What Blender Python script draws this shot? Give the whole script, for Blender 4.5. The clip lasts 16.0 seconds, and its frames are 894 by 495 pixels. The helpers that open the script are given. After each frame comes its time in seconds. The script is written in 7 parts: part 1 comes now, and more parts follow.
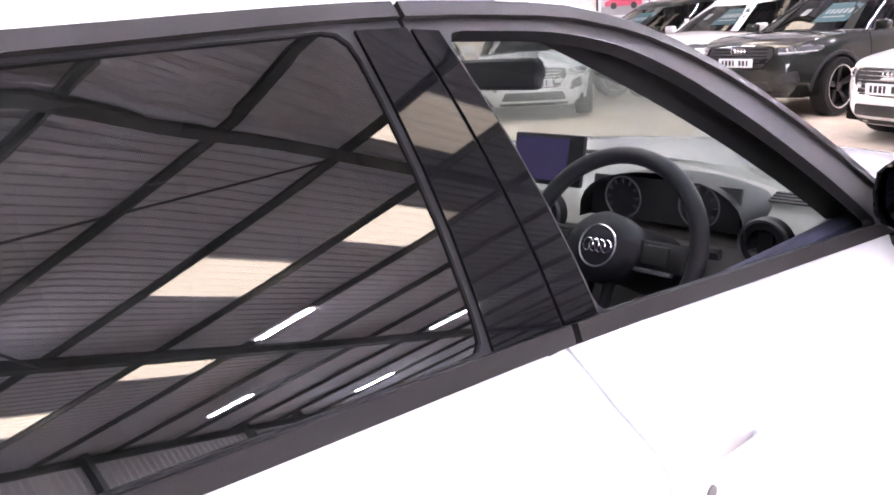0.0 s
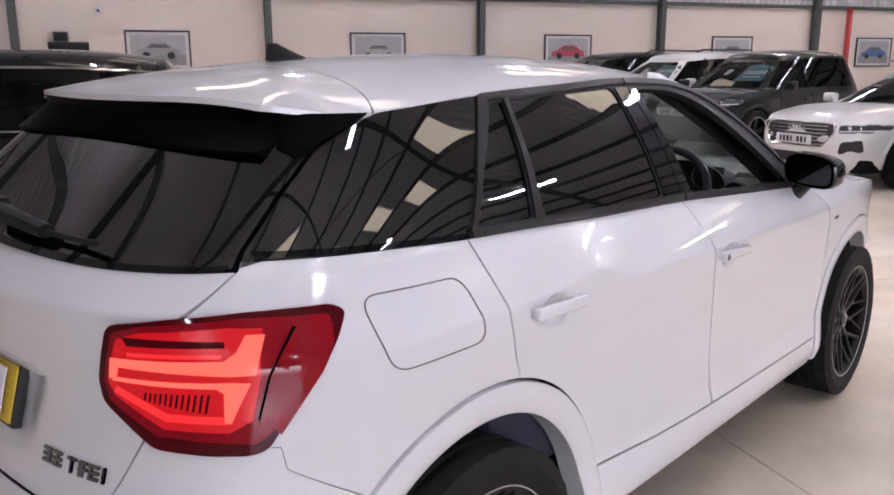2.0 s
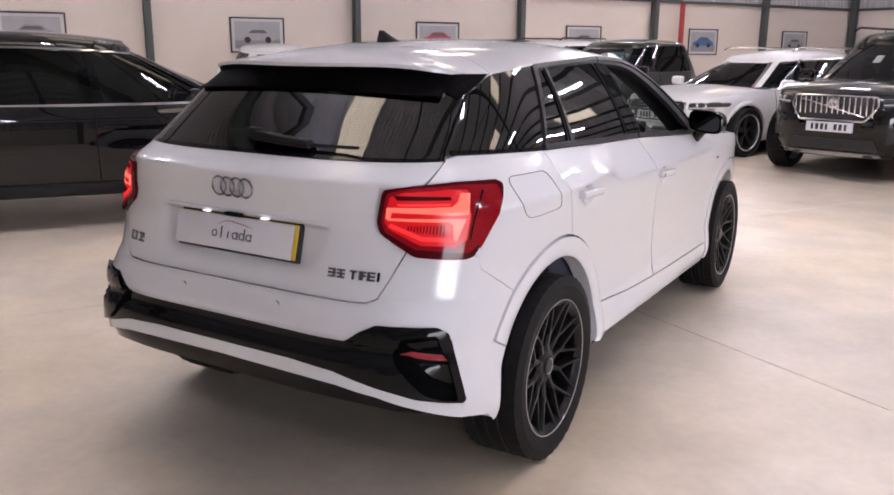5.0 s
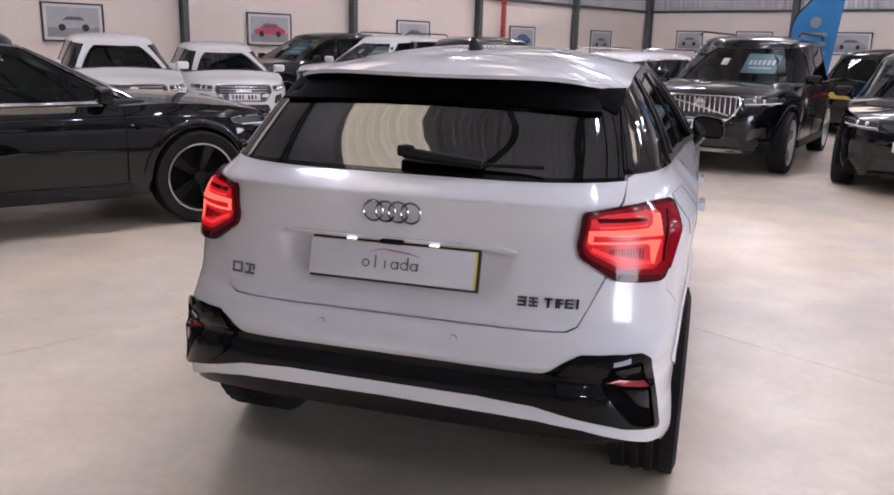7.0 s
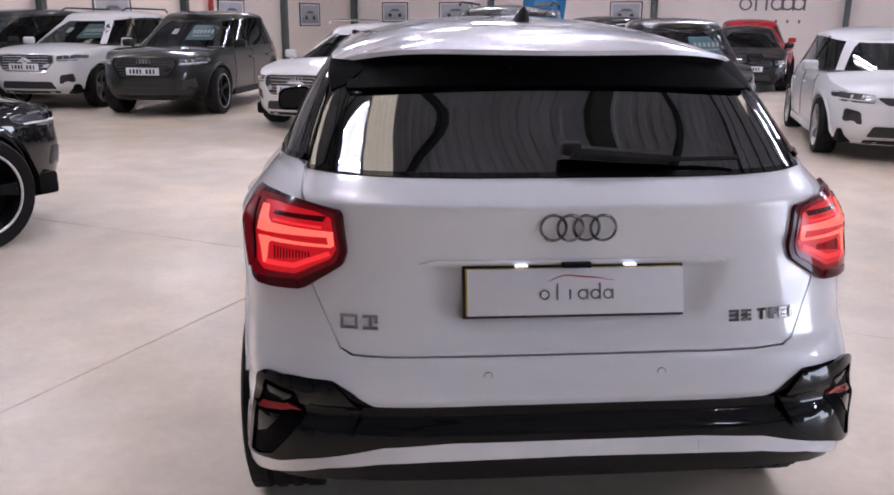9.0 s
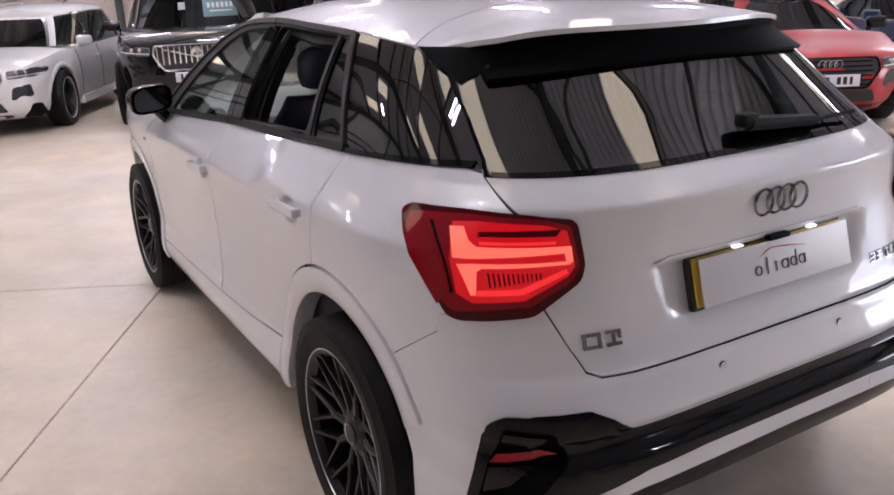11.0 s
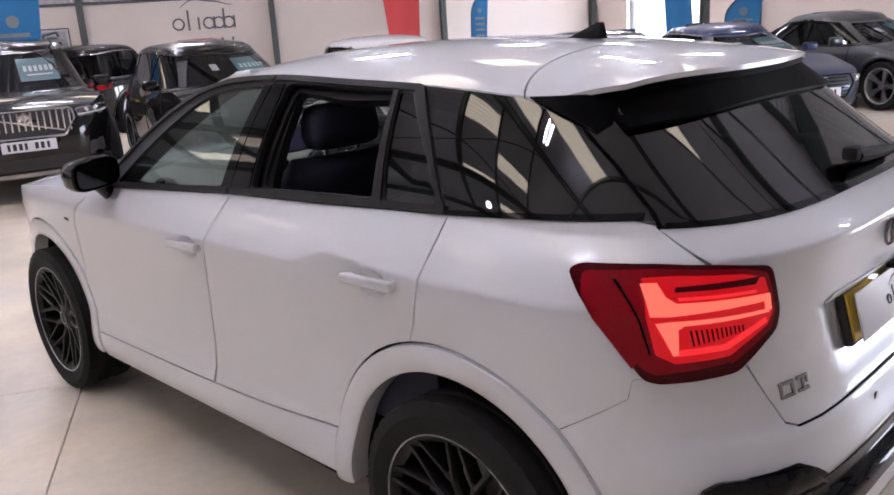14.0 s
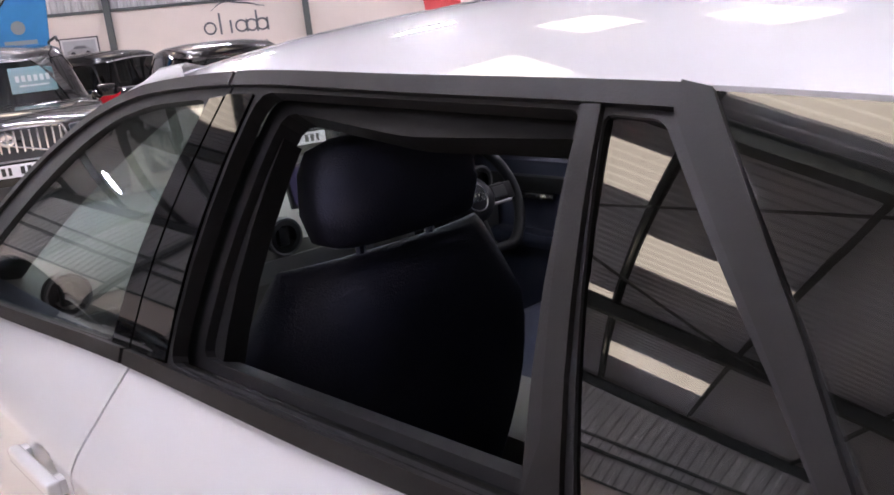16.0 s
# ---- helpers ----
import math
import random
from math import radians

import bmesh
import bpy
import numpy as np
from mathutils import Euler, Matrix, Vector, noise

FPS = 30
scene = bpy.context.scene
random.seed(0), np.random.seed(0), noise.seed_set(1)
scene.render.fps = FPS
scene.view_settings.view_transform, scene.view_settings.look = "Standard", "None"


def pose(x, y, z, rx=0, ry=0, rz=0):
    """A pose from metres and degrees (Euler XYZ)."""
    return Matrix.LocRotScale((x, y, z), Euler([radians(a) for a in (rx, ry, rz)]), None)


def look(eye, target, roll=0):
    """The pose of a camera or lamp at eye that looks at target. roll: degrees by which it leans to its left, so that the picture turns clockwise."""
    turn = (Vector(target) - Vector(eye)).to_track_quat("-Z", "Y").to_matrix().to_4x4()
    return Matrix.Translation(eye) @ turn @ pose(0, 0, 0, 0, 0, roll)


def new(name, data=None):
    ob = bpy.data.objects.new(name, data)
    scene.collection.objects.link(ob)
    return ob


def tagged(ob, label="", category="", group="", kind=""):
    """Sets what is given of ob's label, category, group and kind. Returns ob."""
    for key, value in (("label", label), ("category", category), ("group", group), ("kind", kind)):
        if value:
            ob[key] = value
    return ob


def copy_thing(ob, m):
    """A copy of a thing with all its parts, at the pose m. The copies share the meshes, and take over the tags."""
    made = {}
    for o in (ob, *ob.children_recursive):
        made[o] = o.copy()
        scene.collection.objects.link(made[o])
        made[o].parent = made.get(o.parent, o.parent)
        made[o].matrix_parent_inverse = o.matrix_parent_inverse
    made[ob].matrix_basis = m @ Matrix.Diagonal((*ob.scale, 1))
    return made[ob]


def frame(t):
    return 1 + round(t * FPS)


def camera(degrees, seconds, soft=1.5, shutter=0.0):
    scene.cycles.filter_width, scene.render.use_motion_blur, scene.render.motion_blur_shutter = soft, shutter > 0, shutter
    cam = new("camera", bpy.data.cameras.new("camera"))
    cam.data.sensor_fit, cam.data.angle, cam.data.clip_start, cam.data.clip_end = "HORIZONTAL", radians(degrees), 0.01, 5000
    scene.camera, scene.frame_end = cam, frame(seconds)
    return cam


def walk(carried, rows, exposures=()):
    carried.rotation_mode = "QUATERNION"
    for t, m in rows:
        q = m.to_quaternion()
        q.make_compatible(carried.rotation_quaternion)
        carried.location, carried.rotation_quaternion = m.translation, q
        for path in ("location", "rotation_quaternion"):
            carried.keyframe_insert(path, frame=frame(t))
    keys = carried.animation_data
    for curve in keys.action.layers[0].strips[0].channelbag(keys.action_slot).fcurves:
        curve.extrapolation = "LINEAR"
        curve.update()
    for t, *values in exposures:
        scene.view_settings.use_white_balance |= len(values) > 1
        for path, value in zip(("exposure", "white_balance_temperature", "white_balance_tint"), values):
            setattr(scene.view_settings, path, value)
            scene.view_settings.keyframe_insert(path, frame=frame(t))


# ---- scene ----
cam = camera(57.3, 16.0, soft=1.7)
PATH = [
    (0, (1.266, 0.415, 1.39), (-0.151, 1.725, 0.867), -3.2),
    (0.5, (1.445, 0.031, 1.427), (0.04, 1.367, 0.935), -1.6),
    (1, (1.61, -0.389, 1.451), (0.237, 0.988, 0.983), -0.8),
    (1.5, (1.714, -0.827, 1.448), (0.381, 0.595, 0.998), -0.3),
    (2, (1.829, -1.195, 1.464), (0.533, 0.262, 1.022), -0.1),
    (2.5, (1.925, -1.533, 1.474), (0.67, -0.04, 1.031), -0.2),
    (3, (1.954, -1.831, 1.46), (0.743, -0.303, 1.015), -0.3),
    (3.5, (2.01, -2.071, 1.461), (0.844, -0.51, 1.008), -0.3),
    (4, (2.076, -2.28, 1.445), (0.957, -0.689, 0.982), -0.2),
    (6.5, (1.194, -2.795, 1.47), (0.497, -0.982, 0.993), 1.5),
    (7, (0.83, -2.869, 1.489), (0.273, -1.01, 1.006), 1.6),
    (7.5, (0.540, -2.815, 1.47), (0.106, -0.92, 0.976), 1.5),
    (8, (0.203, -2.704, 1.483), (-0.032, -0.784, 0.974), 1.1),
    (8.5, (-0.122, -2.598, 1.445), (-0.188, -0.661, 0.956), 0.8),
    (9, (-0.455, -2.479, 1.464), (-0.296, -0.556, 0.934), 0.4),
    (11.5, (-1.879, -1.733, 1.532), (-0.77, -0.188, 0.911), -2.7),
    (12, (-2.173, -1.655, 1.556), (-0.935, -0.212, 0.936), -2.7),
    (12.5, (-2.324, -1.619, 1.557), (-1.015, -0.235, 0.946), -2.7),
    (13, (-2.389, -1.604, 1.546), (-1.044, -0.248, 0.955), -2.8),
    (13.5, (-2.325, -1.526, 1.544), (-0.973, -0.166, 0.975), -3.2),
    (14, (-2.069, -1.258, 1.534), (-0.722, 0.124, 1.011), -3.8),
    (14.5, (-1.792, -0.954, 1.525), (-0.451, 0.457, 1.067), -4.0),
    (15, (-1.538, -0.58, 1.506), (-0.206, 0.856, 1.099), -4.7),
    (15.5, (-1.312, -0.273, 1.477), (-0.011, 1.183, 1.042), -5.5),
    (16, (-1.108, 0.005, 1.447), (0.166, 1.458, 0.928), -5.8),
]
EXPOSURES = [(0.0, 2.05, 6150, 26), (0.5, 1.5, 6000, 25), (1.0, 0.55, 5950, 23), (1.5, 0.42, 6050, 22), (2.5, 0.52, 6150, 22), (4.0, 0.6, 6300, 22), (6.5, 0.57, 6050, 21),
             (9.0, 0.55, 5820, 22), (11.5, 0.52, 6200, 22), (13.5, 0.55, 6080, 21), (14.5, 0.56, 6000, 20), (15.0, 0.6, 6020, 20), (15.5, 0.78, 6020, 21), (16.0, 1.08, 6100, 22)]
walk(cam, [(t, look(eye, target, roll)) for t, eye, target, roll in PATH], EXPOSURES)

# ---- light outside ----
world = bpy.data.worlds.new("daylight")
scene.world = world
world.use_nodes = True
wn = world.node_tree
sky = wn.nodes.new("ShaderNodeTexSky")
sky.sky_type, sky.sun_disc = "NISHITA", False
sky.sun_elevation, sky.sun_rotation = radians(48), radians(120)
wn.nodes["Background"].inputs["Strength"].default_value = 0.6
wn.links.new(sky.outputs["Color"], wn.nodes["Background"].inputs["Color"])
sun_data = bpy.data.lights.new("sun", "SUN")
sun_data.energy, sun_data.angle, sun_data.color = 2.5, radians(2), (1.0, 0.95, 0.88)
sun = new("sun", sun_data)
sun.matrix_world = look((30, -20, 40), (0, 0, 0))
# daylight standing in the two open doorways of the east wall
DOORS = ((4.95, 4.7, 5.0), (26.5, 5.0, 3.4))          # distance along the wall, width, brightness
TUBE, ROOFLIGHT = 180.0, 1.6          # brightness of the lamp tubes and of the translucent roof sheets


# ---- materials ----
def material(name, colour, rough=0.5, metal=0.0, grain=0.0, scale=8.0, bump=0.0, fine=60.0, coat=0.0, stains=0.0, spec=0.5, piece=0.0, sheen=0.03):
    m = bpy.data.materials.new(name)
    m.use_nodes = True
    nt = m.node_tree
    b = nt.nodes["Principled BSDF"]
    b.inputs["Base Color"].default_value = (*colour, 1)
    b.inputs["Roughness"].default_value, b.inputs["Metallic"].default_value = rough, metal
    b.inputs["Coat Weight"].default_value, b.inputs["Coat Roughness"].default_value = coat, sheen
    b.inputs["Specular IOR Level"].default_value = spec
    geo = nt.nodes.new("ShaderNodeNewGeometry")
    if grain or stains or piece:
        last = None
        hsv = nt.nodes.new("ShaderNodeHueSaturation")
        hsv.inputs["Color"].default_value = (*colour, 1)
        total = nt.nodes.new("ShaderNodeMath")
        total.operation, total.inputs[1].default_value = "ADD", 1.0
        for sc, amount, detail in ((scale, grain, 5), (scale * 0.12, stains, 4)):
            n = nt.nodes.new("ShaderNodeTexNoise")
            n.inputs["Scale"].default_value, n.inputs["Detail"].default_value = sc, detail
            nt.links.new(geo.outputs["Position"], n.inputs["Vector"])
            mul = nt.nodes.new("ShaderNodeMath")
            mul.operation = "MULTIPLY_ADD"
            mul.inputs[1].default_value, mul.inputs[2].default_value = 2 * amount, -amount
            nt.links.new(n.outputs["Fac"], mul.inputs[0])
            if last:
                add = nt.nodes.new("ShaderNodeMath")
                nt.links.new(last.outputs[0], add.inputs[0])
                nt.links.new(mul.outputs[0], add.inputs[1])
                last = add
            else:
                last = mul
        nt.links.new(last.outputs[0], total.inputs[0])
        nt.links.new(total.outputs[0], hsv.inputs["Value"])
        nt.links.new(hsv.outputs["Color"], b.inputs["Base Color"])
        rr = nt.nodes.new("ShaderNodeMath")
        rr.operation = "MULTIPLY"
        rr.inputs[1].default_value = rough
        nt.links.new(total.outputs[0], rr.inputs[0])
        nt.links.new(rr.outputs[0], b.inputs["Roughness"])
    if bump:
        n = nt.nodes.new("ShaderNodeTexNoise")
        n.inputs["Scale"].default_value, n.inputs["Detail"].default_value = fine, 4
        nt.links.new(geo.outputs["Position"], n.inputs["Vector"])
        bp = nt.nodes.new("ShaderNodeBump")
        bp.inputs["Strength"].default_value, bp.inputs["Distance"].default_value = bump, 0.01
        nt.links.new(n.outputs["Fac"], bp.inputs["Height"])
        nt.links.new(bp.outputs["Normal"], b.inputs["Normal"])
    return m


def glowing(name, colour, strength, base=None):
    m = bpy.data.materials.new(name)
    m.use_nodes = True
    b = m.node_tree.nodes["Principled BSDF"]
    b.inputs["Base Color"].default_value = (*(base or colour), 1)
    b.inputs["Roughness"].default_value = 0.25
    b.inputs["Emission Color"].default_value = (*colour, 1)
    b.inputs["Emission Strength"].default_value = strength
    return m


def glazing(name, tint, mirror=0.05):
    """Pane of glass: a tinted clear layer below a mirror that grows towards grazing angles."""
    m = bpy.data.materials.new(name)
    m.use_nodes = True
    nt = m.node_tree
    nt.nodes.clear()
    out = nt.nodes.new("ShaderNodeOutputMaterial")
    mix = nt.nodes.new("ShaderNodeMixShader")
    clear = nt.nodes.new("ShaderNodeBsdfTransparent")
    gloss = nt.nodes.new("ShaderNodeBsdfGlossy")
    lw = nt.nodes.new("ShaderNodeLayerWeight")
    lw.inputs["Blend"].default_value = 0.5
    power = nt.nodes.new("ShaderNodeMath")
    power.operation, power.inputs[1].default_value = "POWER", 5.0
    fr = nt.nodes.new("ShaderNodeMath")
    fr.operation, fr.inputs[1].default_value, fr.inputs[2].default_value = "MULTIPLY_ADD", 1.0 - mirror, mirror
    nt.links.new(lw.outputs["Facing"], power.inputs[0])
    nt.links.new(power.outputs[0], fr.inputs[0])
    clear.inputs["Color"].default_value = (*tint, 1)
    gloss.inputs["Roughness"].default_value = 0.01
    nt.links.new(fr.outputs[0], mix.inputs[0])
    nt.links.new(clear.outputs[0], mix.inputs[1])
    nt.links.new(gloss.outputs[0], mix.inputs[2])
    nt.links.new(mix.outputs[0], out.inputs["Surface"])
    return m


def floor_material():
    """Sealed pale concrete: soft clouds, fine speckle and scuffed gloss."""
    m = bpy.data.materials.new("sealed_concrete")
    m.use_nodes = True
    nt = m.node_tree
    b = nt.nodes["Principled BSDF"]
    geo = nt.nodes.new("ShaderNodeNewGeometry")

    off = nt.nodes.new("ShaderNodeVectorMath")
    off.operation, off.inputs[1].default_value = "ADD", (13.31, 17.17, 0.37)
    nt.links.new(geo.outputs["Position"], off.inputs[0])

    def cloud(scale, detail, low, high):
        n = nt.nodes.new("ShaderNodeTexNoise")
        n.inputs["Scale"].default_value, n.inputs["Detail"].default_value = scale, detail
        nt.links.new(off.outputs[0], n.inputs["Vector"])
        r = nt.nodes.new("ShaderNodeMapRange")
        r.interpolation_type = "SMOOTHSTEP"
        r.inputs["From Min"].default_value, r.inputs["From Max"].default_value = 0.15, 0.85
        r.inputs["To Min"].default_value, r.inputs["To Max"].default_value = low, high
        nt.links.new(n.outputs["Fac"], r.inputs["Value"])
        return r.outputs["Result"]

    def times(a, c):
        n = nt.nodes.new("ShaderNodeMath")
        n.operation = "MULTIPLY"
        nt.links.new(a, n.inputs[0])
        nt.links.new(c, n.inputs[1])
        return n.outputs[0]

    hsv = nt.nodes.new("ShaderNodeHueSaturation")
    hsv.inputs["Color"].default_value = (0.80, 0.685, 0.545, 1)
    nt.links.new(times(times(cloud(0.45, 2, 0.74, 1.16), cloud(2.6, 3, 0.86, 1.10)), cloud(22.0, 3, 0.95, 1.04)), hsv.inputs["Value"])
    nt.links.new(cloud(0.8, 2, 0.75, 1.2), hsv.inputs["Saturation"])
    nt.links.new(hsv.outputs["Color"], b.inputs["Base Color"])
    nt.links.new(cloud(1.7, 3, 0.30, 0.38), b.inputs["Roughness"])
    bp = nt.nodes.new("ShaderNodeBump")
    bp.inputs["Strength"].default_value, bp.inputs["Distance"].default_value = 0.05, 0.01
    nt.links.new(cloud(30.0, 4, 0.0, 1.0), bp.inputs["Height"])
    nt.links.new(bp.outputs["Normal"], b.inputs["Normal"])
    return m


WHITE = material("white_car_paint", (0.74, 0.748, 0.785), 0.35, sheen=0.015, coat=1.0, grain=0.012, scale=500)
WHITE_FAR = material("white_paint_other", (0.74, 0.74, 0.74), 0.3, coat=0.8, grain=0.02, scale=300)
BLACK_PAINT = material("black_car_paint", (0.003, 0.003, 0.004), 0.35, coat=1.0, sheen=0.015, spec=0.05, grain=0.03, scale=400)
GREY_PAINT = material("dark_grey_paint", (0.045, 0.047, 0.05), 0.35, metal=0.4, coat=1.0, grain=0.06, scale=500)
GREEN_BLACK = material("green_black_paint", (0.010, 0.012, 0.011), 0.35, coat=1.0, sheen=0.02, spec=0.10, grain=0.05, scale=400)
NAVY_PAINT = material("navy_paint", (0.007, 0.018, 0.075), 0.3, metal=0.3, coat=0.8, grain=0.05, scale=400)
RED_PAINT = material("red_paint", (0.42, 0.005, 0.009), 0.35, coat=0.4, grain=0.03, scale=300)
SILVER_PAINT = material("silver_paint", (0.45, 0.45, 0.44), 0.35, metal=0.4, coat=1.0, grain=0.03, scale=300)
GLOSS_BLACK = material("gloss_black_trim", (0.005, 0.005, 0.006), 0.03, coat=0.0, spec=0.25, grain=0.04, scale=60)
SMOKED_RED = material("smoked_red_lens", (0.035, 0.008, 0.010), 0.55, spec=0.15, grain=0.05, scale=80)
SATIN_BLACK = material("satin_black_trim", (0.017, 0.0158, 0.0162), 0.45, spec=0.18, grain=0.08, scale=120, bump=0.05, fine=400)
PLASTIC = material("dark_plastic", (0.015, 0.015, 0.017), 0.5, spec=0.3, grain=0.1, scale=90, bump=0.1, fine=500)
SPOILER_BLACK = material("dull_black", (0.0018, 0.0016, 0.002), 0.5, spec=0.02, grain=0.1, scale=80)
SLAB_JOINT = material("joint_filler", (0.36, 0.31, 0.255), 0.85, grain=0.2, scale=9)
GAP = material("panel_gap_black", (0.005, 0.005, 0.005), 0.8, spec=0.15, grain=0.1, scale=50)
RUBBER = material("tyre_rubber", (0.009, 0.0085, 0.0088), 0.75, spec=0.25, grain=0.15, scale=60, bump=0.15, fine=300)
RIM_BLACK = material("black_alloy", (0.005, 0.005, 0.006), 0.3, coat=0.0, spec=0.22, grain=0.08, scale=80)
BADGE_CHROME = material("shaded_chrome", (0.30, 0.30, 0.31), 0.16, metal=1.0, grain=0.05, scale=90)
BADGE_DARK = material("dark_chrome_letters", (0.20, 0.20, 0.21), 0.2, metal=0.9, grain=0.05, scale=90)
CHROME = material("chrome", (0.75, 0.75, 0.76), 0.12, metal=1.0, grain=0.03, scale=90)
ALLOY = material("silver_alloy", (0.55, 0.55, 0.56), 0.28, metal=0.9, grain=0.05, scale=90)
MIRROR = material("dark_mirror", (0.05, 0.052, 0.056), 0.03, metal=1.0, grain=0.02, scale=60)
BRAKE = material("brake_steel", (0.3, 0.29, 0.28), 0.4, metal=0.9, grain=0.15, scale=120)
TINT = glazing("privacy_glass", (0.24, 0.24, 0.25), 0.14)
CLEAR = glazing("clear_glass", (0.84, 0.89, 0.87), 0.08)
DARK_PANE = glazing("parked_car_glass", (0.10, 0.12, 0.12), 0.035)
LAMP_RED = material("lamp_red_lens", (0.26, 0.004, 0.010), 0.06, coat=0.0, spec=0.3, grain=0.05, scale=60)
LAMP_DARK = material("lamp_smoked_red", (0.070, 0.002, 0.005), 0.06, coat=0.0, spec=0.25, grain=0.05, scale=60)
LAMP_GLOW = glowing("lamp_light_bar", (1.0, 0.17, 0.10), 0.72, (0.5, 0.03, 0.03))
LAMP_MID = glowing("lamp_mid_red", (1.0, 0.03, 0.03), 0.5, (0.5, 0.02, 0.02))
LAMP_SOFT = glowing("lamp_soft_red", (1.0, 0.004, 0.010), 0.30, (0.28, 0.006, 0.008))
PLATE_LED = glowing("plate_light", (0.9, 0.93, 1.0), 0.9)
REFLECTOR = material("red_reflector", (0.28, 0.01, 0.015), 0.2, coat=0.6, grain=0.1, scale=200)
PLATE_WHITE = material("plate_white", (0.72, 0.72, 0.76), 0.35, grain=0.03, scale=50)
PLATE_YELLOW = material("plate_yellow", (0.75, 0.52, 0.06), 0.4, grain=0.04, scale=50)
INK = material("dark_ink", (0.02, 0.02, 0.022), 0.5, grain=0.1, scale=60)
INK_GREY = material("grey_ink", (0.12, 0.12, 0.13), 0.5, grain=0.1, scale=60)
INK_RED = material("red_ink", (0.5, 0.05, 0.06), 0.5, grain=0.1, scale=60)
WHEEL_LEATHER = material("black_wheel_leather", (0.020, 0.020, 0.024), 0.5, spec=0.3, grain=0.1, scale=90, bump=0.1, fine=400)
LEATHER = material("black_upholstery", (0.050, 0.054, 0.088), 0.6, spec=0.3, grain=0.15, scale=70, bump=0.2, fine=350)
DASH = material("dash_plastic", (0.21, 0.205, 0.19), 0.5, grain=0.08, scale=60, bump=0.15, fine=500)
DASH_PALE = material("dash_metal_inlay", (0.30, 0.30, 0.29), 0.3, metal=0.6, grain=0.08, scale=60)
HEADLINER = material("grey_headliner", (0.32, 0.32, 0.31), 0.9, grain=0.06, scale=80, bump=0.2, fine=500)
SCREEN = glowing("lit_display", (0.22, 0.18, 0.45), 0.03, (0.02, 0.02, 0.03))
DIAL = glowing("lit_dials", (0.55, 0.55, 0.6), 0.012, (0.02, 0.02, 0.02))
FLOOR = floor_material()
WALL_WHITE = material("white_wall_panel", (0.76, 0.675, 0.605), 0.75, grain=0.03, scale=3, stains=0.05, bump=0.05, fine=40)
CLADDING = material("grey_cladding", (0.50, 0.49, 0.48), 0.5, metal=0.2, grain=0.06, scale=4, stains=0.08)
ROOF_SHEET = material("roof_sheet", (0.59, 0.60, 0.64), 0.6, metal=0.0, grain=0.05, scale=3, stains=0.08)
STEEL = material("painted_steel", (0.075, 0.085, 0.08), 0.5, grain=0.12, scale=12, bump=0.05, fine=60)
STEEL_RED = material("red_painted_steel", (0.42, 0.05, 0.045), 0.5, grain=0.1, scale=12)
ROOFLIGHT_MAT = glowing("translucent_roof_sheet", (1.0, 0.87, 0.64), ROOFLIGHT, (0.7, 0.68, 0.6))
TUBE_MAT = glowing("lamp_tube", (0.97, 0.96, 1.0), TUBE)
FITTING = material("lamp_fitting_white", (0.7, 0.7, 0.7), 0.5, grain=0.04, scale=20)
PRINT_GREY = material("print_sky", (0.40, 0.40, 0.42), 0.5, grain=0.25, scale=2.5)
PRINT_ROAD = material("print_road", (0.27, 0.27, 0.28), 0.5, grain=0.3, scale=4)
PAPER = material("print_paper", (0.62, 0.61, 0.60), 0.6, grain=0.05, scale=12)
TEAL = material("teal_sticker", (0.004, 0.055, 0.066), 0.5, grain=0.08, scale=30)
FLAG_BLUE = material("blue_banner_cloth", (0.03, 0.19, 0.42), 0.8, grain=0.1, scale=10, bump=0.1, fine=200)
FLAG_RED = material("red_banner_cloth", (0.55, 0.06, 0.06), 0.8, grain=0.1, scale=10, bump=0.1, fine=200)
HEADLAMP = material("headlamp_lens", (0.085, 0.09, 0.10), 0.08, metal=0.3, coat=1.0, grain=0.3, scale=45)
PALE_INK = material("pale_ink", (0.22, 0.24, 0.24), 0.5, grain=0.04, scale=40)
GROUND_OUT = material("yard_paving", (0.42, 0.41, 0.40), 0.8, grain=0.12, scale=2, stains=0.15)


# ---- mesh helpers ----
def raw(name, verts, faces, mat, parent=None, label="", normals=None, angle=35, smooth=True):
    me = bpy.data.meshes.new(name)
    me.from_pydata([tuple(v) for v in verts], [], faces)
    me.materials.append(mat)
    if normals is not None:
        me.shade_smooth()
        me.normals_split_custom_set_from_vertices([tuple(n) for n in normals])
    elif smooth:
        bm = bmesh.new()
        bm.from_mesh(me)
        bmesh.ops.recalc_face_normals(bm, faces=bm.faces)
        bm.to_mesh(me)
        bm.free()
        me.shade_smooth()
        me.set_sharp_from_angle(angle=radians(angle))
    ob = new(name, me)
    if parent is not None:
        ob.parent = parent
    if label:
        ob["label"] = label
    return ob


def part(name, vf, mat, parent, label="", **kw):
    return raw(name, vf[0], vf[1], mat, parent, label, **kw)


def join(*shapes):
    verts, faces = [], []
    for v, f in shapes:
        k = len(verts)
        verts += [tuple(p) for p in v]
        faces += [tuple(i + k for i in q) for q in f]
    return verts, faces


def moved(vf, m):
    return [tuple(m @ Vector(v)) for v in vf[0]], vf[1]


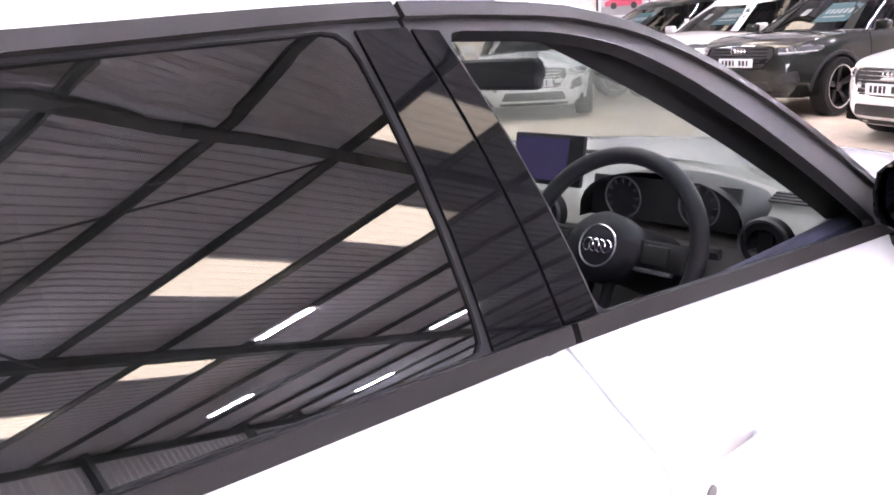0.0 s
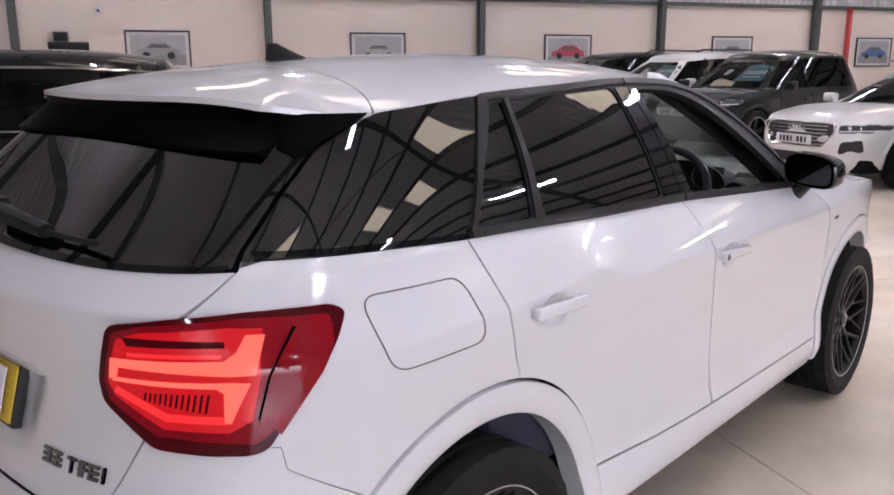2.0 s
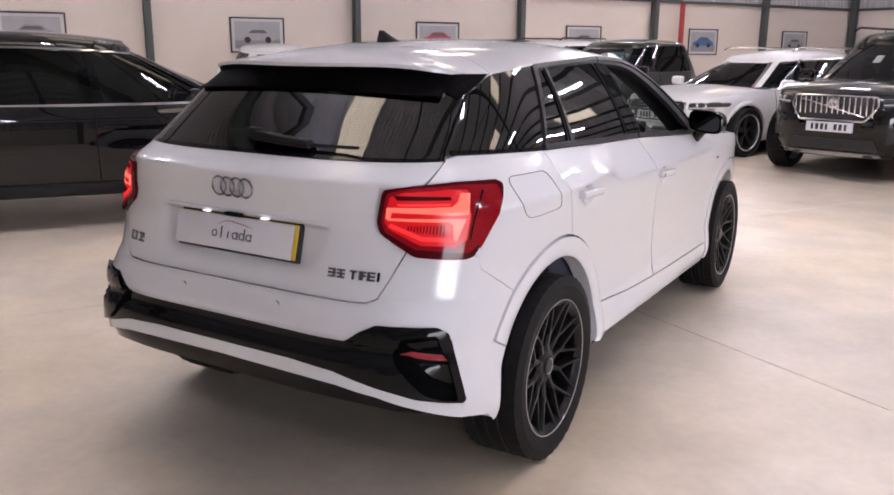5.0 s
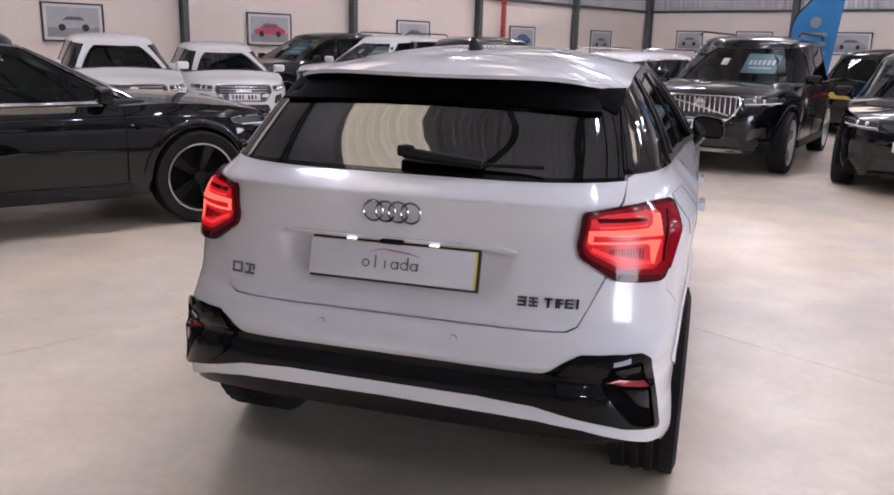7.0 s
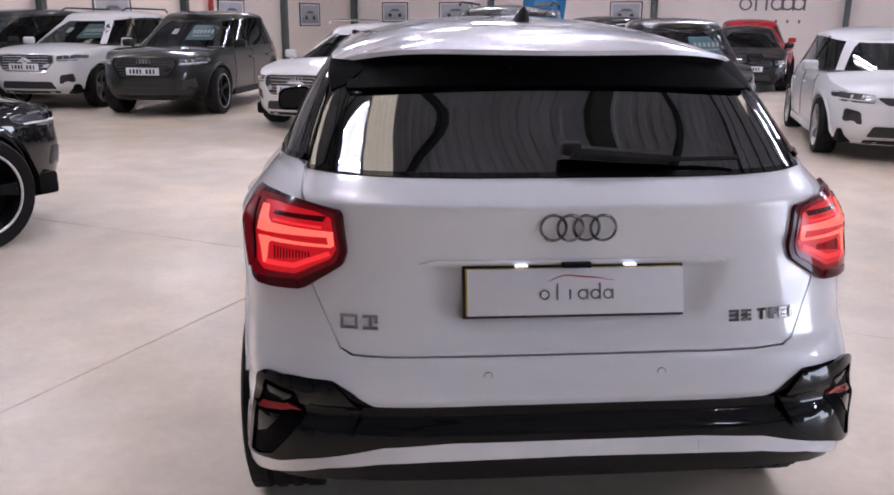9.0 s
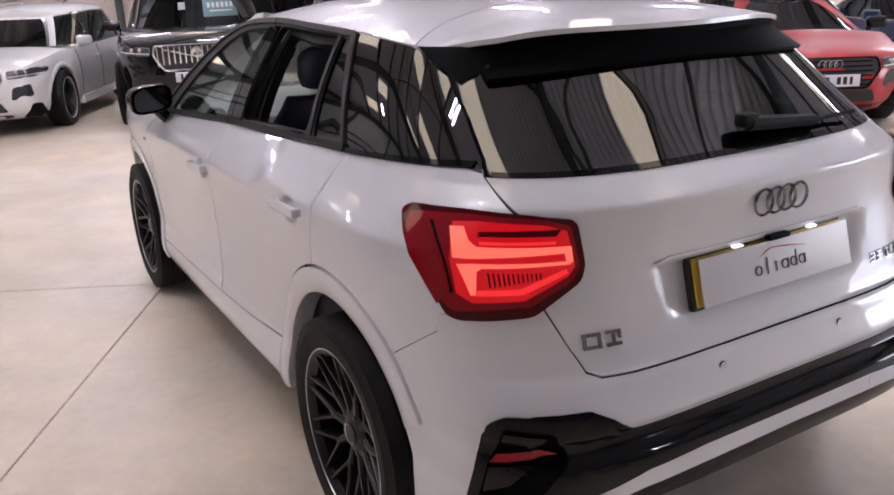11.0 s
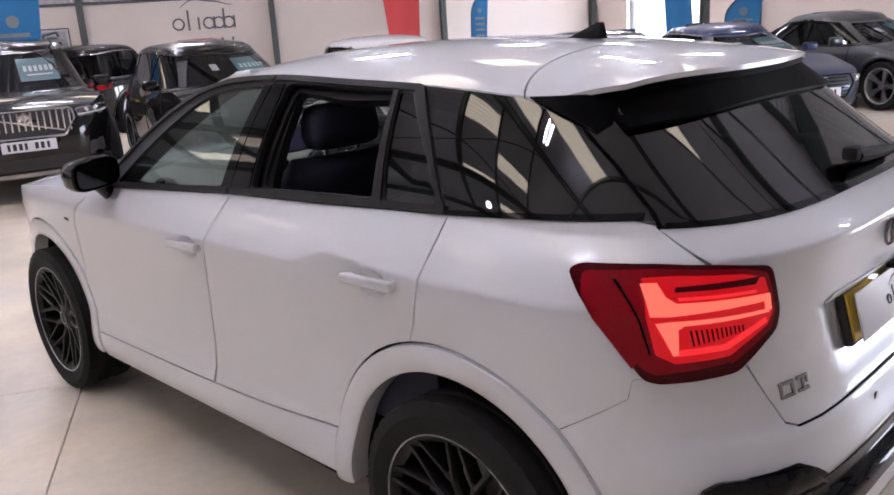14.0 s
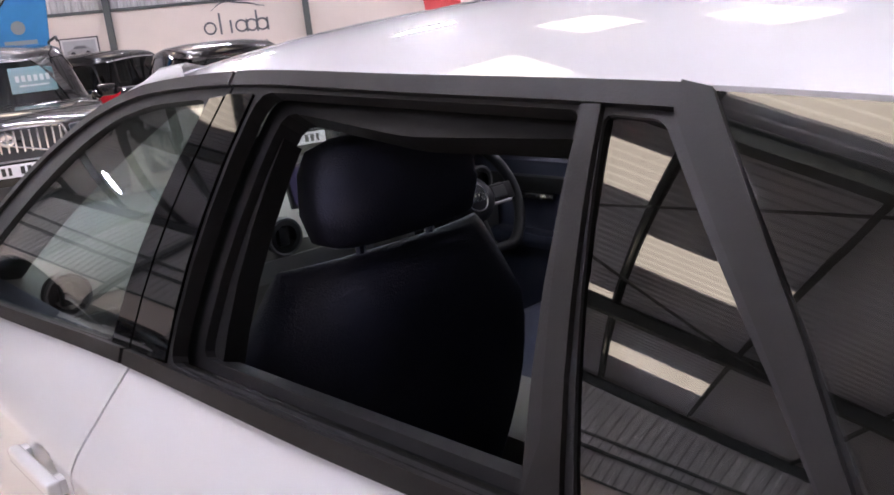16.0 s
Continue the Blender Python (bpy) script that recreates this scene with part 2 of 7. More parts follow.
def box(x, y, z, sx, sy, sz, bevel=0.0, seg=2):
    """A box by its centre and sizes, with rounded edges."""
    bm = bmesh.new()
    bmesh.ops.create_cube(bm, size=1)
    bmesh.ops.scale(bm, vec=(sx, sy, sz), verts=bm.verts)
    if bevel:
        bmesh.ops.bevel(bm, geom=bm.edges[:], offset=bevel, segments=seg, profile=0.6, affect="EDGES")
    bmesh.ops.translate(bm, vec=(x, y, z), verts=bm.verts)
    bm.verts.index_update()
    out = [tuple(v.co) for v in bm.verts], [tuple(v.index for v in f.verts) for f in bm.faces]
    bm.free()
    return out


def lathe(profile, n=48, closed=False):
    """Turns (radius, x) pairs round the x axis."""
    verts = [(x, r * math.cos(2 * math.pi * i / n), r * math.sin(2 * math.pi * i / n)) for i in range(n) for r, x in profile]
    m, faces = len(profile), []
    for i in range(n):
        j = (i + 1) % n
        for k in range(m if closed else m - 1):
            l = (k + 1) % m
            faces.append((i * m + k, i * m + l, j * m + l, j * m + k))
    return verts, faces


def tube(points, radius, n=8, closed=False, flat=1.0):
    """A round bar along points; radius may be one number or one for each point."""
    pts = [Vector(p) for p in points]
    rad = radius if isinstance(radius, (list, tuple)) else [radius] * len(pts)
    verts, faces = [], []
    up = Vector((0, 0, 1))
    for i, p in enumerate(pts):
        a = pts[i - 1] if i or closed else p
        b = pts[(i + 1) % len(pts)] if i < len(pts) - 1 or closed else p
        d = (b - a).normalized()
        side = d.cross(up)
        side = side.normalized() if side.length > 1e-3 else Vector((1, 0, 0))
        other = side.cross(d)
        for k in range(n):
            c, s = math.cos(2 * math.pi * k / n), math.sin(2 * math.pi * k / n)
            verts.append(p + rad[i] * (c * side + s * flat * other))
    m = len(pts)
    for i in range(m if closed else m - 1):
        for k in range(n):
            j = (i + 1) % m
            faces.append((i * n + k, i * n + (k + 1) % n, j * n + (k + 1) % n, j * n + k))
    if not closed:
        faces += [tuple(range(n))[::-1], tuple((m - 1) * n + k for k in range(n))]
    return verts, faces


def curve(xs, ys):
    """A smooth curve through points that never overshoots them."""
    xs, ys = np.array(xs, float), np.array(ys, float)
    h, d = np.diff(xs), np.diff(ys) / np.diff(xs)
    m = np.zeros(len(xs))
    m[0], m[-1] = d[0], d[-1]
    for i in range(1, len(xs) - 1):
        if d[i - 1] * d[i] > 0:
            w1, w2 = 2 * h[i] + h[i - 1], h[i] + 2 * h[i - 1]
            m[i] = (w1 + w2) / (w1 / d[i - 1] + w2 / d[i])

    def f(x):
        x = min(max(x, xs[0]), xs[-1])
        i = min(max(int(np.searchsorted(xs, x)) - 1, 0), len(h) - 1)
        t = (x - xs[i]) / h[i]
        return float(ys[i] * (1 + 2 * t) * (1 - t) ** 2 + m[i] * h[i] * t * (1 - t) ** 2 + ys[i + 1] * t * t * (3 - 2 * t) + m[i + 1] * h[i] * t * t * (t - 1))
    return f


def rounded(poly, r, seg=4):
    """A polygon with its corners rounded."""
    out, n = [], len(poly)
    for i in range(n):
        p, a, b = Vector(poly[i]), Vector(poly[i - 1]), Vector(poly[(i + 1) % n])
        rr = r[i] if isinstance(r, (list, tuple)) else r
        la, lb = (a - p).length, (b - p).length
        k = min(rr, 0.45 * la, 0.45 * lb)
        if k < 1e-4:
            out.append(tuple(p))
            continue
        s, e = p + (a - p) * (k / la), p + (b - p) * (k / lb)
        for j in range(seg + 1):
            t = j / seg
            out.append(tuple(s * (1 - t) ** 2 + p * 2 * t * (1 - t) + e * t * t))
    return out


def patch(name, loops, surf, mat, parent, label="", out=0.0, thick=0.012, step=0.05, stepz=None):
    """A sheet cut to the 2D loops (outline first, then holes), laid on surf(u, v) and given a thickness."""
    stepz = stepz or step
    bm = bmesh.new()
    edges = []
    for loop in loops:
        vs = [bm.verts.new((p[0], p[1], 0)) for p in loop]
        edges += [bm.edges.new((vs[i], vs[(i + 1) % len(vs)])) for i in range(len(vs))]
    bmesh.ops.triangle_fill(bm, use_beauty=True, use_dissolve=False, edges=edges, normal=(0, 0, 1))
    for axis, st in ((0, step), (1, stepz)):
        lo, hi = min(v.co[axis] for v in bm.verts), max(v.co[axis] for v in bm.verts)
        no = (1, 0, 0) if axis == 0 else (0, 1, 0)
        for k in range(math.ceil(lo / st), math.floor(hi / st) + 1):
            co = (k * st, 0, 0) if axis == 0 else (0, k * st, 0)
            bmesh.ops.bisect_plane(bm, geom=bm.verts[:] + bm.edges[:] + bm.faces[:], plane_co=co, plane_no=no, dist=1e-5)
    bm.verts.index_update()
    flat = [(v.co.x, v.co.y) for v in bm.verts]
    faces = [tuple(v.index for v in f.verts) for f in bm.faces]
    rim = [(e.verts[0].index, e.verts[1].index) for e in bm.edges if len(e.link_faces) == 1]
    bm.free()
    e, top, nor = 0.004, [], []
    for u, v in flat:
        p = Vector(surf(u, v))
        n = (Vector(surf(u + e, v)) - Vector(surf(u - e, v))).cross(Vector(surf(u, v + e)) - Vector(surf(u, v - e)))
        n.normalize()
        if n.dot(p - Vector((0, min(max(p.y, 0.4), 2.3), 0.6))) < 0:
            n.negate()
        top.append(p + n * out)
        nor.append(n)
    good = []
    for f in faces:
        fn = (top[f[1]] - top[f[0]]).cross(top[f[2]] - top[f[0]])
        good.append(f if fn.dot(nor[f[0]]) >= 0 else f[::-1])
    k = len(top)
    verts = top + [p - n * thick for p, n in zip(top, nor)]
    normals = nor + [-n for n in nor]
    all_faces = good + [tuple(i + k for i in f[::-1]) for f in good]
    for a, b in rim:
        m = len(verts)
        q = [top[a], top[b], verts[b + k], verts[a + k]]
        rn = (q[1] - q[0]).cross(q[2] - q[0])
        rn = rn.normalized() if rn.length > 1e-12 else nor[a]
        verts += q
        normals += [rn] * 4
        all_faces.append((m, m + 1, m + 2, m + 3))
    return raw(name, verts, all_faces, mat, parent, label, normals=normals)


def empty(name, m=None):
    ob = new(name)
    ob.empty_display_size = 0.2
    if m is not None:
        ob.matrix_basis = m
    return ob


def thing(name, vf, mat, label, category, group="", kind="", **kw):
    return tagged(raw(name, vf[0], vf[1], mat, **kw), label, category, group, kind)

# ---- the hall ----
CORNER, ALONG, ACROSS = Vector((-1.45, 32.0)), Vector((0.482, 0.876)), Vector((0.876, -0.482))
HALL_W, HALL_D, EAVES, PITCH, RIDGE = 30.0, 42.0, 4.7, 0.135, 21.0


def hall(s, r, z=0.0):
    """A place in the hall: s metres along the sign wall from the corner, r metres away from it."""
    p = CORNER + ACROSS * s - ALONG * r
    return (p.x, p.y, z)


def hall_frame(s, r, z=0.0):
    """A pose with x along the sign wall and y away from it."""
    x, y, _ = hall(s, r)
    a, b = ACROSS, -ALONG
    return Matrix(((a.x, b.x, 0, x), (a.y, b.y, 0, y), (0, 0, 1, z), (0, 0, 0, 1)))


def on_north(s, z, out=0.0):
    x, y, _ = hall(s, out)
    return Matrix(((ACROSS.x, ALONG.x, 0, x), (ACROSS.y, ALONG.y, 0, y), (0, 0, 1, z), (0, 0, 0, 1)))


def on_west(r, z, out=0.0):
    x, y, _ = hall(out, r)
    return Matrix(((ALONG.x, -ACROSS.x, 0, x), (ALONG.y, -ACROSS.y, 0, y), (0, 0, 1, z), (0, 0, 0, 1)))


def roof_z(r):
    return EAVES + PITCH * (RIDGE - abs(r - RIDGE))


def hall_box(name, s, r, z, ss, sr, sz, mat, parent=None, bevel=0.0, label=""):
    vf = moved(box(0, 0, 0, ss, sr, sz, bevel), hall_frame(s, r, z))
    return raw(name, vf[0], vf[1], mat, parent, label)


def build_hall():
    # floor slabs with sawn joints between them
    base = hall_box("ground", 15, 21, -0.22, 400, 400, 0.2, GROUND_OUT)
    tagged(base, "grey paved yard outside the showroom hall", "ground", kind="structure")
    floor = hall_box("floor", 15, 21, -0.056, 30.5, 42.5, 0.1, SLAB_JOINT)
    tagged(floor, "pale beige sealed concrete showroom floor with sawn joints", "floor", kind="structure")
    ss, rs = [0, 6, 10.5, 14.75, 19.2, 24.5, 30.0], [0, 7, 14, 20, 25.46, 31, 36, 42.0]
    for a, b in zip(ss, ss[1:]):
        for c, d in zip(rs, rs[1:]):
            vf = moved(box(0, 0, 0, b - a - 0.006, d - c - 0.006, 0.05, 0.002, 1), hall_frame((a + b) / 2, (c + d) / 2, -0.025))
            raw("slab", vf[0], vf[1], FLOOR, floor)
    # walls: white lining below, ribbed cladding above
    def wall(name, label, s0, r0, s1, r1, holes=()):
        root = empty(name)
        tagged(root, label, "wall", kind="structure")
        a, b = Vector(hall(s0, r0)), Vector(hall(s1, r1))
        length, d = (b - a).length, (b - a).normalized()
        n = Vector((-d.y, d.x, 0))
        if n.dot(Vector(hall(15, 21)) - a) < 0:
            n.negate()
        frame_m = Matrix(((d.x, n.x, 0, a.x), (d.y, n.y, 0, a.y), (0, 0, 1, 0), (0, 0, 0, 1)))
        spans, x = [], 0.0
        for h0, h1 in holes:
            spans.append((x, h0))
            x = h1
        spans.append((x, length))
        for x0, x1 in spans:
            part("lining", moved(box((x0 + x1) / 2, -0.06, 1.45, x1 - x0, 0.1, 2.9), frame_m), WALL_WHITE, root)
        # ribbed sheet
        top = 8.0 if name in ("wall_west", "wall_east") else EAVES + 0.1
        pts, x, k = [], 0.0, 0
        while x < length:
            for dx, dy in ((0.0, 0.0), (0.08, 0.0), (0.11, 0.035), (0.17, 0.035)):
                pts.append((min(x + dx, length), dy - 0.05))
            x += 0.2
        verts = [tuple(frame_m @ Vector((px, py, z))) for z in (2.9, top) for px, py in pts]
        m = len(pts)
        part("cladding", (verts, [(i, i + 1, m + i + 1, m + i) for i in range(m - 1)]), CLADDING, root, angle=20)
        for x0, x1 in spans:
            part("rail", moved(box((x0 + x1) / 2, 0.05, 2.93, x1 - x0, 0.12, 0.09, 0.01), frame_m), STEEL, root)
        for z, hgt in ((4.05, 0.14), (4.56, 0.10)):
            part("rail", moved(box(length / 2, 0.07, z, length, 0.13, hgt, 0.01), frame_m), STEEL, root)
        return root, frame_m
    wall("wall_west", "white lined wall with grey ribbed cladding and posts", 0, 0, 0, HALL_D)
    wall("wall_north", "white lined wall with a dealer sign and grey cladding above", 0, 0, HALL_W, 0)
    wall("wall_east", "white lined wall with a wide open doorway", HALL_W, 0, HALL_W, HALL_D, holes=[(2.6, 7.3), (24.0, 29.0)])
    wall("wall_south", "plain white lined wall with grey cladding above", 0, HALL_D, HALL_W, HALL_D)
    # outer skin that keeps the daylight out
    for nm, s, r, a, b in (("outer_wall_a", -0.3, 21, 0.08, 43), ("outer_wall_c", 15, -0.3, 31, 0.08), ("outer_wall_d", 15, 42.3, 31, 0.08)):
        tagged(hall_box(nm, s, r, 3.9, a, b, 8.0, CLADDING), "grey outer skin of the hall", "wall", kind="structure")
    tagged(hall_box("outer_wall_b", 30.3, 15.65, 3.9, 0.08, 16.7, 8.0, CLADDING), "grey outer skin of the hall", "wall", kind="structure")
    tagged(hall_box("outer_wall_g", 30.3, 35.8, 3.9, 0.08, 13.6, 8.0, CLADDING), "grey outer skin of the hall", "wall", kind="structure")
    tagged(hall_box("outer_wall_h", 30.3, 26.5, 5.5, 0.08, 5.0, 5.0, CLADDING), "grey outer skin above the doorway", "wall", kind="structure")
    tagged(hall_box("outer_wall_e", 30.3, 1.1, 3.9, 0.08, 3.0, 8.0, CLADDING), "grey outer skin of the hall", "wall", kind="structure")
    tagged(hall_box("outer_wall_f", 30.3, 4.95, 5.5, 0.08, 4.8, 5.0, CLADDING), "grey outer skin above the doorway", "wall", kind="structure")

    for half in (0, 1):
        r0, r1 = (-0.5, RIDGE) if half == 0 else (RIDGE, HALL_D + 0.5)
        v = [hall(a, r, roof_z(r) + b) for r in (r0, r1) for a in (-0.4, HALL_W + 0.4) for b in (0.14, 0.22)]
        tagged(raw("outer_roof", v, [(0, 1, 3, 2), (4, 6, 7, 5), (0, 4, 5, 1), (2, 3, 7, 6), (0, 2, 6, 4), (1, 5, 7, 3)], CLADDING), "grey outer roof skin of the hall", "roof", kind="structure")
    # columns with haunches and rafters, one portal every six metres
    for k in range(6):
        s = 6.0 * k
        root = empty("portal_frame", hall_frame(0, 0))
        tagged(root, "dark green-grey steel portal frame of the hall", "steel frame", "portal frames", "structure")
        root.matrix_basis = Matrix.Identity(4)
        for r in (0.2, HALL_D - 0.2):
            sgn = 1 if r < 1 else -1
            ss = min(max(s, 0.15), HALL_W - 0.15)
            web = box(ss, r, EAVES / 2, 0.03, 0.24, EAVES)
            fl = [box(ss, r + q * 0.12, EAVES / 2, 0.18, 0.03, EAVES) for q in (-1, 1)]
            part("post", moved(join(web, *fl), hall_frame(0, 0)), STEEL, root)
            hv = [(ss + q, r + sgn * 0.1, EAVES - 0.9) for q in (-0.07, 0.07)] + [(ss + q, r + sgn * 0.1, EAVES + 0.05) for q in (-0.07, 0.07)] + [(ss + q, r + sgn * 2.2, roof_z(2.2) - 0.12) for q in (-0.07, 0.07)]
            part("haunch", moved((hv, [(0, 1, 3, 2), (0, 4, 5, 1), (2, 3, 5, 4), (0, 2, 4), (1, 5, 3)]), hall_frame(0, 0)), STEEL, root)
        for half in (0, 1):
            r0, r1 = (0.1, RIDGE) if half == 0 else (RIDGE, HALL_D - 0.1)
            shapes = []
            for dz, w, t in ((-0.10, 0.18, 0.03), (-0.28, 0.03, 0.34), (-0.46, 0.18, 0.03)):
                v = [(s + a * w / 2, r, roof_z(r) + dz + b * t / 2) for r in (r0, r1) for a in (-1, 1) for b in (-1, 1)]
                shapes.append((v, [(0, 1, 3, 2), (4, 6, 7, 5), (0, 4, 5, 1), (2, 3, 7, 6), (0, 2, 6, 4), (1, 5, 7, 3)]))
            part("rafter", moved(join(*shapes), hall_frame(0, 0)), STEEL, root)
    # gable posts
    for s in (0.16, HALL_W - 0.16):
        for r in range(5, 42, 5):
            if s > 15 and r in (5, 25):
                continue
            h = roof_z(r)
            post = join(box(s, r, h / 2, 0.2, 0.03, h), *[box(s + q * 0.1, r, h / 2, 0.025, 0.14, h) for q in (-1, 1)])
            vf = moved(post, hall_frame(0, 0))
            tagged(raw("wall_post", vf[0], vf[1], STEEL), "dark steel wall post", "post", "gable posts", "structure")
    # purlins
    r = 0.8
    while r < HALL_D:
        if abs(r - RIDGE) > 0.3:
            vf = moved(join(box(HALL_W / 2, r, roof_z(r) - 0.06, HALL_W, 0.035, 0.18), box(HALL_W / 2, r + 0.03, roof_z(r) + 0.02, HALL_W, 0.07, 0.02)), hall_frame(0, 0))
            tagged(raw("purlin", vf[0], vf[1], STEEL), "dark steel roof purlin", "purlin", "purlins", "structure")
        r += 1.9
    # bracing rods in some bays
    for s0 in (6, 18):
        for a, b in (((s0, 1.0), (s0 + 6, 8.0)), ((s0 + 6, 1.0), (s0, 8.0)), ((s0, 20.0), (s0 + 6, 28.0)), ((s0 + 6, 20.0), (s0, 28.0))):
            vf = tube([hall(*a, roof_z(a[1]) - 0.35), hall(*b, roof_z(b[1]) - 0.35)], 0.03, 6)
            tagged(raw("brace_rod", vf[0], vf[1], STEEL), "thin steel roof brace", "brace", "roof braces", "structure")
    vf = tube([hall(21.6, 0.5, 0.6), hall(24.0, 0.5, 4.0)], 0.045, 8)
    tagged(raw("wall_brace", vf[0], vf[1], STEEL), "diagonal steel wall brace beside the red banner", "brace", "", "structure")
    # roof sheet: ribs run down the slope, rooflights let into it
    lights = [(1.0, 16.0), (3.6, 17.9), (7.0, 16.0), (9.6, 17.9), (13.2, 16.0), (16.4, 17.9), (19.0, 16.0), (20.9, 17.9), (24.2, 16.0), (26.6, 17.9)]
    lights += [(9.8, 23.6), (5.0, 23.6), (7.7, 25.5), (12.4, 25.5), (2.2, 25.5), (20.2, 25.5), (13.9, 27.4)]
    lights += [(s0 + 1.3, 8.4) for s0 in range(0, 14, 3)]
    bands = sorted({0.0, RIDGE, HALL_D, *[q for _, r0 in lights for q in (r0, r0 + 1.9)]})
    verts, faces = [], []
    for c, d in zip(bands, bands[1:]):
        spans, x = [], -0.2
        for s0, r0 in sorted(lights):
            if r0 <= c + 0.01 and d <= r0 + 1.91:
                spans.append((x, s0))
                x = s0 + 1.15
        spans.append((x, HALL_W + 0.2))
        for x0, x1 in spans:
            k, pts, x = len(verts), [], x0
            while x < x1:
                for dx, dz in ((0.0, 0.0), (0.09, 0.0), (0.115, 0.04), (0.175, 0.04)):
                    pts.append((min(x + dx, x1), dz))
                x += 0.2
            for rr in (c, d):
                verts += [hall(px, rr, roof_z(rr) + 0.06 + dz) for px, dz in pts]
            m = len(pts)
            faces += [(k + i, k + i + 1, k + m + i + 1, k + m + i) for i in range(m - 1)]
    tagged(raw("ceiling", verts, faces, ROOF_SHEET, angle=20), "grey ribbed metal roof sheeting seen from below", "ceiling", kind="structure")
    for i, (s0, r0) in enumerate(lights):
        pts, x = [], s0
        while x < s0 + 1.149:
            for dx, dz in ((0.0, 0.0), (0.09, 0.0), (0.115, 0.03), (0.175, 0.03)):
                pts.append((min(x + dx, s0 + 1.15), dz))
            x += 0.2
        vv = [hall(px, rr, roof_z(rr) + 0.05 + dz) for rr in (r0, r0 + 1.9) for px, dz in pts]
        m = len(pts)
        ob = raw("rooflight", vv, [(j, j + 1, m + j + 1, m + j) for j in range(m - 1)], ROOFLIGHT_MAT, angle=20)
        tagged(ob, "cream translucent roof sheet letting daylight in", "rooflight", "rooflights", "structure")
    # twin tube lamps under the purlins
    first = None
    # rows 9.6, 23.4 and some of 3 and 13.4 are added as fill light
    rows = {3: (8.0, 13.6, 19.2, 25.0, 30.6), 9: (8.0, 13.6), 13.4: (13.8, 16.6, 19.4, 22.2, 25.0, 27.8), 15: (8.0,), 22.7: (11.0, 16.6, 22.6), 18.0: (13.8, 24.6), 23.4: (30.8,), 9.6: (30.6,), 27: (8.0, 13.6, 19.2, 25.0)}
    for s0 in rows:
        for r0 in rows[s0]:
            m = on_north(s0, roof_z(r0) - 0.50, r0) @ Matrix.Rotation(math.pi / 2, 4, "Z")
            if first is None:
                lamp = empty("tube_lamp")
                tagged(lamp, "white twin fluorescent tube lamp hung below the roof", "lamp", "tube lamps")
                part("tray", box(0, 0, 0.05, 0.26, 1.30, 0.06, 0.015), FITTING, lamp)
                for q in (-0.075, 0.075):
                    part("tube", tube([(q, -0.60, -0.01), (q, 0.60, -0.01)], 0.013, 10), TUBE_MAT, lamp)
                for q in (-0.5, 0.5):
                    part("hanger", tube([(0, q, 0.08), (0, q, 0.46)], 0.006, 6), STEEL, lamp)
                lamp.matrix_basis = m
                first = lamp
            else:
                copy_thing(first, m)


build_hall()
for r0, wide, bright in DOORS:
    lamp_data = bpy.data.lights.new("doorway_daylight", "AREA")
    lamp_data.shape, lamp_data.size, lamp_data.size_y = "RECTANGLE", wide, 2.85
    lamp_data.energy, lamp_data.color = bright * math.pi * wide * 2.85, (0.86, 0.93, 1.0)
    day = new("doorway_daylight", lamp_data)
    day.matrix_world = look(hall(30.2, r0, 1.44), hall(20.0, r0, 1.44))


def framed_print(m, w, h, colour):
    """Black picture frame, a pale mount and a plain car shape on it. Local x along the wall, y into it."""
    root = empty("framed_print", m)
    f = 0.035
    for nm, b in (("frame", join(box(0, 0, h / 2, w, 0.03, f), box(0, 0, -h / 2, w, 0.03, f), box(-w / 2, 0, 0, f, 0.03, h + f), box(w / 2, 0, 0, f, 0.03, h + f))),):
        part(nm, b, INK, root)
    part("mount", box(0, 0.004, 0, w - f, 0.012, h - f), PAPER, root)
    def sheet(pts, y, t=0.004):
        n = len(pts)
        v = [(x, y, z) for x, z in pts] + [(x, y - t, z) for x, z in pts]
        return v, [tuple(range(n)), tuple(range(n, 2 * n))[::-1]] + [(i, (i + 1) % n, n + (i + 1) % n, n + i) for i in range(n)]
    part("print_sheet", sheet([(-w * 0.43, -h * 0.40), (w * 0.43, -h * 0.40), (w * 0.43, h * 0.40), (-w * 0.43, h * 0.40)], -0.003), PRINT_GREY, root)
    part("print_road", sheet([(-w * 0.43, -h * 0.40), (w * 0.43, -h * 0.40), (w * 0.43, -h * 0.12), (-w * 0.43, -h * 0.16)], -0.005, 0.003), PRINT_ROAD, root)
    cw = w * 0.72
    prof = rounded([(-cw / 2, -0.12), (-cw / 2, -0.02), (-cw * 0.3, 0.04), (-cw * 0.16, 0.15), (cw * 0.2, 0.15), (cw * 0.36, 0.04), (cw / 2, 0.0), (cw / 2, -0.12)], 0.05)
    mat = material("print_colour", colour, 0.5, grain=0.2, scale=9)
    part("print_shape", sheet(prof, -0.006), mat, root)
    part("print_glass_shape", sheet(rounded([(-cw * 0.26, 0.045), (-cw * 0.14, 0.12), (cw * 0.16, 0.12), (cw * 0.27, 0.045)], 0.02), -0.011), INK_GREY, root)
    for q in (-0.27, 0.27):
        part("print_wheel_shape", sheet([(q * cw + 0.075 * math.cos(a), -0.11 + 0.075 * math.sin(a)) for a in np.linspace(0, 2 * math.pi, 15)[:-1]], -0.011), INK, root)
    tagged(root, "black framed print of a car on the white wall", "picture", "car prints")
    return root


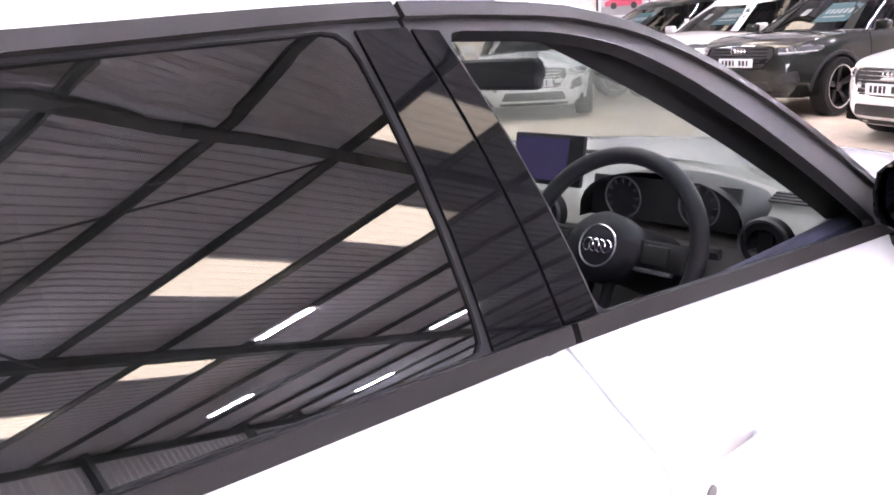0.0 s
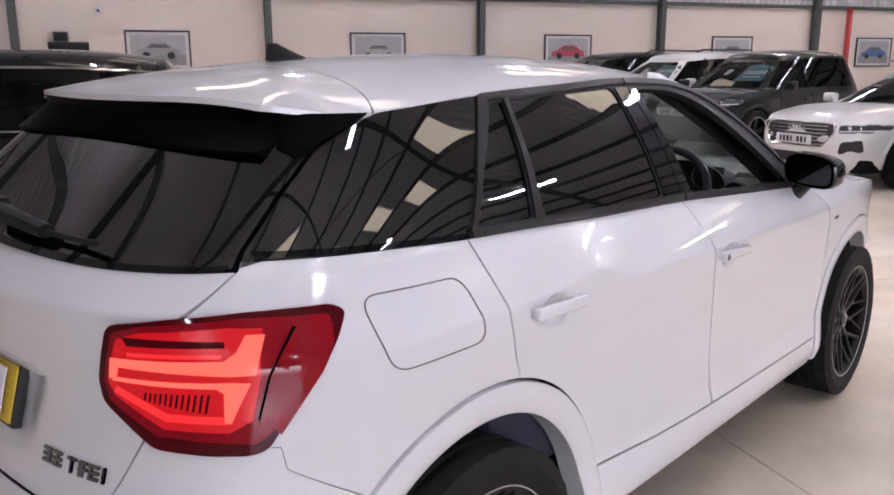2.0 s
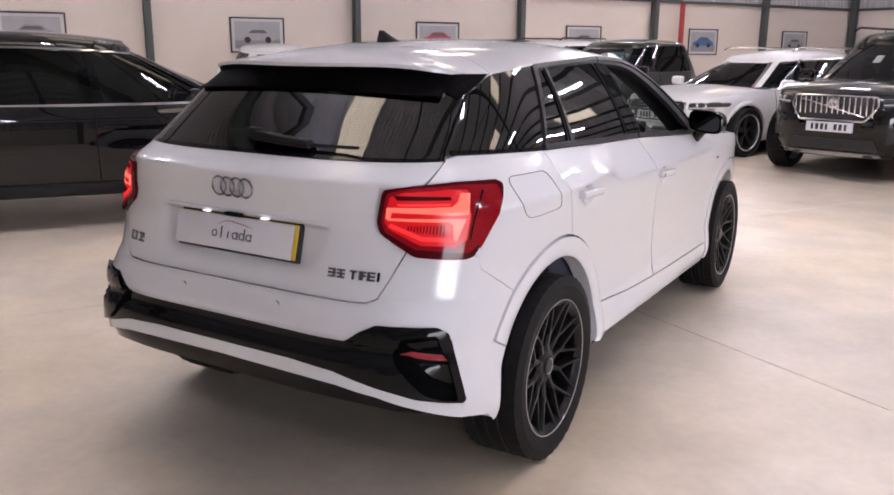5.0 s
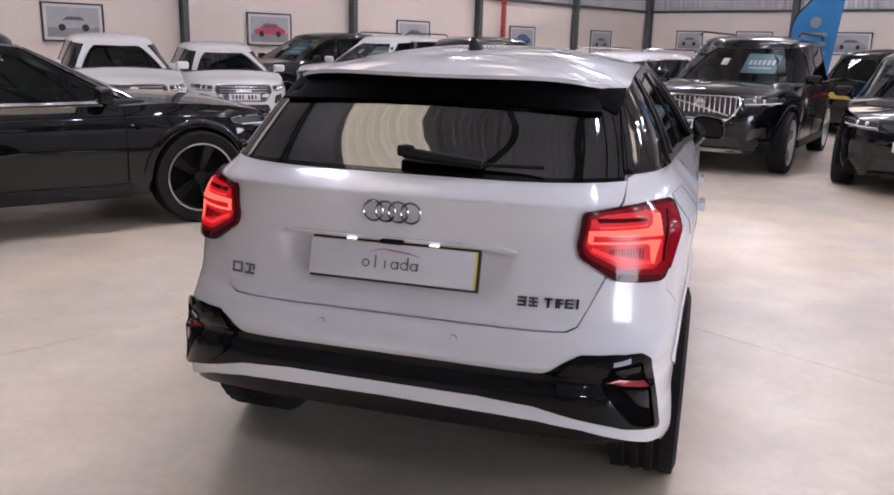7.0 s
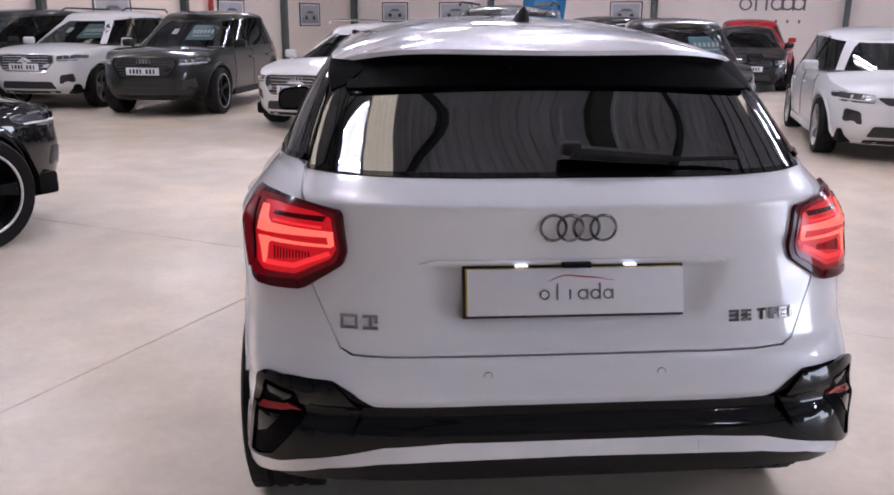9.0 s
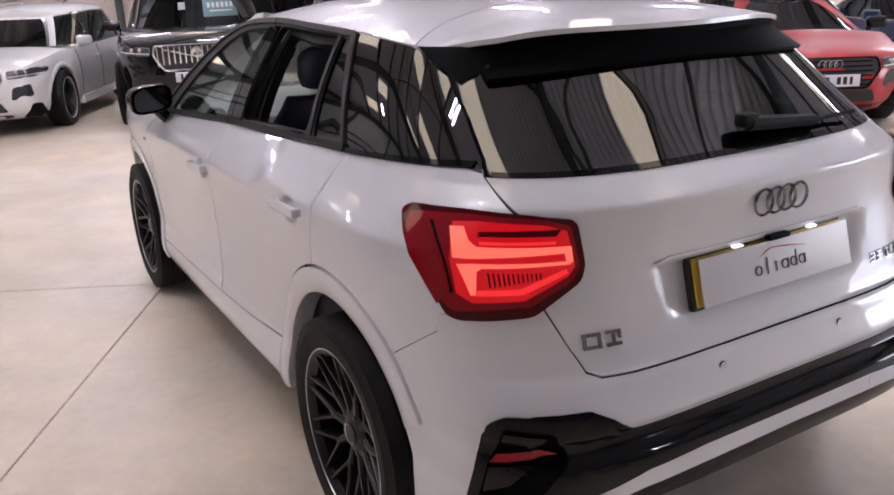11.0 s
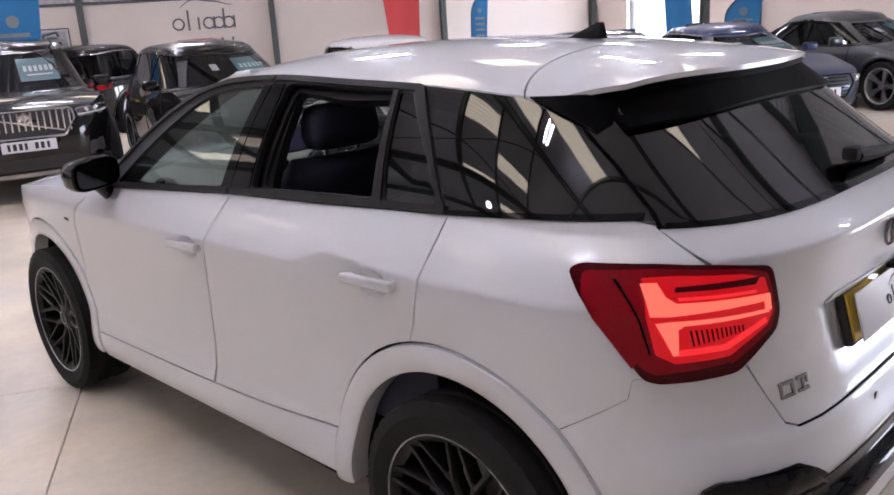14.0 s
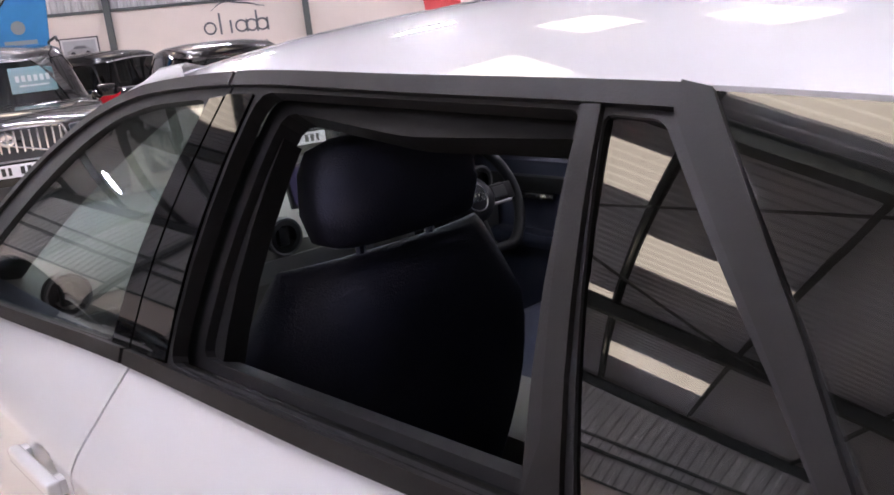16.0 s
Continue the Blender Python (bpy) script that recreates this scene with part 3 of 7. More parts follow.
GREYS = (0.32, 0.32, 0.33)
for i, (r, col) in enumerate(((27.3, GREYS), (22.5, (0.4, 0.4, 0.41)), (17.6, (0.5, 0.07, 0.12)), (12.65, (0.25, 0.25, 0.26)), (7.7, (0.06, 0.14, 0.35)), (3.2, GREYS), (32.2, GREYS))):
    framed_print(on_west(r, 1.72, 0.03), 1.28, 0.78, col)
for i, (s, col) in enumerate(((4.5, GREYS), (7.9, GREYS), (11.0, (0.3, 0.3, 0.3)), (1.9, GREYS))):
    framed_print(on_north(s, 1.85, 0.03), 1.35 if i < 2 else 1.1, 0.72, col)


def wall_fittings():
    """A dark wall cabinet with a small device on it, and a security camera on a bracket."""
    m = on_west(29.02, 1.775, 0.004)
    root = empty("wall_cabinet", m)
    part("body", box(0, -0.15, 0, 0.75, 0.30, 0.19, 0.006), SATIN_BLACK, root)
    for q in (-0.187, 0.187):
        door = part("door", box(q, -0.309, 0, 0.366, 0.016, 0.176, 0.003), PLASTIC, root)
        part("knob", box(q - math.copysign(0.14, q), -0.325, 0, 0.016, 0.016, 0.016, 0.005), STEEL, door)
    tagged(root, "low dark wooden cabinet fixed to the white wall", "cabinet")
    device = empty("network_box", on_west(29.15, 1.87, 0.15))
    part("case", box(0, 0, 0.105, 0.28, 0.18, 0.205, 0.012), INK_GREY, device)
    part("front_panel", box(0, -0.093, 0.105, 0.24, 0.006, 0.16, 0.002), PLASTIC, device)
    tagged(device, "small grey device box standing on a dark wall cabinet", "device")
    eye = empty("security_camera", on_west(28.4, 2.55, 0.0))
    part("wall_plate", box(0, -0.012, 0, 0.10, 0.022, 0.10, 0.006), FITTING, eye)
    part("arm", tube([(0, -0.02, 0), (0, -0.10, 0.01), (0, -0.16, -0.03)], 0.016, 8), FITTING, eye)
    part("housing", moved(box(0, -0.22, -0.06, 0.085, 0.22, 0.08, 0.02, 3), pose(0, 0, 0)), FITTING, eye)
    part("lens", box(0, -0.333, -0.06, 0.05, 0.012, 0.05, 0.005), INK, eye)
    tagged(eye, "small white security camera on a bracket high on the wall", "camera")


wall_fittings()


def wordmark(m, w, h, depth, lines=True, swoosh=INK_GREY, ink=INK_GREY, parent=None):
    """A mark of plain rings and stems with a sweeping line over it. Local x along, z up, the face towards -y."""
    root = parent if parent is not None else empty("wall_sign", m)
    at = m if parent is not None else Matrix.Identity(4)
    pos = np.linspace(-w / 2, w / 2, 7)
    stroke, rad = h * 0.040, h * 0.165
    for i in range(6):
        x = (pos[i] + pos[i + 1]) / 2
        ring = [(x + rad * math.cos(q), 0, rad * math.sin(q)) for q in np.linspace(0, 2 * math.pi, 25)[:-1]]
        tall = box(x + (rad if i > 2 else 0), 0, h * (0.11 if i in (1, 4) else 0.0), stroke * 1.5, depth, h * (0.62 if i in (1, 4) else 0.38))
        shape = tall if i in (1, 2) else join(tube(ring, stroke * 0.75, 6, closed=True), tall) if i > 2 else tube(ring, stroke * 0.75, 6, closed=True)
        part("mark_shape", moved(shape, at), ink, root)
    pts = [(-w * 0.36 + w * 0.86 * t, 0, h * (0.50 + 0.24 * math.sin(math.pi * min(t * 1.15, 1.0)) + 0.05 * math.sin(9 * t))) for t in np.linspace(0, 1, 22)]
    part("sweep_line", moved(tube(pts, [h * 0.008 + h * 0.018 * math.sin(math.pi * t) for t in np.linspace(0, 1, 22)], 6), at), swoosh, root)
    if lines:
        for i in range(6):
            part("small_letter_bar", box(-w * 0.45 + w * 0.18 * i, 0, -h * 0.52, w * 0.035, depth, h * 0.10), ink, root)
    return root


sign = wordmark(on_north(15.75, 2.12, 0.0), 1.95, 1.05, 0.02)
tagged(sign, "grey dealer wordmark with a sweeping line on the wall", "sign")


def feather_flag(x, y, h, w, mat, label, lean=0.0, turn=0.0, base=0.35):
    root = empty("feather_flag", pose(x, y, 0, 0, 0, turn))
    pole = [(0, 0, 0.05)] + [(lean * t * t * w * 0.5 + w * max(0, (t - 0.7) / 0.3) ** 2, 0, h * t if t < 0.85 else h * (0.85 + 0.15 * math.sin((t - 0.85) / 0.15 * math.pi / 2))) for t in np.linspace(0.05, 1, 24)]
    part("pole", tube(pole, 0.013, 6), INK, root)
    left = [p for p in pole[1:] if p[2] > base]
    n = len(left)
    verts, faces = [], []
    for i, p in enumerate(left):
        t = i / (n - 1)
        right = max(w * (0.72 + 0.28 * t), p[0] + 0.002) if i < n - 1 else p[0] + 0.003
        for k in range(7):
            q = k / 6
            wav = 0.02 * math.sin(7 * q + 3 * t)
            verts.append((p[0] + (right - p[0]) * q, wav, p[2]))
        for k in range(7):
            q = k / 6
            verts.append((p[0] + (right - p[0]) * q, 0.02 * math.sin(7 * q + 3 * t) + 0.004, p[2]))
    for i in range(n - 1):
        for k in range(6):
            a = i * 14 + k
            faces += [(a, a + 1, a + 15, a + 14), (a + 7, a + 21, a + 22, a + 8)]
    part("banner", (verts, faces), mat, root)
    part("disc_mark", lathe([(0.0, 0.0), (w * 0.10, 0.0), (w * 0.10, 0.006), (0.0, 0.006)], 20), PALE_INK, root).matrix_basis = pose(w * 0.50, -0.03, h * 0.735, 0, 0, 90)
    for j in range(5):
        part("text_bar", box(w * 0.5, -0.03, h * (0.66 - 0.055 * j), w * 0.46, 0.006, h * 0.022), PALE_INK, root)
    part("foot", lathe([(0.0, 0.0), (0.22, 0.0), (0.22, 0.03), (0.03, 0.07), (0.0, 0.07)], 24), INK, root).matrix_basis = pose(0, 0, 0, 0, -90, 0)
    tagged(root, label, "flag", "feather flags")
    return root

# ---- the white car: body surface ----
YC, K, HUB_F, HUB_Z = 0.2, 0.87, 2.601, 0.335
T0 = K * math.pi / 2
YF = 2.3
side_w = curve([0.20, 0.27, 0.34, 0.42, 0.47, 0.60, 0.80, 0.92, 0.952, 0.966, 1.00, 1.05, 1.10, 1.2, 1.3, 1.4, 1.5],
               [0.79, 0.832, 0.852, 0.848, 0.842, 0.844, 0.853, 0.859, 0.855, 0.846, 0.822, 0.783, 0.744, 0.701, 0.646, 0.577, 0.50])
rear_y = curve([0.20, 0.30, 0.38, 0.45, 0.50, 0.530, 0.548, 0.565, 0.590, 0.602, 0.66, 0.695, 0.712, 0.76, 0.80, 0.93, 1.02, 1.056, 1.064, 1.09, 1.108, 1.36, 1.45],
               [-0.58, -0.68, -0.735, -0.757, -0.757, -0.756, -0.742, -0.725, -0.723, -0.731, -0.712, -0.702, -0.688, -0.674, -0.665, -0.653, -0.664, -0.671, -0.663, -0.624, -0.594, -0.272, -0.16])
corner_n = curve([0.2, 0.63, 0.70, 0.84, 0.94, 1.05, 1.12, 1.45], [5.0, 5.0, 4.5, 4.1, 3.7, 3.5, 3.7, 3.6])
front_y = curve([0.2, 0.35, 0.6, 0.8, 1.0, 1.2], [3.30, 3.42, 3.44, 3.40, 3.30, 3.2])
belt = curve([-0.8, -0.46, -0.16, 0.09, 0.31, 0.63, 1.03, 1.44, 1.91, 2.3, 2.8, 3.2, 3.45], [1.128, 1.126, 1.115, 1.10, 1.091, 1.077, 1.064, 1.041, 1.014, 0.99, 0.95, 0.88, 0.80])
roof_edge = curve([-0.30, -0.025, 0.34, 0.62, 1.0, 1.24, 1.41, 1.55, 1.70, 1.84, 1.95], [1.335, 1.366, 1.392, 1.403, 1.416, 1.408, 1.377, 1.315, 1.214, 1.106, 1.02])


low_w = curve([0.20, 0.27, 0.34, 0.42, 0.47, 0.60, 0.80, 0.92, 0.99], [0.79, 0.832, 0.852, 0.844, 0.836, 0.836, 0.848, 0.857, 0.856])
crease_z = curve([-0.8, 0.2, 0.43, 0.64, 1.1, 2.3], [0.970, 0.970, 0.985, 0.932, 0.926, 0.90])


def glass_w(z):
    return 0.744 - 0.344 * (z - 1.1) - 0.71 * (z - 1.1) ** 2


def shoulder(y, z):
    """Half-width of the body: the flank up to a sharp crease, the shoulder up to the belt, and the side glass above."""
    b = belt(y)
    if z >= b:
        return glass_w(z) + (side_w(b) - glass_w(b)) * max(0.0, 1 - (z - b) / 0.3)
    zc = crease_z(y)
    if z <= zc:
        return low_w(z)
    q = (z - zc) / (b - zc)
    return low_w(zc) + (side_w(b) - low_w(zc)) * q + 0.006 * 4 * q * (1 - q)


def ramp(v):
    v = min(max(v, 0.0), 1.0)
    return v * v * (3 - 2 * v)


def recess(x, z):
    """The hollow for the number plate."""
    if x > 0.42 or not 0.74 < z < 0.93:
        return 0.0
    return 0.022 * ramp((0.40 - 0.35 * (0.92 - z) - abs(x)) / 0.10) * ramp((0.922 - z) / 0.016) * ramp((z - 0.742) / 0.08)


def hollow(y, z):
    """The finger hollows behind the door handles."""
    d = 0.0
    for yc, zc in ((1.213, 0.886), (0.264, 0.929)):
        q = ((y - yc) / 0.060) ** 2 + ((z - zc) / 0.040) ** 2
        if q < 1:
            d += 0.017 * ramp((1 - q) * 1.15)
    return d


def skin(t, z):
    """The body's outer surface: t runs from the middle of the tail round the corner and along the flank."""
    sgn, t = (1, t) if t >= 0 else (-1, -t)
    if t <= T0:
        psi = t / K
        a, b, n = shoulder(YC, z), YC - rear_y(z), corner_n(z)
        r = ((abs(math.sin(psi)) / a) ** n + (abs(math.cos(psi)) / b) ** n) ** (-1 / n)
        x = r * math.sin(psi)
        return (sgn * x, YC - r * math.cos(psi) + recess(x, z), z)
    y = YC + t - T0
    if y <= YF:
        return (sgn * (shoulder(y, z) - hollow(y, z)), y, z)
    psi = min((y - YF) / 0.9, math.pi / 2)
    a, b = shoulder(YF, z), front_y(z) - YF
    r = ((abs(math.cos(psi)) / a) ** 3.2 + (abs(math.sin(psi)) / b) ** 3.2) ** (-1 / 3.2)
    return (sgn * r * math.cos(psi), YF + r * math.sin(psi), z)


def ts(y, z):
    """t of the flank point at that y."""
    if y >= YC:
        if y <= YF:
            return T0 + y - YC
        lo, hi = YF, YF + 0.9 * math.pi / 2
        for _ in range(40):
            mid = (lo + hi) / 2
            lo, hi = (mid, hi) if skin(T0 + mid - YC, z)[1] < y else (lo, mid)
        return T0 + lo - YC
    a, b, n = shoulder(YC, z), YC - rear_y(z), corner_n(z)
    q = min((YC - y) / b, 0.9999)
    return K * math.atan2(a * (1 - q ** n) ** (1 / n), YC - y)


def tr(x, z):
    """t of the tail point at that x."""
    a, b, n = shoulder(YC, z), YC - rear_y(z), corner_n(z)
    q = min(abs(x) / a, 0.9999)
    return math.copysign(K * math.atan2(abs(x), b * (1 - q ** n) ** (1 / n)), x)


def S(pts):
    return [(ts(y, z), z) for y, z in pts]


def R(pts):
    return [(tr(x, z), z) for x, z in pts]


def flip(loop):
    return [(-u, v) for u, v in loop]


def line(f, a, b, n):
    return [f(a + (b - a) * i / (n - 1)) for i in range(n)]


def arc(yc, r, a0, a1, n=24, zc=HUB_Z):
    return [(yc + r * math.cos(radians(a0 + (a1 - a0) * i / (n - 1))), zc + r * math.sin(radians(a0 + (a1 - a0) * i / (n - 1)))) for i in range(n)]


car = empty("compact_suv")
tagged(car, "glossy white compact suv with black trim and lit red tail lamps", "car")

# edges that the panels share
rear_cut = [(0.091, 1.100), (0.087, 1.05), (0.090, 0.98), (0.104, 0.92), (0.120, 0.86), (0.146, 0.803)]
mid_cut = [(1.032, 1.064), (1.053, 1.005), (1.082, 0.95), (1.103, 0.87), (1.119, 0.80), (1.145, 0.65), (1.150, 0.55), (1.172, 0.412)]
crease = curve([0.2, 0.483, 0.803, 1.167, 1.71, 2.2], [0.470, 0.458, 0.430, 0.410, 0.394, 0.382])
front_cut = [(1.95, 1.012), (2.03, 0.975), (2.12, 0.92), (2.175, 0.85), (2.2, 0.58), (2.21, 0.381)]
g = 0.0028                                           # half the gap between panels


def shift(pts, dy, dz=0.0):
    return [(y + dy, z + dz) for y, z in pts]


RA, FL, AY = 0.404, 0.478, 0.030                     # wheel opening and flare radius, middle of the rear opening
door_rear = S(line(lambda y: (y, belt(y)), 0.091 + g, 1.032 - g, 14) + shift(mid_cut[1:], -g) + line(lambda y: (y, crease(y)), 1.17, 0.497, 8) + arc(AY, FL + g, 14.8, 76, 12) + shift(rear_cut[::-1][1:], g))
door_front = S(line(lambda y: (y, belt(y)), 1.032 + g, 1.95 - g, 14) + shift(front_cut[1:], -g) + line(lambda y: (y, crease(y)), 2.19, 1.185, 8) + shift(mid_cut[::-1][1:-1], g))
sill = S(line(lambda y: (y, crease(y) - 0.006), 0.50, 2.15, 12) + arc(HUB_F, FL + g, 176, 188, 4) + line(lambda y: (y, 0.318 - 0.048 * (y - 0.42) / 1.7), 2.11, 0.515, 10) + arc(AY, FL + g, -2, 8, 3))
quarter = (S(line(lambda y: (y, belt(y)), -0.40, 0.091 - g, 10) + shift(rear_cut, -g)[1:] + arc(AY, FL + g, 76, 131, 12))
           + S([(-0.4300, 0.7952)]) + R([(0.783, 0.8358), (0.70, 0.86), (0.64, 0.87), (0.645, 1.05), (0.6485, 1.09), (0.6485, 1.112)]))
low_edge = curve([0.0, 0.35, 0.5, 0.6, 0.7, 0.8, 1.05], [0.468, 0.462, 0.437, 0.395, 0.352, 0.325, 0.30])


def tail_bottom(n=21):
    return [(u, low_edge(abs(u))) for u in np.linspace(-1.0, 1.0, n)]


half_top = R([(0.0, 0.7022), (0.25, 0.7022), (0.45, 0.7012), (0.53, 0.7032), (0.559, 0.7165), (0.589, 0.78), (0.6265, 0.862), (0.70, 0.855), (0.783, 0.8345)])
half_low = S([(-0.4310, 0.7942)] + arc(AY, FL + g, 131.3, 152, 8) + arc(AY, RA + 0.001, 152.6, 188, 10))
upper = half_top + half_low
bumper_loop = upper + [(u, v) for u, v in tail_bottom()[::-1] if u < upper[-1][0] - 0.02 and u > -upper[-1][0] + 0.02] + flip(upper)[::-1][:-1]
patch("rear_bumper", [bumper_loop], skin, WHITE, car, step=0.04, stepz=0.012)
gate_half = R([(0.0, 0.706), (0.25, 0.706), (0.45, 0.705), (0.527, 0.707), (0.556, 0.719), (0.586, 0.78), (0.622, 0.862), (0.60, 0.95), (0.615, 1.03), (0.640, 1.054), (0.646, 1.09), (0.646, 1.110)])
gate_loop = gate_half + [(u, v) for u, v in R([(x, 1.110) for x in np.linspace(0.60, -0.60, 13)])] + flip(gate_half)[::-1][:-1]
tailgate = patch("tailgate", [gate_loop], skin, WHITE, car, step=0.025, stepz=0.0125)

doors = {}
for sgn, side in ((1, "driver"), (-1, "passenger")):
    mir = (lambda l: l) if sgn > 0 else flip
    doors[sgn, "r"] = patch("rear_door", [mir(door_rear)], skin, WHITE, car, step=0.02, stepz=0.008)
    doors[sgn, "f"] = patch("front_door", [mir(door_front)], skin, WHITE, car, step=0.02, stepz=0.008)
    patch("quarter_panel", [mir(quarter)], skin, WHITE, car, step=0.03, stepz=0.01)
    patch("side_sill", [mir(sill)], skin, WHITE, car, step=0.08, stepz=0.03)
    fen_end = 2.95
    fender = S(line(lambda y: (y, belt(y) - 0.004), 1.955, fen_end, 12) + [(fen_end + 0.03, 0.75), (fen_end + 0.03, 0.66)] + arc(HUB_F, FL + g, 42, 174, 22) + shift(front_cut[::-1][1:], g * 2))
    patch("front_wing", [mir(fender)], skin, WHITE, car, step=0.05, stepz=0.03)

# dark inner shell behind the gaps, open at the wheels
tt = [T0 * i / 30 for i in range(31)] + [T0 + i * 0.05 for i in range(1, 71)]
zz = [0.26 + (1.085 - 0.26) * i / 20 for i in range(21)]
verts, faces = [], []
for sgn in (1, -1):
    k = len(verts)
    for u in tt:
        yb = skin(u, 0.8)[1]
        for q, z in enumerate(zz):
            z = 0.26 + (min(1.09, belt(yb) - 0.02) - 0.26) * q / 20
            z = max(z, 0.46 if u < 0.9 else 0.26)
            x, y, z = skin(u, z)
            d = Vector((x, y - min(max(y, 0.3), 2.2), 0))
            d.normalize()
            verts.append((sgn * (x - 0.024 * d.x), y - 0.024 * d.y, z))
    m = len(zz)
    for i in range(len(tt) - 1):
        for j in range(m - 1):
            c = verts[k + i * m + j]
            if min(math.hypot(c[1] - AY + 0.01, c[2] - HUB_Z), math.hypot(c[1] - HUB_F + 0.02, c[2] - HUB_Z)) > 0.455:
                faces.append((k + i * m + j, k + i * m + j + 1, k + (i + 1) * m + j + 1, k + (i + 1) * m + j))
part("inner_shell", (verts, faces), GAP, car)
under = [box(0, 1.45, 0.25, 1.4, 2.7, 0.12, 0.03), box(0, -0.25, 0.37, 1.05, 0.50, 0.12, 0.03)]
part("underbody", join(*under), GAP, car)


def liner_x(yc, a):
    """How far out the wheel's liner may reach behind the skin."""
    y, z = yc + 0.43 * math.cos(radians(a)), HUB_Z + 0.43 * math.sin(radians(a))
    return min(0.84, skin(ts(y, z), z)[0] - 0.028)


def flare(yc, sgn, a0, a1, wide=True):
    """Wheel-arch flare: a raised band with a return lip into the opening."""
    prof = [(RA, -0.06), (RA - 0.002, 0.002), (RA + 0.008, 0.008), (RA + 0.035, 0.010), (FL - 0.014, 0.009), (FL - 0.005, 0.006), (FL - 0.0035, -0.010)]
    if not wide:                                     # only the edge folded into the opening, below the flare's end
        prof = [(RA, -0.06), (RA - 0.0035, -0.004), (RA - 0.001, 0.0012), (RA + 0.004, 0.0004)]
    verts, n = [], 44
    for i in range(n + 1):
        a = radians(a0 + (a1 - a0) * i / n)
        for r, o in prof:
            y, z = yc + r * math.cos(a), HUB_Z + r * math.sin(a)
            u = ts(y, z)
            p, e = Vector(skin(u, z)), 0.01
            nn = (Vector(skin(u + e, z)) - Vector(skin(u - e, z))).cross(Vector(skin(u, z + e)) - Vector(skin(u, z - e))).normalized()
            if nn.x < 0:
                nn.negate()
            q = p + nn * o if o > 0 else p + Vector((o, 0, 0))
            verts.append((sgn * q.x, q.y, q.z))
    m = len(prof)
    faces = [(i * m + k, i * m + k + 1, (i + 1) * m + k + 1, (i + 1) * m + k) for i in range(n) for k in range(m - 1)]
    part("wheel_arch_trim" if wide else "arch_edge", (verts, faces), WHITE, car, angle=50)
    if not wide:
        return
    # dark liner
    lv = [(sgn * x, yc + 0.43 * math.cos(radians(a)), HUB_Z + 0.43 * math.sin(radians(a))) for a in range(0, 181, 10) for x in (liner_x(yc, a), 0.50)]
    n = len(lv) // 2
    part("wheel_liner", (lv, [(2 * i, 2 * i + 1, 2 * i + 3, 2 * i + 2) for i in range(n - 1)] + [tuple(range(1, 2 * n, 2))]), GAP, car)


for sgn in (1, -1):
    flare(AY, sgn, -4, 152.2)
    flare(AY, sgn, 152.4, 187, False)
    flare(HUB_F, sgn, -6, 186)


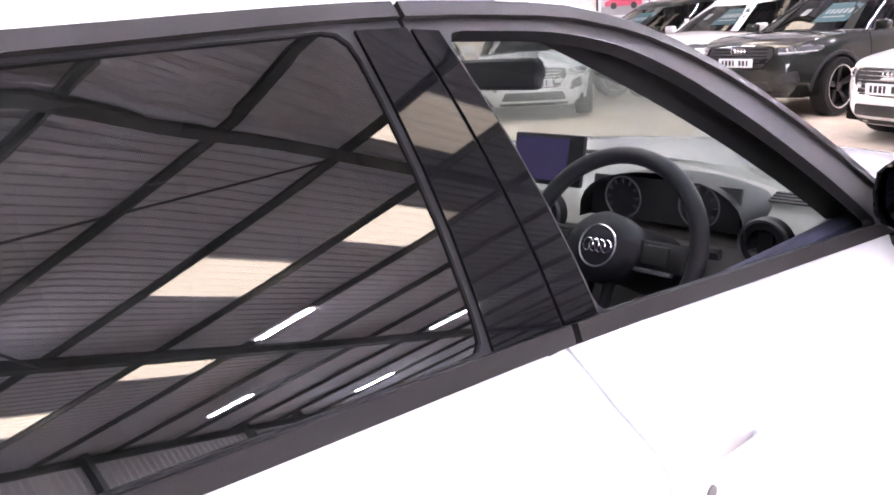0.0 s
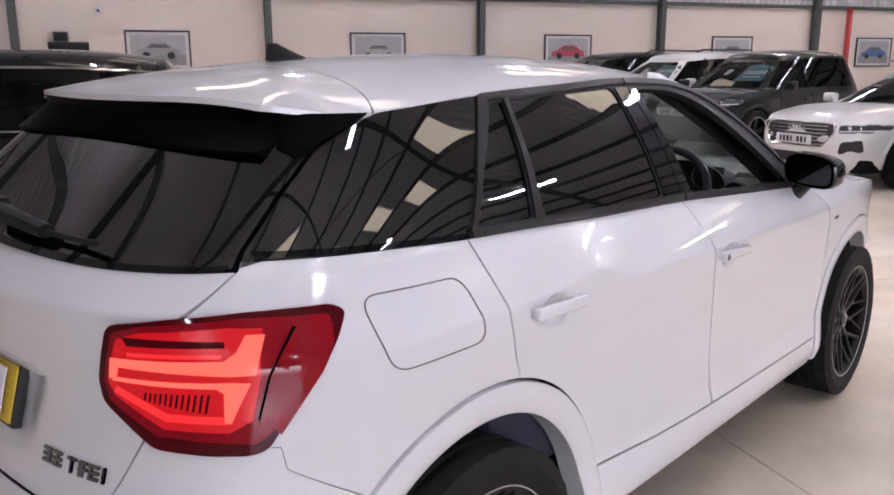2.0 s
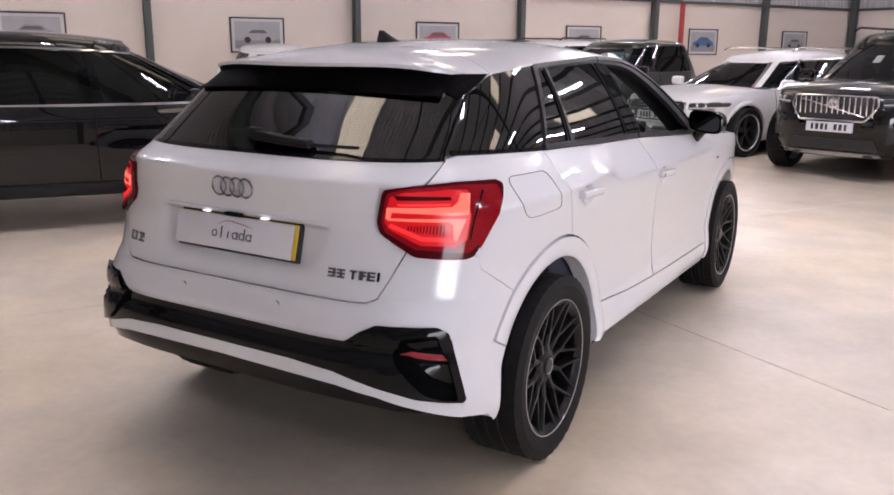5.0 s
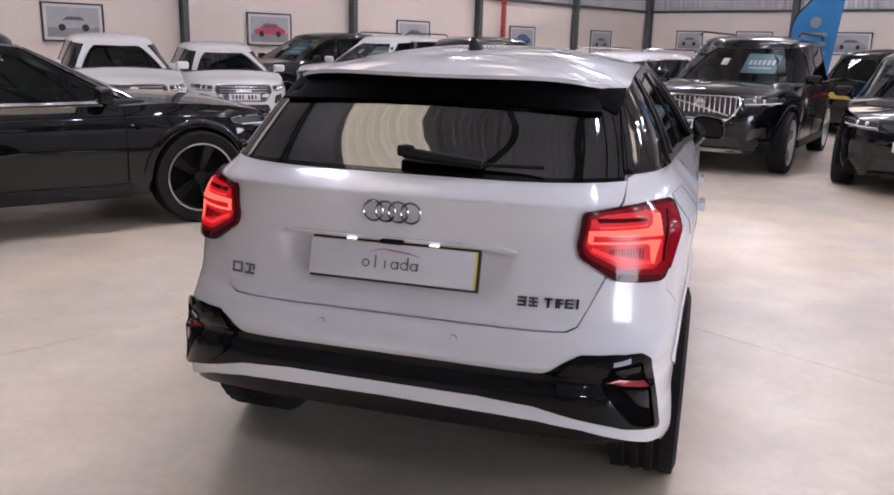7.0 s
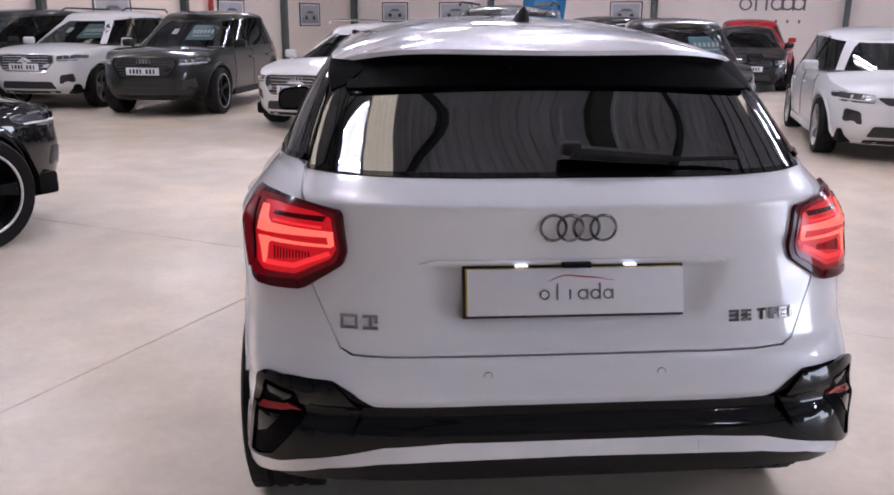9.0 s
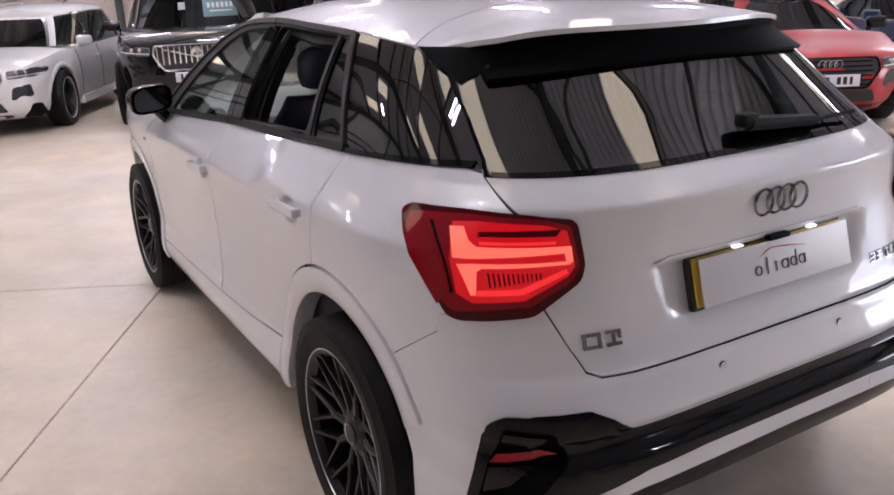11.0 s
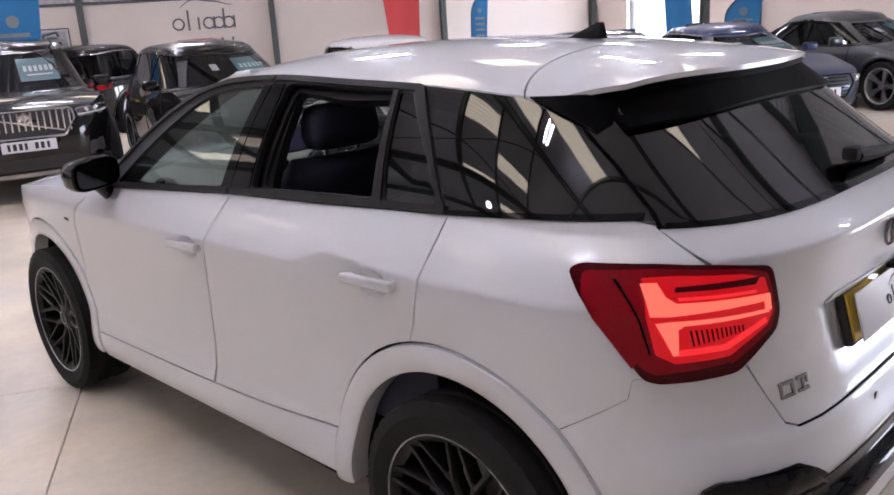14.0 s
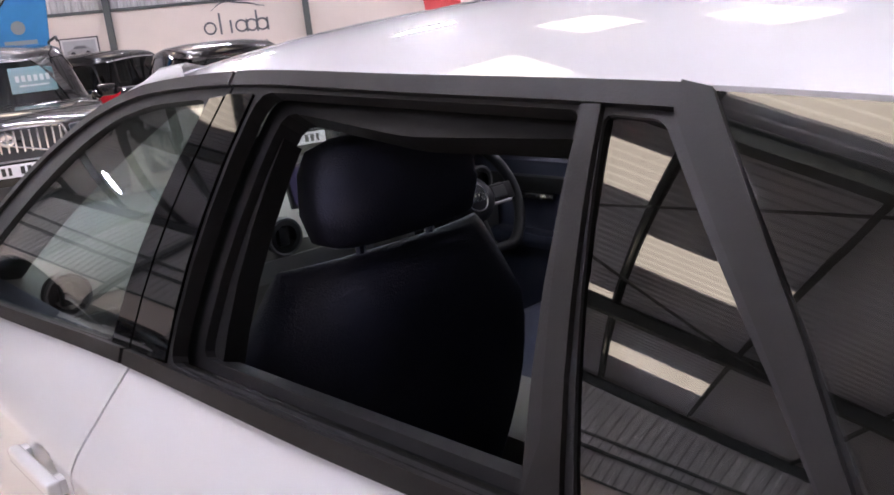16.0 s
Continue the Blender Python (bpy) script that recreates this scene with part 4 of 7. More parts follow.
# ---- wheels ----
def hero_wheel():
    root = empty("wheel")
    tread = [(0.246, -0.105), (0.262, -0.112), (0.300, -0.116), (0.322, -0.108)]
    for x in np.linspace(-0.095, 0.095, 9):
        gr = abs(abs(x) - 0.0475) < 0.012 or abs(x) < 0.012
        tread += [(0.329 if gr else 0.335, x - 0.010), (0.329 if gr else 0.335, x + 0.010)]
    tread += [(0.322, 0.108), (0.300, 0.116), (0.262, 0.112), (0.246, 0.105)]
    tv, tf = lathe(tread, 120)
    cut = []
    for k, (x, y, z) in enumerate(tv):
        r, seg = math.hypot(y, z), k // len(tread)
        deep = 0.0035 if seg % 3 == 0 and abs(x) > 0.07 and r > 0.318 else 0.0
        cut.append((x, y * (r - deep) / r, z * (r - deep) / r))
    part("tyre", (cut, tf), RUBBER, root, angle=25)
    rim = part("rim", lathe([(0.246, -0.10), (0.252, -0.108), (0.225, -0.095), (0.215, 0.03), (0.222, 0.085), (0.240, 0.103), (0.246, 0.105)], 64), RIM_BLACK, root)
    part("rim_edge", lathe([(0.2485, 0.100), (0.2500, 0.107), (0.2470, 0.1080), (0.2455, 0.104)], 72, True), ALLOY, root, "thin bright machined rim edge")
    part("hub", lathe([(0.0, 0.072), (0.052, 0.070), (0.074, 0.060), (0.078, 0.030), (0.0, 0.030)], 40), RIM_BLACK, root)
    cap = part("hub_cap", lathe([(0.0, 0.079), (0.026, 0.079), (0.030, 0.074), (0.030, 0.066)], 32), INK, root)
    part("cap_ring", lathe([(0.0265, 0.079), (0.030, 0.081), (0.0305, 0.076), (0.027, 0.075)], 32, True), ALLOY, root)
    for i in range(5):
        a = 2 * math.pi * i / 5
        part("wheel_bolt", moved(lathe([(0.0, 0.071), (0.009, 0.071), (0.009, 0.055)], 8), Matrix.Translation((0, 0.056 * math.cos(a), 0.056 * math.sin(a)))), INK, root)

    def bar(r0, a0, w0, x0, r1, a1, w1, x1):
        p0, p1 = Vector((x0, r0 * math.cos(a0), r0 * math.sin(a0))), Vector((x1, r1 * math.cos(a1), r1 * math.sin(a1)))
        d = (p1 - p0).normalized()
        s = Vector((0, -d.z, d.y)).normalized()
        v = []
        for p, w in ((p0, w0), (p1, w1)):
            v += [p + s * w / 2 + Vector((-0.028, 0, 0)), p + s * w / 2, p + s * w * 0.25 + Vector((0.008, 0, 0)), p - s * w * 0.25 + Vector((0.008, 0, 0)), p - s * w / 2, p - s * w / 2 + Vector((-0.028, 0, 0))]
        return v, [(i, i + 1, i + 7, i + 6) for i in range(5)] + [(5, 0, 6, 11), tuple(range(6)), tuple(range(6, 12))[::-1]]
    for i in range(10):
        a = 2 * math.pi * i / 10
        sp = join(bar(0.045, a, 0.030, 0.058, 0.138, a, 0.022, 0.068), bar(0.118, a + 0.02, 0.017, 0.066, 0.243, a + 0.235, 0.015, 0.094), bar(0.118, a - 0.02, 0.017, 0.066, 0.243, a - 0.235, 0.015, 0.094))
        part("spoke", sp, RIM_BLACK, root, angle=30)
    part("brake_disc", lathe([(0.07, -0.01), (0.150, -0.01), (0.150, 0.012), (0.07, 0.012)], 40, True), BRAKE, root)
    part("brake_caliper", moved(box(0.0, 0, 0, 0.07, 0.07, 0.15, 0.015), pose(0.0, -0.135, 0.02)), INK_GREY, root)
    return root


w0 = hero_wheel()
w0.parent = car
for x, y, turn in ((0.752, 0.02, 0), (0.752, HUB_F, 0), (-0.752, 0.02, 180), (-0.752, HUB_F, 180)):
    if (x, y) == (0.752, 0.02):
        w0.matrix_basis = pose(x, y, HUB_Z, 12)
    else:
        copy_thing(w0, pose(x, y, HUB_Z, 25 * (y > 1), 0, turn))

# ---- tail: black band, vents, lamps ----
band_half = R([(0.0, 0.590), (0.20, 0.590), (0.40, 0.588), (0.475, 0.590), (0.530, 0.625), (0.575, 0.648), (0.68, 0.647)]) + S([(-0.592, 0.637), (-0.560, 0.60), (-0.535, 0.42), (-0.53, 0.40)])
band_low = S([(-0.545, 0.402)]) + R([(0.72, 0.430), (0.60, 0.466), (0.46, 0.502), (0.30, 0.513), (0.0, 0.517)])
band_loop = rounded(band_half + band_low[:-1] + flip(band_half[1:] + band_low[:-1])[::-1], 0.004)
band = patch("bumper_insert", [band_loop], skin, GLOSS_BLACK, car, "gloss black band with end vents", out=0.004, thick=0.012, step=0.05, stepz=0.006)
for sgn in (1, -1):
    mir = (lambda l: l) if sgn > 0 else flip
    inner = R([(0.655, 0.616)]) + S([(-0.602, 0.624), (-0.583, 0.531), (-0.560, 0.416)]) + R([(0.757, 0.424), (0.717, 0.447), (0.640, 0.545), (0.632, 0.575)])
    ring = R([(0.505, 0.594), (0.569, 0.640), (0.68, 0.645)]) + S([(-0.596, 0.644), (-0.572, 0.627), (-0.534, 0.412), (-0.545, 0.404)]) + R([(0.755, 0.420), (0.70, 0.438), (0.60, 0.474), (0.53, 0.525)])
    patch("vent_frame", [mir(rounded(ring, 0.008)), mir(rounded(inner, 0.010))], skin, GLOSS_BLACK, band, out=0.016, thick=0.016, step=0.05)
    # near-black sheet set proud; its colour stands in for the vent's shaded depth
    patch("vent_shade_sheet", [mir(rounded(inner, 0.012))], skin, SPOILER_BLACK, band, out=0.006, thick=0.004, step=0.05)
    patch("vent_blade", [mir(R([(0.668, 0.606), (0.735, 0.610)]) + S([(-0.594, 0.590), (-0.588, 0.565)]) + R([(0.690, 0.582)]))], skin, GLOSS_BLACK, band, out=0.010, thick=0.005, step=0.05)
    patch("vent_blade", [mir(R([(0.695, 0.545)]) + S([(-0.582, 0.532), (-0.572, 0.470)]) + R([(0.735, 0.500)]))], skin, GLOSS_BLACK, band, out=0.010, thick=0.005, step=0.05)
    patch("reflector", [mir(R([(0.649, 0.569), (0.680, 0.579)]) + S([(-0.590, 0.557), (-0.584, 0.541)]) + R([(0.695, 0.553)]))], skin, REFLECTOR, band, "dull red reflector", out=0.013, thick=0.008, step=0.04)
# lower white lip line and dark diffuser below
diff_top = [(u, low_edge(abs(u)) - 0.004) for u in np.linspace(-0.66, 0.66, 15)]
diff = patch("diffuser", [diff_top + [(0.62, 0.385), (0.45, 0.395), (-0.45, 0.395), (-0.62, 0.385)]], skin, GLOSS_BLACK, car, out=-0.012, thick=0.02, step=0.06)
patch("tow_cover", [R([(0.30, 0.474), (0.36, 0.473), (0.36, 0.502), (0.30, 0.504)])], skin, WHITE, car, out=0.0015, thick=0.01, step=0.05)

for x in (-0.209, 0.21):
    z = 0.66
    p = Vector(skin(tr(x, z), z))
    part("parking_sensor", moved(lathe([(0.0, 0.002), (0.0095, 0.002), (0.010, -0.002)], 20), Matrix.Translation(p) @ Matrix.Rotation(-math.pi / 2, 4, "Z")), WHITE, car)
    part("sensor_ring", moved(lathe([(0.0098, 0.001), (0.0106, 0.0012), (0.0106, -0.002), (0.0098, -0.002)], 20, True), Matrix.Translation(p) @ Matrix.Rotation(-math.pi / 2, 4, "Z")), GAP, car)

# tail lamps, their outlines as places (x, y, z) on the body
def P(pts):
    return [(tr(x, z) if y < -0.5 else ts(y, z), z) for x, y, z in pts]


for sgn in (1, -1):
    mir = (lambda l: l) if sgn > 0 else flip
    lens = rounded(P([(0.766, -0.284, 1.034), (0.748, -0.304, 1.047), (0.68, -0.44, 1.052), (0.627, -0.509, 1.049), (0.552, -0.575, 1.041), (0.544, -0.59, 1.030), (0.534, -0.623, 0.945), (0.545, -0.623, 0.910),
                      (0.644, -0.594, 0.844), (0.714, -0.545, 0.836), (0.768, -0.48, 0.832), (0.782, -0.456, 0.839), (0.797, -0.394, 0.922), (0.787, -0.325, 0.992)]), 0.012, 3)
    lamp = patch("tail_lamp", [mir(lens)], skin, LAMP_DARK, car, "lit red led tail lamp with smoked edge", out=0.012, thick=0.03, step=0.03)
    mid = rounded(P([(0.755, -0.315, 1.033), (0.68, -0.445, 1.043), (0.60, -0.54, 1.040), (0.557, -0.585, 1.030), (0.548, -0.615, 0.950), (0.560, -0.615, 0.915), (0.652, -0.588, 0.862), (0.72, -0.54, 0.854), (0.765, -0.475, 0.850), (0.775, -0.455, 0.860), (0.788, -0.395, 0.925), (0.778, -0.330, 0.990)]), 0.01, 3)
    patch("lamp_lens", [mir(mid)], skin, LAMP_RED, lamp, "clear red lens", out=0.0145, thick=0.01, step=0.03)
    patch("outer_lens", [mir(P([(0.770, -0.318, 1.017), (0.745, -0.392, 1.013), (0.766, -0.430, 0.960), (0.766, -0.460, 0.900), (0.786, -0.436, 0.862), (0.794, -0.36, 0.960)]))], skin, LAMP_RED, lamp, "red outer lens", out=0.0158, thick=0.004, step=0.03)
    patch("lens_divider", [mir(P([(0.750, -0.377, 1.022), (0.747, -0.384, 1.022), (0.757, -0.441, 0.960), (0.758, -0.463, 0.892), (0.760, -0.461, 0.888), (0.761, -0.437, 0.962)]))], skin, SPOILER_BLACK, lamp, "black line across the lens", out=0.0170, thick=0.004, step=0.03)
    patch("light_field", [mir(P([(0.744, -0.425, 1.026), (0.70, -0.47, 1.031), (0.60, -0.57, 1.030), (0.566, -0.59, 1.018), (0.556, -0.61, 0.950), (0.570, -0.61, 0.925), (0.655, -0.58, 0.878), (0.735, -0.52, 0.872), (0.757, -0.47, 0.890), (0.757, -0.45, 0.962)]))], skin, LAMP_SOFT, lamp, out=0.0155, thick=0.006, step=0.03)
    bars = [[(0.728, -0.426, 1.016), (0.710, -0.452, 1.018), (0.718, -0.472, 0.994), (0.713, -0.490, 0.983), (0.562, -0.606, 0.988), (0.561, -0.611, 0.957), (0.573, -0.608, 0.956), (0.576, -0.602, 0.974), (0.730, -0.485, 0.966), (0.749, -0.456, 0.966)],
            [(0.751, -0.464, 0.952), (0.733, -0.487, 0.955), (0.573, -0.607, 0.959), (0.565, -0.611, 0.953), (0.713, -0.514, 0.946), (0.721, -0.508, 0.938), (0.728, -0.514, 0.889), (0.746, -0.496, 0.887)]]
    for b in bars:
        patch("light_bar", [mir(P(b))], skin, LAMP_GLOW, lamp, "glowing light bar", out=0.018, thick=0.006, step=0.03)
    for b in ([(0.728, -0.513, 0.898), (0.658, -0.572, 0.903), (0.574, -0.609, 0.943), (0.570, -0.612, 0.932), (0.656, -0.576, 0.891), (0.730, -0.514, 0.886)], [(0.708, -0.489, 0.993), (0.588, -0.590, 0.998), (0.589, -0.592, 0.992), (0.710, -0.493, 0.987)]):
        patch("light_line", [mir(P(b))], skin, LAMP_MID, lamp, "dim red light line", out=0.0172, thick=0.005, step=0.03)
    patch("upper_louvre", [mir(P([(0.700, -0.481, 1.011), (0.575, -0.582, 1.022), (0.586, -0.583, 1.008), (0.703, -0.483, 1.002)]))], skin, LAMP_DARK, lamp, out=0.0166, thick=0.003, step=0.03)
    patch("lower_lens", [mir(P([(0.765, -0.478, 0.852), (0.714, -0.545, 0.858), (0.656, -0.582, 0.866), (0.650, -0.590, 0.850), (0.714, -0.545, 0.842), (0.764, -0.487, 0.837)]))], skin, LAMP_DARK, lamp, out=0.0162, thick=0.003, step=0.03)
    for q in range(12):
        x0 = 0.620 + q * 0.0076
        patch("lamp_rib", [mir(R([(x0, 0.936), (x0 + 0.003, 0.936), (x0 + 0.003, 0.922 - 0.0016 * q), (x0, 0.922 - 0.0016 * q)]))], skin, LAMP_DARK, lamp, out=0.0165, thick=0.003, step=0.03)

# plate and its recess
plate_m = Matrix.Translation((0, -0.660, 0.8525)) @ Matrix.Rotation(radians(-15), 4, "X")
plate = part("number_plate", moved(box(0, 0, 0, 0.52, 0.006, 0.111, 0.002), plate_m), PLATE_YELLOW, car, "yellow plate with a dealer card on it")
part("plate_surround", moved(join(box(0, 0.012, 0, 0.534, 0.02, 0.128, 0.005)), plate_m), INK, plate)
part("dealer_card", moved(box(0, -0.020, -0.001, 0.516, 0.004, 0.109, 0.001), plate_m), PLATE_WHITE, plate, "white card with a grey wordmark")
wm = wordmark(plate_m @ Matrix.Translation((0.0, -0.0235, -0.008)), 0.182, 0.062, 0.002, lines=False, swoosh=INK_RED, parent=plate)
lip = R([(-0.33, 0.929), (0.33, 0.929), (0.37, 0.918), (0.30, 0.918), (-0.30, 0.918), (-0.37, 0.918)])
patch("plate_lip", [lip], skin, WHITE, tailgate, out=0.005, thick=0.02, step=0.05)
for x in (-0.13, 0.13):
    part("plate_lamp", box(x, -0.662, 0.916, 0.03, 0.012, 0.005, 0.002), PLATE_LED, tailgate, "small lit plate lamp")
part("gate_handle", box(0.0, -0.668, 0.918, 0.07, 0.02, 0.012, 0.004), GAP, tailgate)
# ring badge: four linked rings
badge = part("ring_badge", join(*[moved(lathe([(0.0265, 0.0), (0.0285, 0.004), (0.0318, 0.004), (0.0335, 0.0), (0.030, -0.004)], 40, True), pose(-0.0585 + 0.039 * i, -0.670 - 0.0015 * (i % 2), 1.008, 0, 0, 90)) for i in range(4)]), BADGE_CHROME, car, "chrome badge of four linked rings")
chars = []
for i, (x, w, h) in enumerate(((0.398, 0.026, 1), (0.430, 0.026, 1), (0.472, 0.024, 1), (0.502, 0.022, 1), (0.530, 0.024, 1), (0.553, 0.006, 1))):
    z = 0.781
    shapes = [box(x, 0, z + 0.0105, w, 0.004, 0.005), box(x, 0, z - 0.0105, w, 0.004, 0.005) if i in (0, 1, 4) else box(x, 0, z, 0.006, 0.004, 0.026)]
    shapes.append(box(x + (0.3 * w if i == 0 else -0.3 * w if i in (3, 4) else 0), 0, z, 0.006, 0.004, 0.026))
    if i in (0, 1, 3, 4):
        shapes.append(box(x, 0, z, w, 0.004, 0.005))
    v, f = join(*shapes)
    chars.append(([(a, skin(tr(a, b), b)[1] - 0.003 + c, b) for a, c, b in v], f))
for c in chars:
    part("badge_bar", c, BADGE_DARK, tailgate)
chars = []
for x, w in ((-0.535, 0.042), (-0.485, 0.036)):
    z = 0.780
    v, f = join(box(x, 0, z + 0.013, w, 0.004, 0.006), box(x, 0, z - 0.013, w, 0.004, 0.006), box(x - 0.4 * w if x < -0.5 else x, 0, z, 0.007, 0.004, 0.03), box(x + 0.4 * w, 0, z + (0 if x < -0.5 else 0.006), 0.007, 0.004, 0.03 if x < -0.5 else 0.016))
    part("badge_bar", ([(a, skin(tr(a, b), b)[1] - 0.003 + c, b) for a, c, b in v], f), BADGE_CHROME, tailgate)

# fuel flap: its gap only, flush with the quarter
flap = rounded(S([(-0.245, 1.052), (0.006, 1.047), (0.020, 0.922), (-0.224, 0.918)]), 0.035, 6)
c0 = (sum(p[0] for p in flap) / len(flap), sum(p[1] for p in flap) / len(flap))
inner = [(c0[0] + (u - c0[0]) * 0.982, c0[1] + (v - c0[1]) * 0.974) for u, v in flap]
patch("fuel_flap_gap", [flap, inner], skin, INK_GREY, car, out=0.0016, thick=0.004, step=0.012)

# ---- greenhouse ----
def edge_z(y):
    return roof_edge(y)


# frame between belt and roof, with real window openings
B = lambda y: belt(y) + 0.002
front_win = rounded([(1.095, B(1.13) + 0.022), (1.050, 1.385), (1.24, 1.376), (1.36, 1.352), (1.46, 1.305), (1.58, 1.222), (1.70, 1.130), (1.795, 1.052), (1.795, B(1.79) + 0.018)], [0.02, 0.03, 0.05, 0.05, 0.05, 0.05, 0.05, 0.02, 0.02], 3)
rear_win = rounded([(0.370, B(0.38) + 0.020), (0.414, 1.374), (0.66, 1.383), (0.925, 1.392), (0.925, B(0.9) + 0.020)], [0.01, 0.01, 0.05, 0.03, 0.02], 3)
small_win = rounded([(0.126, B(0.13) + 0.018), (0.335, 1.368), (0.390, 1.372), (0.322, B(0.31) + 0.018)], [0.01, 0.01, 0.01, 0.01], 3)
front_panel = S([(1.003, 1.064)] + line(lambda y: (y, B(y)), 1.045, 1.93, 12) + [(1.95, 1.02)] + line(lambda y: (y, edge_z(y) - 0.003), 1.93, 1.003, 18))
rear_panel = S([(0.098, B(0.098))] + line(lambda y: (y, B(y)), 0.12, 0.997, 10) + [(0.997, 1.40)] + line(lambda y: (y, edge_z(y) - 0.003), 0.997, 0.345, 12) + [(0.31, 1.385), (0.098, 1.125)])


def expand(loop, d):
    c = Vector((sum(p[0] for p in loop) / len(loop), sum(p[1] for p in loop) / len(loop)))
    return [tuple(c + (Vector(p) - c) * (1 + d / (Vector(p) - c).length)) for p in loop]


for sgn in (1, -1):
    mir = (lambda l: l) if sgn > 0 else flip
    df, dr = doors[sgn, "f"], doors[sgn, "r"]
    patch("window_frame", [mir(front_panel), mir(S(front_win))], skin, PLASTIC, df, out=0.0, thick=0.02, step=0.06)
    patch("window_frame", [mir(rear_panel), mir(S(rear_win)), mir(S(small_win))], skin, PLASTIC, dr, out=0.0, thick=0.02, step=0.06)
    # satin trims: belt line, roof line, divider, rear post
    for nm, parent, a, b in (("belt_trim", df, 1.047, 1.90), ("belt_trim", dr, 0.10, 1.037)):
        patch(nm, [mir(S(line(lambda y: (y, belt(y) + 0.001), a, b, 12) + line(lambda y: (y, belt(y) + 0.021), b, a, 12)))], skin, SATIN_BLACK, parent, out=0.010, thick=0.03, step=0.06)
    for parent, a, b in ((df, 1.004, 1.90), (dr, 0.325, 0.996)):
        patch("roof_trim", [mir(S(line(lambda y: (y, edge_z(y) - 0.002), a, b, 14) + line(lambda y: (y, edge_z(y) - 0.018), b, a, 14)))], skin, SATIN_BLACK, parent, out=0.007, thick=0.03, step=0.06)
    patch("window_divider", [mir(S([(0.330, B(0.31) + 0.015), (0.370, B(0.38) + 0.015), (0.360, 1.16), (0.411, 1.376), (0.391, 1.376)]))], skin, SATIN_BLACK, dr, out=0.006, thick=0.012, step=0.05)
    patch("rear_post_trim", [mir(S([(0.093, B(0.093)), (0.120, B(0.13) + 0.015), (0.326, 1.372), (0.328, 1.391), (0.302, 1.386)]))], skin, SATIN_BLACK, dr, out=0.007, thick=0.012, step=0.05)
    patch("pillar_cover", [mir(S([(1.006, 1.386), (1.035, B(1.04) + 0.02), (1.088, B(1.09) + 0.02), (1.043, 1.383)]))], skin, GLOSS_BLACK, df, out=0.004, thick=0.01, step=0.05)
    patch("pillar_cover", [mir(S([(0.932, 1.388), (0.932, B(0.93) + 0.02), (1.030, B(1.03) + 0.02), (1.000, 1.388)]))], skin, GLOSS_BLACK, dr, out=0.004, thick=0.01, step=0.05)
    patch("pillar_inner_trim", [mir(S([(0.880, B(0.93) + 0.01), (0.905, 1.36), (1.03, 1.36), (1.07, B(1.07) + 0.01)]))], skin, PLASTIC, car, out=-0.045, thick=0.03, step=0.06)
    patch("inner_window_frame", [mir(S(expand(rear_win, 0.02))), mir(S(expand(rear_win, -0.020)))], skin, PLASTIC, dr, out=-0.032, thick=0.035, step=0.06)
    if sgn < 0:
        patch("door_glass", [mir(S(expand(front_win, 0.012)))], skin, CLEAR, df, "clear side window", out=-0.006, thick=0.004, step=0.06)
        patch("door_glass", [mir(S([(0.385, B(0.38) + 0.010), (0.385, B(0.38) + 0.024), (0.925, B(0.9) + 0.024), (0.925, B(0.9) + 0.010)]))], skin, TINT, dr, "tinted window wound down", out=-0.012, thick=0.004, step=0.06)
    else:
        patch("door_glass", [mir(S([(1.10, B(1.10) + 0.008), (1.10, B(1.10) + 0.022), (1.79, B(1.79) + 0.020), (1.79, B(1.79) + 0.006)]))], skin, CLEAR, df, "clear window wound down", out=-0.012, thick=0.004, step=0.06)
        patch("door_glass", [mir(S(expand(rear_win, 0.012)))], skin, TINT, dr, "dark tinted side window", out=-0.004, thick=0.004, step=0.06)
    patch("small_side_glass", [mir(S(expand(small_win, 0.008)))], skin, TINT, dr, "dark tinted fixed window", out=-0.004, thick=0.004, step=0.05)
    # quarter window
    q_loop = S([(0.086, B(0.09)), (0.302, 1.386)] + line(lambda y: (y, edge_z(y) - 0.004), 0.30, -0.02, 8) + [(-0.06, 1.352)]) + R([(0.592, 1.30), (0.612, 1.22), (0.634, 1.14), (0.647, 1.116)]) + S(line(lambda y: (y, B(y)), -0.36, 0.05, 8))
    patch("quarter_glass", [mir(q_loop)], skin, TINT, car, "dark tinted rear quarter window", out=0.001, thick=0.004, step=0.05)
    patch("quarter_backing", [mir(q_loop)], skin, GAP, car, out=-0.012, thick=0.004, step=0.05)
    patch("quarter_trim", [mir(S(line(lambda y: (y, belt(y) + 0.001), -0.38, 0.088, 10) + line(lambda y: (y, belt(y) + 0.013), 0.088, -0.38, 10)))], skin, GLOSS_BLACK, car, out=0.006, thick=0.01, step=0.05)
    patch("side_blade", [mir(S([(-0.045, 1.362)]) + R([(0.50, 1.362), (0.475, 1.356), (0.545, 1.302), (0.583, 1.285), (0.588, 1.31)]))], skin, SPOILER_BLACK, tailgate, "dull black spoiler blade", out=0.004, thick=0.012, step=0.03)
hatch = R([(0.0, 1.114), (0.3, 1.114), (0.55, 1.114), (0.640, 1.115), (0.628, 1.14), (0.606, 1.22), (0.586, 1.30), (0.53, 1.352)])
patch("hatch_glass", [hatch + flip(hatch[1:])[::-1]], skin, TINT, tailgate, "dark tinted rear window", out=0.001, thick=0.004, step=0.05)
